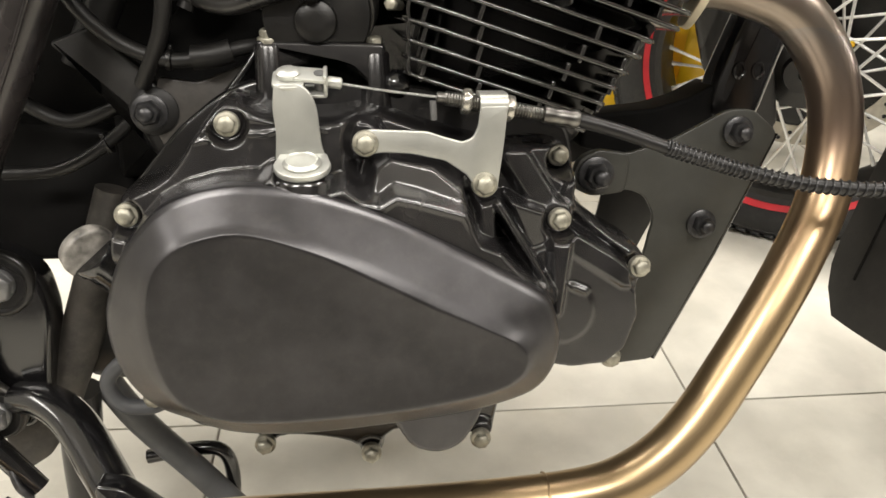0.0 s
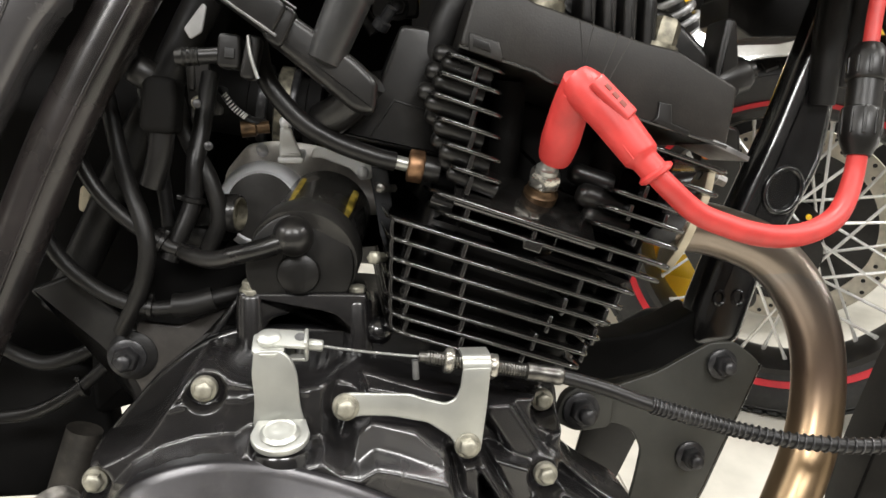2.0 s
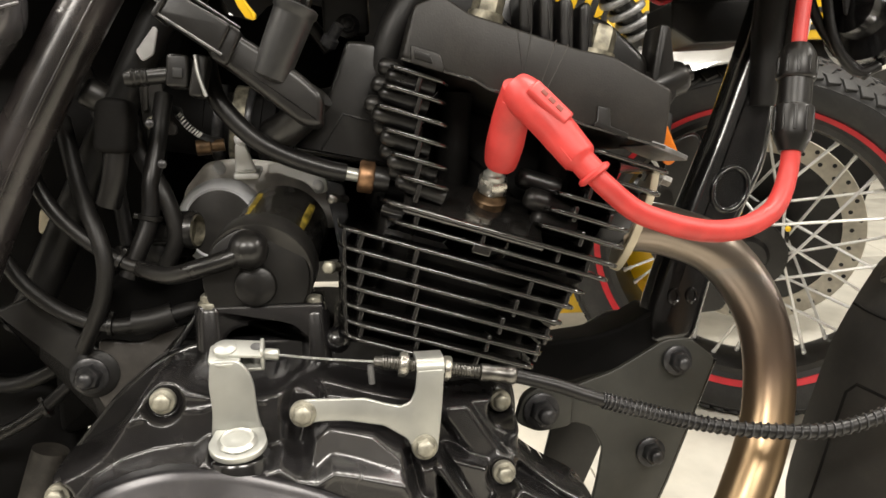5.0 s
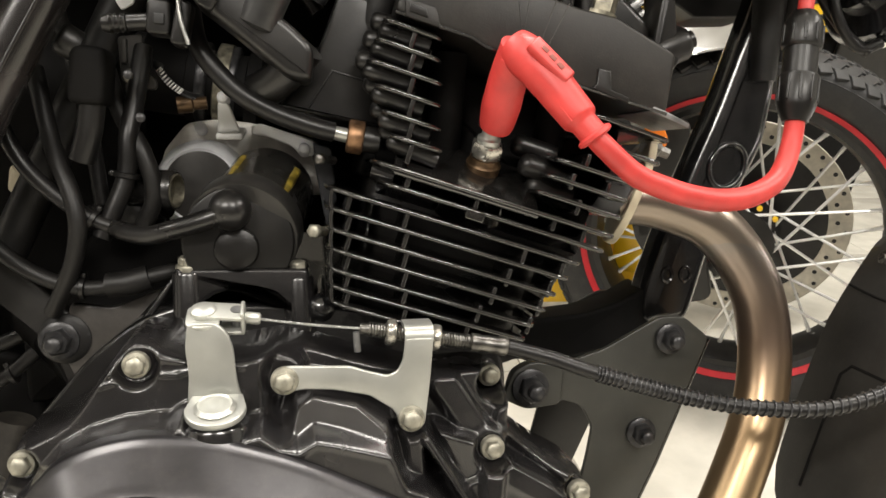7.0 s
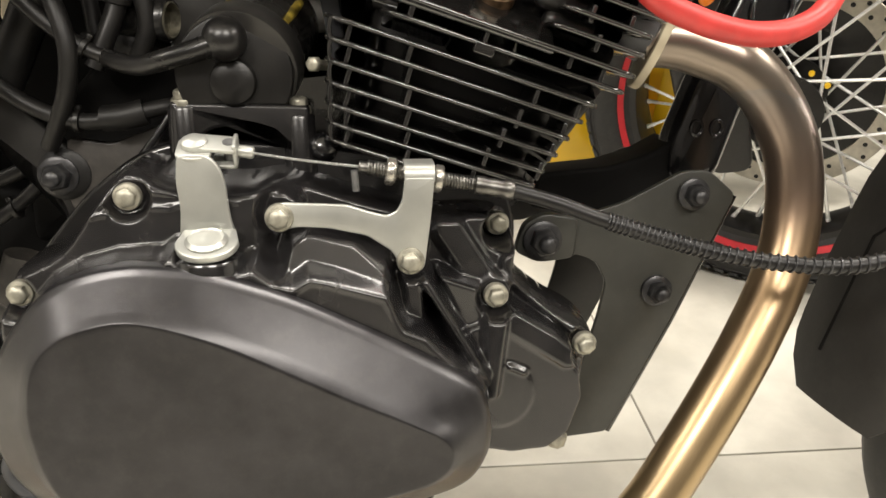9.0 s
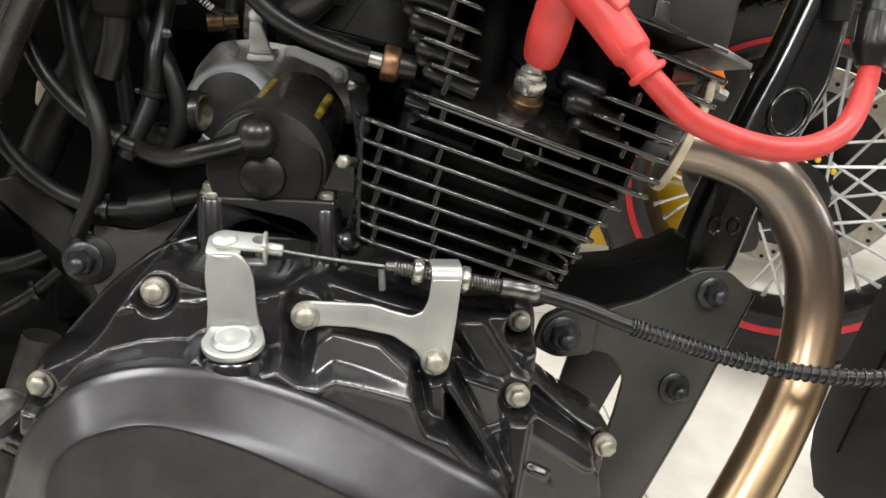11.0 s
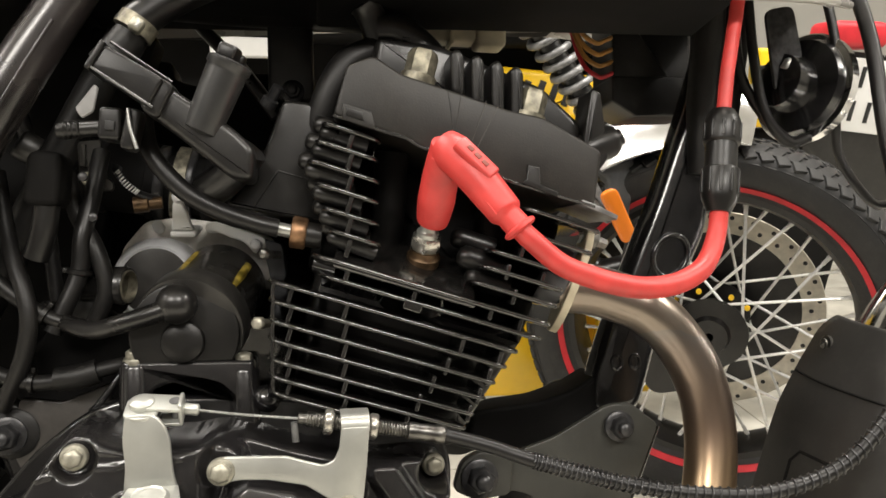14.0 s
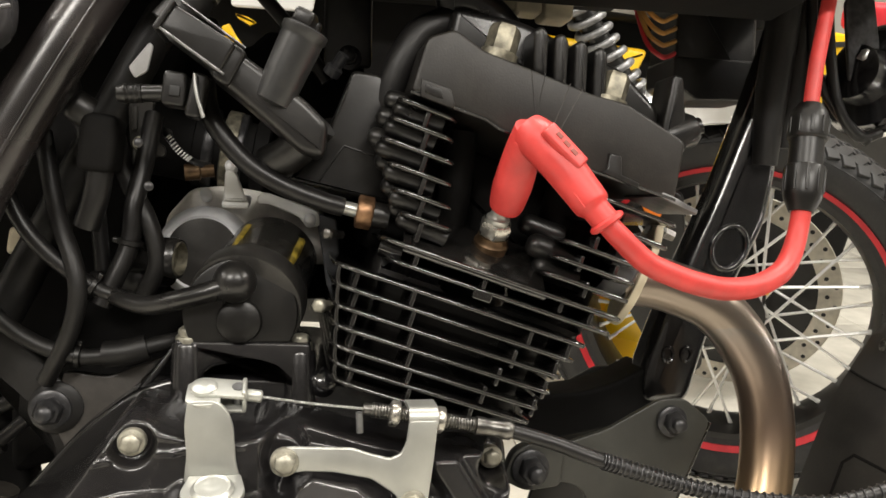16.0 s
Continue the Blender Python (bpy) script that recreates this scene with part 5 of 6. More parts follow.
conn2 = part("wiring_plug", block((0.080, 0.022, 0.026), pose(0.160, 0.66, 0.770, 0, 2), 0.003), IVORY, moto, "ivory plastic wiring plug")
part("collar", block((0.026, 0.026, 0.032), pose(0.212, 0.66, 0.768, 0, 2), 0.003), IVORY, conn2)
part("stripe", block((0.003, 0.028, 0.034), pose(0.178, 0.66, 0.770, 0, 2), 0.001), IVORY, conn2)

# black coil box and loom in front of the head
box = part("coil_box", prism(corners([(0.336, 0.815), (0.336, 0.716), (0.357, 0.702), (0.414, 0.704), (0.414, 0.815)], 0.003), 0.69, 0.745, 0.003), PLASTIC, moto, "black plastic coil and relay box")
part("lid", prism(corners([(0.3345, 0.738), (0.3345, 0.7145), (0.3565, 0.7005), (0.416, 0.7025), (0.416, 0.738)], 0.003), 0.6885, 0.747, 0.002), PLASTIC, box)
for k in range(4):
    part("wire", tube([(0.296, 0.70, 0.806 - 0.003 * k), (0.304, 0.685, 0.777 - 0.009 * k), (0.317, 0.682, 0.766 - 0.010 * k), (0.328, 0.688, 0.770 - 0.011 * k), (0.340, 0.695, 0.776 - 0.011 * k)], 0.0022, 8, 5), GOLDWIRE if k < 3 else REDRIM, box, "orange-brown wire")
part("loom_branch", tube([(0.408, 0.632, 0.655), (0.412, 0.630, 0.70), (0.420, 0.628, 0.76), (0.428, 0.63, 0.83)], [0.010, 0.014, 0.015, 0.015], 18, 5), RUBBER, moto, "black taped wiring branch")
post = part("loom_post", tube([(0.386, 0.625, 0.640), (0.388, 0.622, 0.70), (0.394, 0.620, 0.76), (0.402, 0.62, 0.83)], [0.010, 0.013, 0.0135, 0.0135], 18, 5), RUBBER, moto, "black taped wiring loom beside the down tube")

# ---- fuel tank and side cover ----
def tank():
    bm = bmesh.new()
    loops = []
    for s in np.linspace(0, 1, 15):
        x = -0.13 + 0.62 * s
        w = 0.155 - 0.055 * (1 - s / 0.35) ** 2 * (s < 0.35) - 0.10 * max(0, (s - 0.84) / 0.16) ** 2
        zb = 0.7495 + 0.002 * s + 0.030 * max(0, (s - 0.90) / 0.10) ** 2
        hi = 0.20 * math.sin(math.pi * (0.12 + 0.72 * s)) ** 0.7
        ring = [(-0.50, 0.050), (-0.62, 0.030), (-0.80, 0.0120), (-0.97, 0.004), (-1.0, 0.0), (-1.012, 0.003), (-1.016, 0.012), (-1.03, 0.25), (-1.0, 0.55), (-0.8, 0.85), (-0.4, 1.0), (0.4, 1.0), (0.8, 0.85), (1.0, 0.55), (1.03, 0.30), (1.0, 0.058), (0.80, 0.060), (0.50, 0.060)]
        loops.append([Vector((x, MID + w * a, zb + (hi * b if b > 0.06 else b))) for a, b in ring])
    rings(bm, loops)
    return bm


ftank = part("fuel_tank", tank(), TANKPAINT, moto, "silver-grey painted fuel tank with a rolled bottom seam", smooth=40)
part("seam_flange", tube([(-0.10, 0.540, 0.7505), (-0.02, 0.512, 0.7495), (0.08, 0.501, 0.7495), (0.20, 0.4995, 0.750), (0.36, 0.4995, 0.751), (0.42, 0.506, 0.752), (0.46, 0.53, 0.757)], 0.0032, 10, 6), TANKPAINT, ftank)
part("knee_pad", prism(corners([(0.372, 0.752), (0.402, 0.752), (0.425, 0.80), (0.398, 0.80), (0.380, 0.772)], 0.004), 0.4905, 0.505, 0.003), GLOSS_BLACK, ftank, "glossy black trim at the tank's front edge")

part("seat_pan", block((0.40, 0.30, 0.05), pose(-0.31, 0.67, 0.768), 0.015), DULL, moto, "black seat pan edge")
side = part("side_cover", prism(corners([(-0.33, 0.720), (-0.165, 0.721), (-0.149, 0.712), (-0.150, 0.690), (-0.168, 0.668), (-0.205, 0.60), (-0.26, 0.52), (-0.36, 0.50)], 0.012, 5), 0.494, 0.53, 0.010), GREYPAINT, moto, "grey metallic side cover")
part("crease", tube([(-0.145, 0.4945, 0.700), (-0.172, 0.4935, 0.6925), (-0.178, 0.4935, 0.690), (-0.196, 0.494, 0.650), (-0.222, 0.496, 0.600)], 0.0013, 8, 4), GREYPAINT, side)
ftube = part("frame_tube", tube([(-0.060, 0.540, 0.800), (-0.092, 0.535, 0.748), (-0.124, 0.530, 0.694), (-0.1665, 0.524, 0.612), (-0.2105, 0.522, 0.510), (-0.2420, 0.522, 0.445), (-0.2720, 0.528, 0.385), (-0.305, 0.54, 0.33)], [0.0135, 0.0155, 0.0165, 0.0165, 0.0162, 0.016, 0.016, 0.016], 28, 6, flat=1.0), TUBEPAINT, moto, "dark painted oval frame tube with a long crease")
part("crease", tube([(-0.098, 0.5195, 0.728), (-0.127, 0.5145, 0.676), (-0.166, 0.5085, 0.600), (-0.2105, 0.5065, 0.498), (-0.243, 0.507, 0.432)], 0.0016, 8, 5), TUBEPAINT, ftube)
part("inner_tube", tube([(-0.035, 0.60, 0.80), (-0.09, 0.60, 0.71), (-0.15, 0.60, 0.59), (-0.20, 0.60, 0.49)], 0.013, 16, 5), RUBBER, moto, "black inner frame tube")

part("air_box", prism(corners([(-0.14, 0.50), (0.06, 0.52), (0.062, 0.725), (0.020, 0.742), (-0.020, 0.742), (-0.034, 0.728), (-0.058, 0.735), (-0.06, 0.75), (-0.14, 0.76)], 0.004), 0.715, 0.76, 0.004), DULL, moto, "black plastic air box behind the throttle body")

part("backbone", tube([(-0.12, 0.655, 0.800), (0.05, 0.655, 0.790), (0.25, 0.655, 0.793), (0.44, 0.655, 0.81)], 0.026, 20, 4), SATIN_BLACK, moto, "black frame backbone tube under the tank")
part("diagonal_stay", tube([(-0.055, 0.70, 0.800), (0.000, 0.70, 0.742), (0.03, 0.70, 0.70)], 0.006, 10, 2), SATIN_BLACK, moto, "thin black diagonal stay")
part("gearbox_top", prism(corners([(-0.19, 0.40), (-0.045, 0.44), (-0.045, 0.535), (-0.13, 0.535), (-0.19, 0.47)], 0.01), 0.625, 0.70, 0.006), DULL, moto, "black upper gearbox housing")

# rear engine hanger arm with its stud
arm = part("hanger_arm", prism(corners([(-0.212, 0.508), (-0.180, 0.520), (-0.134, 0.470), (-0.128, 0.452), (-0.140, 0.428), (-0.146, 0.424), (-0.152, 0.445), (-0.163, 0.462)], 0.005), 0.576, 0.590, 0.003), ARMBLACK, moto, "black steel rear engine hanger arm")
part("bush", revolve([(0.017, 0), (0.017, 0.012), (0.014, 0.014)], aim((-0.145, 0.586, 0.461), (0, -1, 0)), 28), RUBBER, arm)
stud_nut(arm, -0.1475, 0.573, 0.4605, 0.95)
part("arm_web", prism(corners([(-0.146, 0.448), (-0.141, 0.485), (-0.113, 0.481), (-0.076, 0.495), (-0.087, 0.472), (-0.105, 0.457), (-0.124, 0.444), (-0.134, 0.420)], 0.004), 0.575, 0.582, 0.0016), WEBGREY, arm, "dusty grey-black web plate")

# loose cables in the hollow behind the engine
for k, (line, r) in enumerate([
    ([(-0.21, 0.575, 0.572), (-0.188, 0.570, 0.532), (-0.160, 0.566, 0.508), (-0.128, 0.562, 0.497), (-0.098, 0.560, 0.500), (-0.078, 0.562, 0.505), (-0.052, 0.578, 0.508)], 0.0060),
    ([(-0.178, 0.565, 0.625), (-0.166, 0.562, 0.590), (-0.148, 0.56, 0.565), (-0.118, 0.558, 0.542), (-0.094, 0.556, 0.534)], 0.0058),
    ([(-0.156, 0.585, 0.640), (-0.146, 0.572, 0.600), (-0.138, 0.562, 0.578), (-0.130, 0.555, 0.560), (-0.126, 0.552, 0.540), (-0.130, 0.555, 0.518), (-0.138, 0.56, 0.500), (-0.15, 0.57, 0.48)], 0.0065),
    ([(-0.088, 0.590, 0.655), (-0.092, 0.576, 0.620), (-0.096, 0.568, 0.595), (-0.098, 0.566, 0.570), (-0.106, 0.562, 0.548), (-0.114, 0.56, 0.53)], 0.0070),
    ([(-0.112, 0.590, 0.640), (-0.102, 0.578, 0.610), (-0.088, 0.57, 0.585), (-0.082, 0.57, 0.556), (-0.094, 0.575, 0.53)], 0.0068),
    ([(-0.15, 0.60, 0.70), (-0.135, 0.595, 0.65), (-0.125, 0.59, 0.60), (-0.12, 0.59, 0.55)], 0.0060),
    ([(-0.25, 0.60, 0.47), (-0.215, 0.595, 0.452), (-0.185, 0.592, 0.458), (-0.16, 0.59, 0.472)], 0.0062),
    ([(-0.26, 0.59, 0.415), (-0.22, 0.585, 0.418), (-0.19, 0.583, 0.432), (-0.165, 0.583, 0.452)], 0.0055),
]):
    part("wiring_cable", tube(line, r * 0.88, 12, 5), HOSE if k % 2 else RUBBER, moto, "black rubber-sleeved cable")
part("tape_wrap", tube([(-0.112, 0.561, 0.4985), (-0.098, 0.560, 0.500), (-0.086, 0.561, 0.503)], 0.0085, 12, 4), RUBBER, moto, "black tape-wrapped cable joint")
drain = part("breather_stub", revolve([(0.0128, -0.034), (0.0132, -0.030), (0.0120, -0.020), (0.0136, -0.012), (0.0140, -0.002), (0.0128, 0.0), (0.0112, -0.0004), (0.0106, -0.008)], aim((-0.0690, 0.578, 0.5590), (1, -0.28, -0.05)), 28), BOOT, moto, "black rubber breather stub with a tan rim")
part("rim", revolve([(0.0110, -0.006), (0.0118, 0.0003), (0.0108, 0.0008), (0.0104, -0.001), (0.0100, -0.006)], aim((-0.0690, 0.578, 0.5590), (1, -0.28, -0.05)), 28), NUT, drain)
hub = part("cable_boot", revolve([(0.016, 0), (0.018, 0.004), (0.018, 0.020), (0.013, 0.026), (0.009, 0.027), (0.009, 0.036)], aim((-0.108, 0.605, 0.545), (0.8, -0.5, 0.1)), 24), RUBBER, moto, "black rubber boot")
# added sheet that keeps the hollow behind the engine dark
part("rear_shade", prism(corners([(-0.46, 0.365), (-0.27, 0.365), (-0.20, 0.40), (-0.125, 0.50), (-0.105, 0.60), (-0.085, 0.70), (-0.06, 0.76), (-0.46, 0.80)], 0.01), 0.66, 0.70, 0.004), DULL, moto, "dull black sheet added to shade the hollow behind the engine")
part("ivory_tab", block((0.010, 0.01, 0.020), pose(-0.185, 0.625, 0.567, 0, 8), 0.003), IVORY, moto, "ivory plastic tab")

# ---- foot peg bracket, brake pedal and stand at the rear ----
peg = part("peg_bracket", prism(corners([(-0.40, 0.40), (-0.262, 0.362), (-0.240, 0.345), (-0.234, 0.31), (-0.245, 0.240), (-0.262, 0.215), (-0.30, 0.24), (-0.40, 0.26)], 0.012), 0.566, 0.60, 0.006), GLOSS_BLACK, moto, "gloss black foot peg bracket")
HEX = mesh_of("bolt", hex_bolt(0.0120, 0.008, 0.0125), DARKSTEEL)
piece("bolt", HEX, peg, aim((-0.2665, 0.562, 0.338), (0, -1, 0)), "large grey hexagon bolt")
part("swing_link", prism(corners([(-0.45, 0.27), (-0.300, 0.262), (-0.290, 0.205), (-0.326, 0.180), (-0.330, 0.153), (-0.36, 0.148), (-0.45, 0.14)], 0.008), 0.605, 0.64, 0.006), SATIN_BLACK, peg)
part("foot", prism(corners([(-0.292, 0.235), (-0.291, 0.194), (-0.283, 0.167), (-0.256, 0.184), (-0.246, 0.225)], 0.008), 0.586, 0.604, 0.004), DUSTYTUBE, peg)
PIVOTS = ((-0.2975, 0.548, 0.2860), (-0.2775, 0.548, 0.2395))
LINKXZ = [(PIVOTS[0][0] + 0.0225 * math.cos(a), PIVOTS[0][2] + 0.0225 * math.sin(a)) for a in np.linspace(radians(-20), radians(245), 18)]
LINKXZ += [(-0.3005, 0.262)] + [(PIVOTS[1][0] + 0.0215 * math.cos(a), PIVOTS[1][2] + 0.0215 * math.sin(a)) for a in np.linspace(radians(160), radians(425), 18)] + [(-0.2735, 0.264)]
link = part("link", prism(LINKXZ, 0.5535, 0.561, 0.002), LINKGREY, peg, "worn grey steel link plate")
part("bolt_seat", revolve([(0.0255, -0.006), (0.0255, -0.001), (0.0235, 0.0012), (0.0205, 0.0012), (0.0190, -0.0005), (0.010, -0.0005)], aim((-0.2665, 0.5655, 0.338), (0, -1, 0)), 36), SATIN_BLACK, peg)
PIVOT_BOLT = mesh_of("bolt", hex_bolt(0.0100, 0.009, 0.0115), DARKSTEEL)
for p in PIVOTS:
    part("collar", revolve([(0.0190, -0.006), (0.0190, 0.0), (0.0178, 0.0015), (0.0160, 0.0004), (0.013, -0.001)], aim((p[0], p[1] + 0.004, p[2]), (0, -1, 0)), 32), SATIN_BLACK, link)
    piece("bolt", PIVOT_BOLT, link, aim(p, (0, -1, 0.05)) @ pose(0, 0, 0, 0, 0, 12), "grey hexagon bolt")
pegarm = part("peg_arm", tube([(-0.262, 0.56, 0.250), (-0.238, 0.55, 0.250), (-0.215, 0.535, 0.240), (-0.192, 0.512, 0.216), (-0.172, 0.490, 0.196)], [0.0150, 0.0165, 0.0170, 0.0172, 0.0165], 20, 5, flat=0.8), GLOSS_BLACK, moto, "gloss black curved foot peg arm")
part("clevis", prism(corners([(-0.186, 0.222), (-0.168, 0.218), (-0.135, 0.188), (-0.138, 0.160), (-0.19, 0.165)], 0.004), 0.478, 0.498, 0.003), GLOSS_BLACK, pegarm)
part("foot_peg", revolve([(0.026, 0.0), (0.029, 0.004), (0.029, 0.010), (0.026, 0.012), (0.026, 0.018), (0.029, 0.020), (0.029, 0.026), (0.024, 0.03), (0.022, 0.09)], aim((-0.163, 0.470, 0.183), (0.02, -1, -0.10)), 28), RUBBER, moto, "black ribbed rubber foot peg")
pedal = part("brake_pedal_rod", tube([(-0.36, 0.545, 0.330), (-0.31, 0.545, 0.262), (-0.275, 0.545, 0.212), (-0.252, 0.545, 0.180)], 0.0085, 14, 4), GLOSS_BLACK, moto, "gloss black brake pedal rod")
part("hook", tube([(-0.268, 0.54, 0.202), (-0.262, 0.535, 0.188), (-0.255, 0.535, 0.178), (-0.262, 0.535, 0.170), (-0.275, 0.538, 0.176)], 0.003, 8, 5), DARKBOLT, pedal)
part("return_spring", coil([(-0.37, 0.545, 0.155), (-0.335, 0.545, 0.160), (-0.303, 0.545, 0.163)], 0.0068, 0.0013, 16), DARKBOLT, pedal, "black coil return spring")
part("spring_hook", tube([(-0.303, 0.545, 0.160), (-0.290, 0.545, 0.159), (-0.276, 0.542, 0.164), (-0.268, 0.538, 0.174)], 0.0013, 8, 5), DARKBOLT, pedal)
part("lower_tube", tube([(-0.188, 0.60, 0.40), (-0.205, 0.60, 0.345), (-0.225, 0.60, 0.285), (-0.252, 0.60, 0.225)], [0.013, 0.015, 0.017, 0.018], 16, 4), DUSTYTUBE, moto, "dusty brown-grey rubber drain tube")
stand = part("main_stand", tube([(-0.232, 0.655, 0.215), (-0.208, 0.66, 0.170), (-0.165, 0.67, 0.110), (-0.125, 0.68, 0.05)], 0.0125, 16, 4), CASEGREY, moto, "grey-black tubular main stand leg")
part("leg", tube([(-0.250, 0.64, 0.215), (-0.258, 0.65, 0.15), (-0.262, 0.66, 0.07), (-0.262, 0.665, 0.03)], 0.018, 16, 4), SATIN_BLACK, stand)
part("loop", tube([(-0.215, 0.69, 0.115), (-0.165, 0.69, 0.122), (-0.142, 0.69, 0.115), (-0.136, 0.69, 0.085), (-0.140, 0.69, 0.05)], 0.007, 12, 5), GLOSS_BLACK, stand)
# plate added to cover the bright floor and keep this hollow dark
part("dark_backing", prism(corners([(-0.40, 0.335), (-0.215, 0.335), (-0.175, 0.36), (-0.185, 0.44), (-0.40, 0.46)], 0.02), 0.63, 0.665, 0.006), DULL, moto, "dull black plate added to hide the floor behind the foot peg")
part("gearbox_sump", prism(corners([(-0.225, 0.245), (-0.15, 0.235), (-0.15, 0.31), (-0.20, 0.32), (-0.235, 0.29)], 0.008), 0.60, 0.72, 0.006), SATIN_BLACK, moto, "black gearbox rear housing")

part("tan_ring", revolve([(0.0268, 0.064), (0.0290, 0.065), (0.0290, 0.074), (0.0268, 0.075)], BARREL, 32), NUT, barrel, "dull straw-plated ring")
for at, way, r in (((-0.128, 0.5622, 0.4972), (1, 0, -0.1), 0.0066), ((-0.118, 0.558, 0.542), (1, 0, -0.6), 0.0064), ((-0.098, 0.566, 0.570), (0.2, 0, 1), 0.0075), ((-0.182, 0.583, 0.436), (1, 0, 0.5), 0.0060)):
    tie = part("cable_tie", revolve([(r, -0.0018), (r + 0.0008, -0.0014), (r + 0.0008, 0.0014), (r, 0.0018)], aim(at, way), 18), PLASTIC, moto, "black plastic cable tie")
    part("tie_head", block((0.0042, 0.0036, 0.0036), aim(at, way) @ pose(0, r + 0.0016, 0), 0.0008), PLASTIC, tie)

# ---- front wheel, mudguard, flap and fork, steered to the far side ----
FW = pose(0.756, 0.612, 0.306, 8.2, 0, 14.2)


def arc_band(m, r, w, a0, a1, crown, thick, n=40, across=9, lip=0.0):
    """A mudguard: a crowned band round a wheel's axle (local y), from angle a0 to a1 (0 behind, 90 on top)."""
    bm = bmesh.new()
    loops = []
    for a in np.linspace(radians(a0), radians(a1), n):
        prof = []
        for k in range(across):
            s = -1 + 2 * k / (across - 1)
            prof.append((s * w / 2, r - crown * abs(s) ** 2.4))
        if lip:
            prof = [(-w / 2 + 0.002, r - crown - 0.007), (-w / 2 - 0.004, r - crown - 0.004), *prof, (w / 2 + 0.004, r - crown - 0.004), (w / 2 - 0.002, r - crown - 0.007)]
        ring = prof + [(y, q - thick) for y, q in prof[::-1]]
        loops.append([m @ Vector((-q * math.cos(a), y, q * math.sin(a))) for y, q in ring])
    rings(bm, loops)
    return bm


def wheel_turned(m, profile, n=72):
    """Turned about the axle (local y): (radius, side) pairs in a closed section."""
    bm = bmesh.new()
    made = [[bm.verts.new(m @ Vector((r * math.cos(a), y, r * math.sin(a)))) for r, y in profile] for a in np.linspace(0, 2 * math.pi, n, endpoint=False)]
    k = len(profile)
    for i in range(n):
        a, b = made[i], made[(i + 1) % n]
        for j in range(k):
            bm.faces.new((a[j], a[(j + 1) % k], b[(j + 1) % k], b[j]))
    return bm


def wheel(owner, m, r_out, r_rim, w, stripe, name, spokes=36, disc_side=-1, disc_r=0.13, tread=True):
    """A wire wheel: tyre with tread blocks, striped rim, hub, spokes with nipples, drilled disc."""
    t = w / 2
    wh = part(name, wheel_turned(m, [(r_rim - 0.004, -t * 0.62), (r_rim + 0.012, -t * 0.80), (r_rim + 0.032, -t * 0.97), (r_rim + 0.046, -t), (r_out - 0.024, -t * 0.985), (r_out - 0.0165, -t * 0.93), (r_out - 0.009, -t * 0.72), (r_out - 0.0045, -t * 0.4), (r_out - 0.0030, 0), (r_out - 0.0045, t * 0.4), (r_out - 0.009, t * 0.72), (r_out - 0.0165, t * 0.93), (r_out - 0.024, t * 0.985), (r_rim + 0.046, t), (r_rim + 0.032, t * 0.97), (r_rim + 0.012, t * 0.80), (r_rim - 0.004, t * 0.62)], 96), TYRE, owner, "wire-spoked wheel with a black tyre")
    for rr, s in ((r_out - 0.026, -1), (r_out - 0.026, 1)):
        part("shoulder_line", wheel_turned(m, [(rr, s * t * 0.97), (rr + 0.0016, s * (t * 0.985 + 0.0012)), (rr + 0.0032, s * t * 0.97)], 96), TYRE, wh)
    bm = bmesh.new()
    for k in range(78 if tread else 0):
        for s, off, skew, wide in ((-0.84, 0.0, -24, 0.16), (-0.56, 0.45, 20, 0.21), (-0.19, 0.1, -16, 0.15), (0.19, 0.6, 16, 0.15), (0.56, 0.25, -20, 0.21), (0.84, 0.8, 24, 0.16)):
            a = 2 * math.pi * (k + off) / 78
            rr = r_out - 0.0030 - 0.0135 * abs(s) ** 2.4
            block((w * wide, 0.0058, r_out * 2 * math.pi / 78 * 0.74), m @ pose(0, 0, 0, 0, -math.degrees(a), 0) @ pose(rr, s * t, 0, 0, 0, 90 + s * 30) @ pose(0, 0, 0, 0, skew, 0), 0.0012, bm)
    if tread:
        part("tread", bm, TYRE, wh)
    part("rim", wheel_turned(m, [(r_rim - 0.022, -t * 0.30), (r_rim - 0.014, -t * 0.58), (r_rim + 0.004, -t * 0.64), (r_rim + 0.006, -t * 0.60), (r_rim - 0.004, -t * 0.5), (r_rim - 0.004, t * 0.5), (r_rim + 0.006, t * 0.60), (r_rim + 0.004, t * 0.64), (r_rim - 0.014, t * 0.58), (r_rim - 0.022, t * 0.30)], 96), SATIN_BLACK, wh, "black wheel rim")
    if stripe:
        for s in (-1, 1):
            part("stripe", wheel_turned(m, [(r_rim + 0.004, s * (t * 0.70 + 0.003)), (r_rim + 0.0125, s * (t * 0.80 + 0.003)), (r_rim + 0.0125, s * t * 0.70), (r_rim + 0.004, s * t * 0.60)], 96), REDRIM, wh, "red rim stripe")
    part("hub", wheel_turned(m, [(0.008, -0.062), (0.030, -0.062), (0.034, -0.05), (0.062, -0.046), (0.062, -0.040), (0.030, -0.032), (0.030, 0.032), (0.062, 0.040), (0.062, 0.046), (0.034, 0.05), (0.03, 0.062), (0.008, 0.062)], 36), SATIN_BLACK, wh, "black wheel hub")
    spoke = bmesh.new()
    tube([(0, 0, 0), (0, 0, 1)], 0.0026, 6, 1, spoke)
    spoke_me = mesh_of("spoke", spoke, SPOKE)
    nip = mesh_of("nipple", revolve([(0.0022, 0), (0.0034, 0.001), (0.0034, 0.012), (0.0042, 0.0125), (0.0042, 0.020)], None, 8), SPOKE)
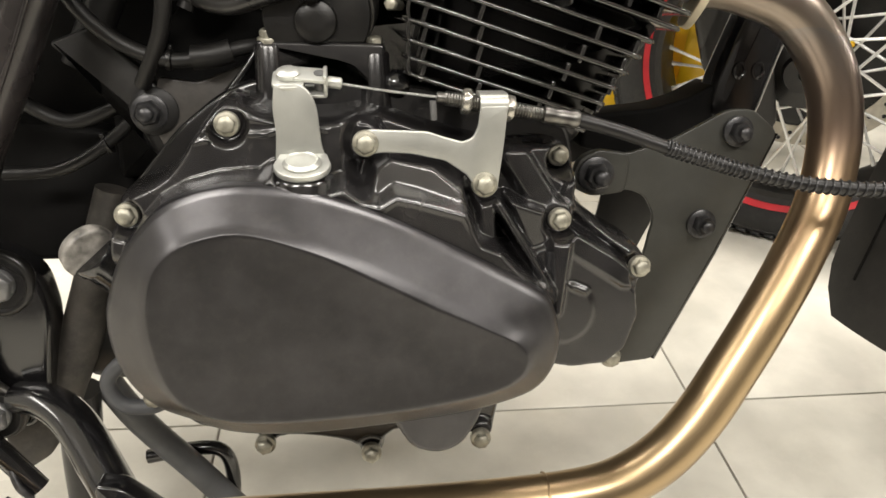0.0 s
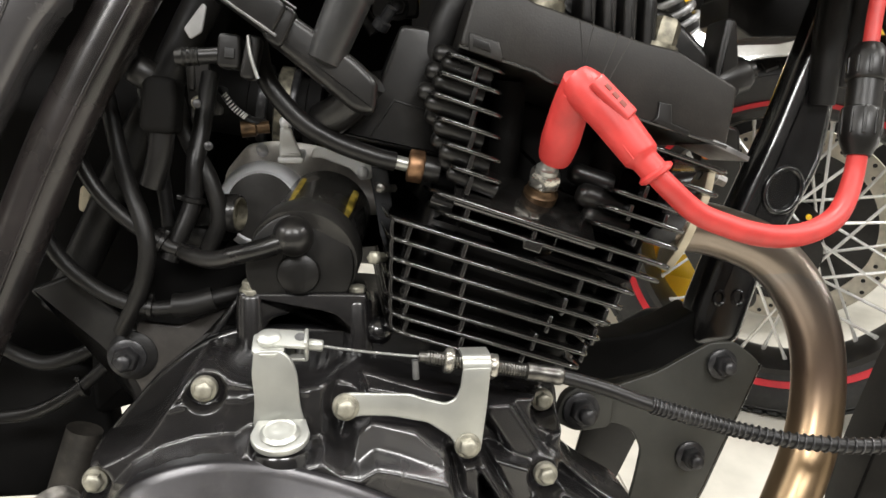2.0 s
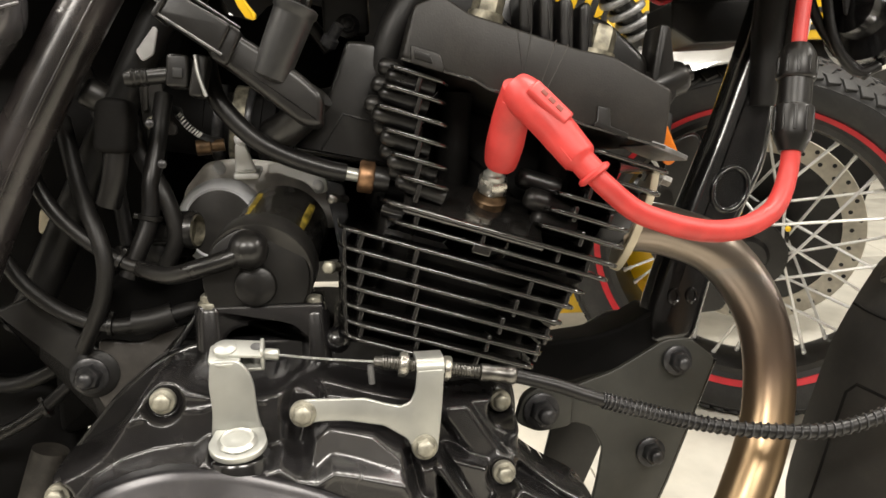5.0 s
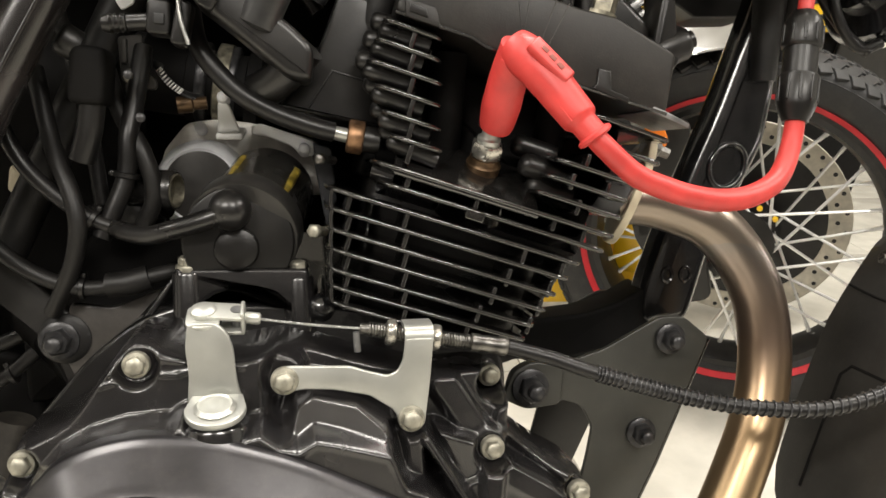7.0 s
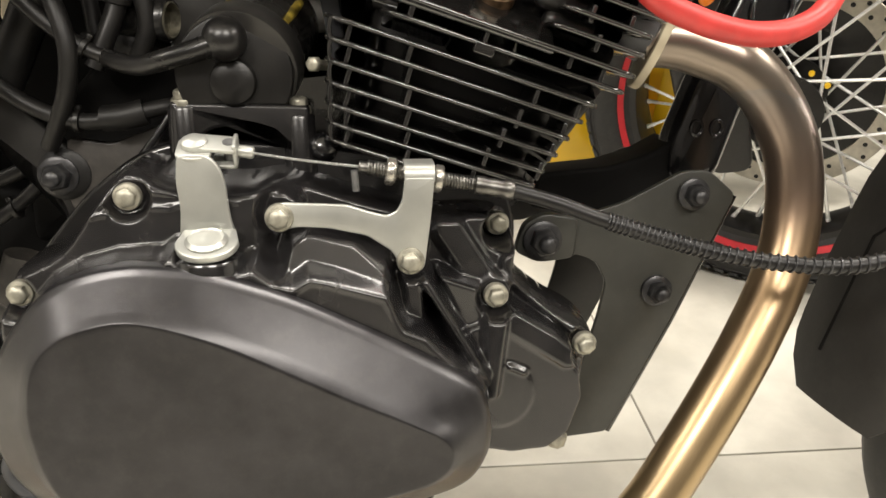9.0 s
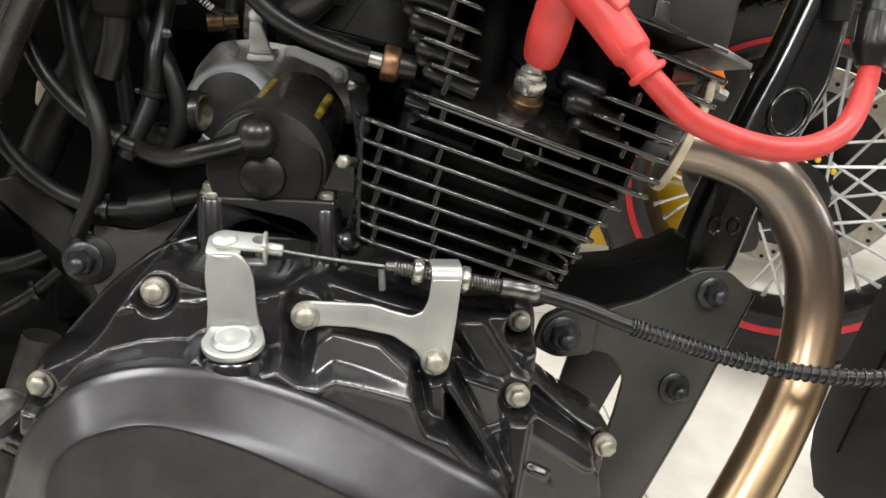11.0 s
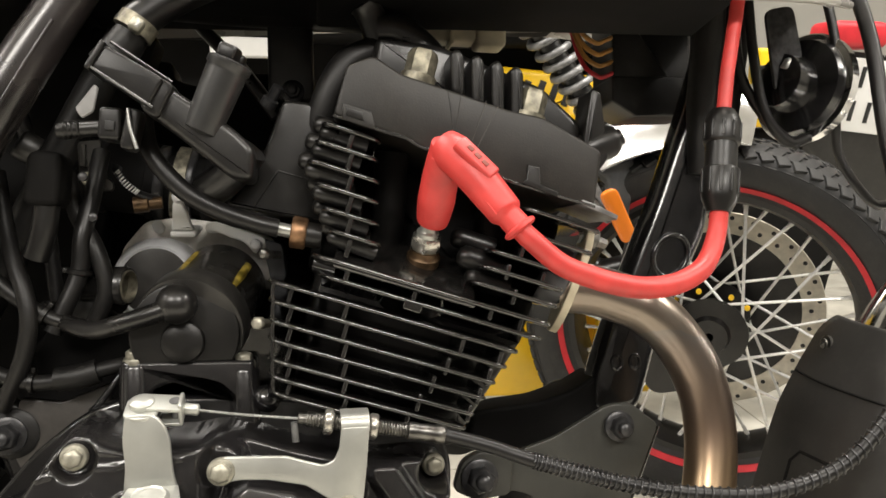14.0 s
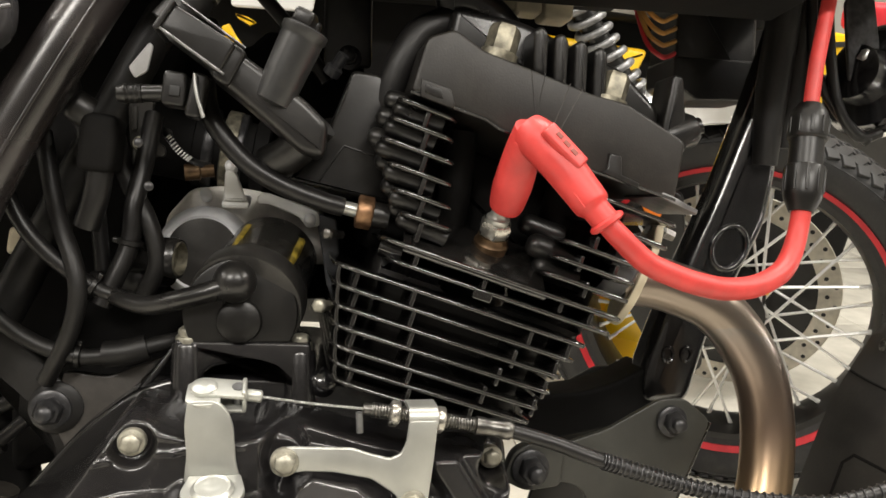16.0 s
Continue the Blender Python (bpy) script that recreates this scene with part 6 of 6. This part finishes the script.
    for k in range(spokes):
        side_ = 1 if k % 2 else -1
        lead_ = 1 if (k // 2) % 2 else -1
        a1 = 2 * math.pi * k / spokes
        a0 = a1 + lead_ * 0.85
        p = m @ Vector((0.058 * math.cos(a0), side_ * 0.044, 0.058 * math.sin(a0)))
        q = m @ Vector(((r_rim - 0.020) * math.cos(a1), side_ * 0.012, (r_rim - 0.020) * math.sin(a1)))
        f = aim(p, q - p)
        piece("spoke", spoke_me, wh, f @ Matrix.Diagonal((1, 1, (q - p).length, 1)))
        piece("nipple", nip, wh, aim(q - (q - p).normalized() * 0.020, q - p))
    # drilled brake disc
    if disc_r:
        y0 = disc_side * 0.066
        holes = 30
        part("brake_disc", wheel_turned(m, [(disc_r - 0.038, y0 - 0.002), (disc_r - 0.001, y0 - 0.002), (disc_r, y0), (disc_r - 0.001, y0 + 0.002), (disc_r - 0.038, y0 + 0.002)], 72), DISC, wh, "drilled steel brake disc")
        hole = mesh_of("hole", revolve([(0.0038, -0.0026), (0.0038, 0.0026)], None, 10), INK)
        for k in range(holes):
            for rr, off in ((disc_r - 0.010, 0.0), (disc_r - 0.024, 0.5)):
                a = 2 * math.pi * (k + off) / holes
                piece("hole", hole, wh, m @ pose(rr * math.cos(a), y0, rr * math.sin(a), 90, 0, 0))
        part("disc_carrier", wheel_turned(m, [(0.045, y0 + 0.004), (0.075, y0 - 0.001), (disc_r - 0.034, y0 + 0.001), (disc_r - 0.034, y0 + 0.004), (0.07, y0 + 0.006), (0.045, y0 + 0.012)], 36), SATIN_BLACK, wh)
    return wh


wheel(moto, FW, 0.312, 0.236, 0.10, False, "front_wheel", 36, -1, 0.15, False)
guard = part("front_mudguard", arc_band(FW, 0.356, 0.106, 26, 150, 0.019, 0.0016, 60, 13, lip=1), CHROME, moto, "chrome front mudguard with rolled edges", smooth=60)
part("rolled_edge", tube([FW @ Vector((-0.3345 * math.cos(a), -0.0560, 0.3345 * math.sin(a))) for a in np.linspace(radians(26), radians(140), 40)], 0.0042, 10, 1), CHROME, guard)
# rubber flap hung on the rear of the mudguard


def flap_point(k, s, out=0.0):
    """A place on the flap: k rows down, s across from -1 to 1."""
    z = 0.208 - 0.0185 * k
    lying = math.sqrt(0.361 ** 2 - max(z, 0.130) ** 2) + 0.16 * max(0.0, 0.130 - z)
    fold = 0.019 * abs(s) ** 2.4 * max(0.45, 1 - k / 14)
    return Vector((fold - lying - out, -0.002 + 0.0014 * k + s * (0.060 - 0.0007 * k) + 0.016 * max(0.0, s), z))


def flap_sheet():
    bm = bmesh.new()
    loops = []
    for k in [0, 0.1, 0.25, 0.5, 0.75] + list(range(1, 14)):
        w = 1 - 0.16 * max(0, 1 - k / 0.9) ** 2 - 0.4 * max(0, (k - 10) / 3) ** 2.5
        ring = [flap_point(k, s * w) for s in np.linspace(-1, 1, 17)]
        back = [p + Vector((0.003, 0, 0)) for p in ring[::-1]]
        loops.append([FW @ p for p in ring + back])
    rings(bm, loops)
    return bm


flap = part("mud_flap", flap_sheet(), FLAPRUBBER, moto, "dark grey rubber mud flap screwed to the mudguard", smooth=60)
for s in (-0.72, 0.72):
    c = FW @ flap_point(1.1, s, 0.0005)
    scr = part("screw", revolve([(0.0066, -0.002), (0.0066, 0.0006), (0.0056, 0.0012), (0.0042, 0.0012), (0.0038, 0.0026), (0.002, 0.003)], aim(c, FW.to_3x3() @ Vector((-0.9, s * 0.35, 0.1))), 20), THREAD, flap)
    part("slot", block((0.005, 0.0012, 0.001), aim(c, FW.to_3x3() @ Vector((-0.9, s * 0.35, 0.1))) @ pose(0, 0, 0.003, 0, 0, 30), 0.0003), INK, scr)
part("fold_line", tube([FW @ flap_point(2.5, s, 0.0002) for s in np.linspace(-0.97, 0.97, 15)], 0.0011, 6, 1), DULL, flap)
part("moulded_panel", tube([FW @ flap_point(5.3, -0.05), FW @ flap_point(5.3, 0.42), FW @ flap_point(5.8, 0.52), FW @ flap_point(11, 0.52)], 0.0014, 6, 1), DULL, flap)

NEAR_TOP, NEAR_WAY = Vector((0.600, 0.576, 0.762)), Vector((0.036, 0.014, -0.097)).normalized()
leg = part("fork_leg", tube([NEAR_TOP - NEAR_WAY * 0.10, NEAR_TOP + NEAR_WAY * 0.11, (0.70, 0.60, 0.55), FW @ Vector((0.0, -0.115, 0.0))], [0.016, 0.018, 0.021, 0.021], 20, 1), SATIN_BLACK, moto, "black telescopic fork leg with a rubber gaiter")
part("gaiter", revolve([(0.0310 + 0.0062 * (0.5 + 0.5 * math.sin(2 * math.pi * q / 6.0)) - 0.00005 * q, 0.0026 * q) for q in range(56)], aim(NEAR_TOP - NEAR_WAY * 0.04, NEAR_WAY), 32), RUBBER, leg, "black ribbed rubber gaiter")

# horn seen from behind, bracket and small cables
HORN = aim((0.478, 0.615, 0.712), (0.88, 0.30, -0.15))
horn = part("horn", revolve([(0.012, -0.035), (0.022, -0.032), (0.024, -0.014), (0.040, -0.010), (0.043, 0.0)], HORN, 36), GLOSS_BLACK, moto, "black disc horn with a chrome rim")
part("rim", revolve([(0.043, -0.003), (0.0475, -0.002), (0.0475, 0.006), (0.040, 0.010), (0.02, 0.012)], HORN, 36), CHROME, horn)
part("bracket", prism(corners([(0.436, 0.775), (0.462, 0.780), (0.470, 0.735), (0.456, 0.700), (0.444, 0.706)], 0.008), 0.602, 0.606, 0.001), DARKBOLT, horn)
part("bracket_bolt", revolve([(0.0075, 0), (0.0075, 0.006), (0.0055, 0.0075)], aim((0.455, 0.601, 0.727), (0, -1, 0)), 6), STEEL, horn)
for line in ([(0.425, 0.61, 0.80), (0.426, 0.605, 0.74), (0.432, 0.60, 0.690), (0.452, 0.60, 0.664), (0.472, 0.60, 0.668)],
             [(0.415, 0.615, 0.78), (0.418, 0.61, 0.72), (0.440, 0.605, 0.680), (0.462, 0.60, 0.660)]):
    part("horn_cable", tube(line, 0.0042, 10, 6), HOSE, horn)
part("brake_hose", tube([(0.488, 0.60, 0.80), (0.492, 0.59, 0.74), (0.490, 0.59, 0.685), (0.500, 0.60, 0.652), (0.530, 0.615, 0.625), (0.560, 0.63, 0.612), (0.60, 0.64, 0.620)], 0.0040, 10, 6), HOSE, moto, "thin black brake hose")

# ---- the yellow motorcycle behind ----
LEAN = pose(0.727, 1.206, 0.318, 6.9, 0, -31.3)
yel = thing("yellow_motorcycle", (0.735, 1.20, 0.0), Matrix(), "yellow and black motorcycle with wire wheels parked behind", "motorcycle")
wheel(yel, LEAN, 0.320, 0.2425, 0.132, True, "rear_wheel", 36, 1, 0.182)
part("mudguard", arc_band(LEAN, 0.405, 0.17, 57, 97, 0.072, 0.002, 50, 15, lip=1), SATIN_CHROME, yel, "chrome mudguard over the tyre", smooth=60)
for k, c in enumerate([(0.03, 0.075), (0.055, 0.060), (-0.02, 0.080)]):
    part("hub_detail", revolve([(0.0045, 0), (0.0045, 0.004), (0.003, 0.006)], LEAN @ pose(c[0], -0.062, c[1], 90), 12), YELLOW, yel, "yellow hub bolt")
part("swing_arm", tube([LEAN @ Vector((0.0, 0.105, 0.0)), LEAN @ Vector((-0.14, 0.105, 0.030)), LEAN @ Vector((-0.34, 0.09, 0.06)), LEAN @ Vector((-0.5, 0.08, 0.08))], [0.028, 0.022, 0.022, 0.022], 16, 4), SATIN_BLACK, yel, "black swing arm")
part("caliper", block((0.075, 0.05, 0.12), LEAN @ pose(-0.135, -0.075, 0.070, 0, -18), 0.012), SATIN_BLACK, yel, "black brake caliper")
part("chain_guard", prism(corners([(-0.16, 0.02), (-0.13, 0.20), (-0.09, 0.22), (-0.08, 0.16), (-0.02, -0.08), (-0.08, -0.10)], 0.02), -0.10, -0.085, 0.003, LEAN), PLASTIC, yel, "grey plastic guard beside the wheel")
refl = part("reflector", prism(corners([(0.466, 0.560), (0.490, 0.571), (0.526, 0.500), (0.508, 0.484)], 0.011), 1.075, 1.087, 0.003), ORANGE, yel, "orange side reflector")
part("reflector_stay", tube([(0.498, 1.09, 0.528), (0.515, 1.14, 0.53), (0.54, 1.19, 0.50)], 0.006, 10, 3), SATIN_BLACK, refl)
SH = [Vector((0.535, 1.25, 0.650)), Vector((0.375, 1.25, 0.848))]
shock = part("shock_absorber", tube(SH, 0.018, 16, 1), SATIN_BLACK, yel, "black shock absorber with a bright spring")
part("spring", coil([SH[0], SH[0].lerp(SH[1], 0.5), SH[1]], 0.0245, 0.0062, 13, 10, 18), DARKSTEEL, shock)
part("foot", revolve([(0.03, -0.02), (0.03, 0.02)], aim(SH[0], SH[1] - SH[0]), 20), SATIN_BLACK, shock)

body2 = part("side_panel", prism(corners([(0.35, 0.63), (0.50, 0.62), (0.58, 0.68), (0.60, 0.728), (0.37, 0.746)], 0.012), 1.36, 1.44, 0.01), YELLOW, yel, "yellow painted side panel")
part("frame_tab", prism(corners([(-0.116, 0.721), (-0.104, 0.7265), (-0.094, 0.709), (-0.082, 0.693), (-0.085, 0.683), (-0.099, 0.688), (-0.110, 0.705)], 0.003), 1.36, 1.375, 0.003), YELLOW, yel, "yellow painted frame tab")
part("frame_tab", prism(corners([(-0.095, 0.742), (-0.075, 0.738), (-0.062, 0.730), (-0.072, 0.7245), (-0.090, 0.734)], 0.002), 1.36, 1.375, 0.003), YELLOW, yel, "yellow painted frame tab")
part("clutch_arm", prism(corners([(-0.142, 0.706), (-0.118, 0.698), (-0.094, 0.678), (-0.105, 0.672), (-0.132, 0.688)], 0.004), 1.30, 1.315, 0.003), ALLOY, yel, "pale alloy lever")
part("shock_mount", prism(corners([(0.488, 0.618), (0.512, 0.632), (0.552, 0.632), (0.572, 0.591), (0.566, 0.500), (0.542, 0.496), (0.523, 0.569), (0.490, 0.581)], 0.008), 1.20, 1.24, 0.008), CASEGREY, yel, "grey cast shock absorber mount")
part("alloy_stay", prism(corners([(0.458, 0.570), (0.481, 0.585), (0.526, 0.508), (0.509, 0.502), (0.472, 0.560)], 0.004), 1.155, 1.17, 0.003), DARKSTEEL, yel, "grey alloy stay")
for bx in (0.40, 0.425, 0.452, 0.478, 0.505):
    part("graphic_bar", block((0.012, 0.004, 0.045), pose(bx, 1.3585, 0.700, 0, 20), 0.001), INK, body2, "black graphic bar")
part("tank", prism(corners([(-0.10, 0.752), (0.025, 0.752), (0.030, 0.784), (-0.10, 0.786)], 0.006), 1.35, 1.40, 0.004), WHITE, yel, "white painted tank edge")
part("seat", prism(corners([(-0.40, 0.786), (0.80, 0.772), (0.86, 0.80), (0.80, 0.86), (-0.40, 0.90)], 0.02), 1.34, 1.52, 0.02), DULL, yel, "black seat")
part("inner_cover", prism(corners([(-0.42, 0.56), (0.88, 0.56), (0.88, 0.80), (-0.42, 0.82)], 0.02), 1.46, 1.50, 0.01), DULL, yel, "dull black inner cover")
part("engine_block", prism(corners([(-0.36, 0.22), (0.14, 0.20), (0.24, 0.34), (0.22, 0.60), (-0.36, 0.60)], 0.02), 1.42, 1.60, 0.01), SATIN_BLACK, yel, "black engine block")
# sheet added so the gaps between the upper spokes look dark
part("spoke_backing", prism(corners([(0.78, 0.20), (1.10, 0.18), (1.16, 0.50), (1.06, 0.64), (0.46, 0.62), (0.46, 0.37)], 0.03), 1.455, 1.50, 0.01), DULL, yel, "dull black sheet added behind the wheel to darken the spoke gaps")
part("lower_panel", prism(corners([(0.33, 0.12), (0.74, 0.11), (0.75, 0.29), (0.64, 0.35), (0.42, 0.34), (0.33, 0.29)], 0.02), 1.41, 1.45, 0.008), YELLOW, yel, "yellow lower panel")
part("wheel_side_panel", prism(corners([(-0.215, -0.125), (-0.050, -0.130), (-0.045, 0.010), (-0.10, 0.050), (-0.20, 0.040)], 0.015), 0.050, 0.056, 0.002, LEAN), YELLOW, yel, "yellow panel behind the spokes")
tail = part("tail_panel", prism(corners([(0.90, 0.64), (1.02, 0.64), (1.04, 0.78), (0.90, 0.79)], 0.01), 1.42, 1.46, 0.006), YELLOW, yel, "yellow tail panel with black bars")
for k in range(4):
    part("graphic_bar", block((0.13, 0.004, 0.010), pose(0.965, 1.4185, 0.668 + 0.030 * k, 0, -6), 0.001), INK, tail, "black graphic bar")
PL = pose(1.125, 1.40, 0.700, 8, 6, -8)
plate2 = part("number_plate", block((0.19, 0.003, 0.14), PL, 0.002), WHITE, yel, "white number plate with dark unreadable bars")
for bx, bz, w in ((-0.055, 0.035, 0.024), (-0.025, 0.035, 0.024), (0.0, 0.035, 0.010), (0.03, 0.035, 0.024), (0.06, 0.035, 0.024), (-0.06, -0.03, 0.024), (-0.028, -0.03, 0.024), (0.004, -0.03, 0.024), (0.036, -0.03, 0.024), (0.066, -0.03, 0.018)):
    part("bar", block((w * 0.36, 0.002, 0.040), PL @ pose(bx, -0.0022, bz), 0.0008), INK, plate2)
part("plate_holder", block((0.22, 0.012, 0.30), PL @ pose(0.01, 0.014, -0.07), 0.004), SATIN_BLACK, yel, "black plate holder")
part("rear_indicator", revolve([(0.012, 0), (0.028, 0.02), (0.030, 0.04), (0.02, 0.05)], aim((1.30, 1.38, 0.74), (0.1, -1, 0)), 20), ORANGE, yel, "orange rear indicator")
part("tail_lamp", block((0.12, 0.08, 0.05), pose(1.08, 1.42, 0.815), 0.012), REDRIM, yel, "red tail lamp")
part("stand_tube", tube([(0.2, 1.30, 0.30), (0.1, 1.28, 0.12), (0.05, 1.25, 0.012)], 0.012, 12, 4), SATIN_BLACK, yel, "black stand")
# ---- floor tiles ----
TS, JOINT = 0.60, 0.0025
tile_me = mesh_of("tile", block((TS - JOINT, TS - JOINT, 0.010), None, 0.0012), TILE)
ox, oy = 0.416, 0.757
for i in range(-8, 7):
    for j in range(-8, 6):
        cx, cy = ox + (i + 0.5) * TS, oy + (j + 0.5) * TS
        if X0 - 0.25 < cx < X1 + 0.25 and Y0 - 0.25 < cy < Y1 + 0.25:
            piece("tile", tile_me, floor, pose(cx, cy, -0.005, 0, 0, 90 * ((i * 3 + j * 5) % 4)))
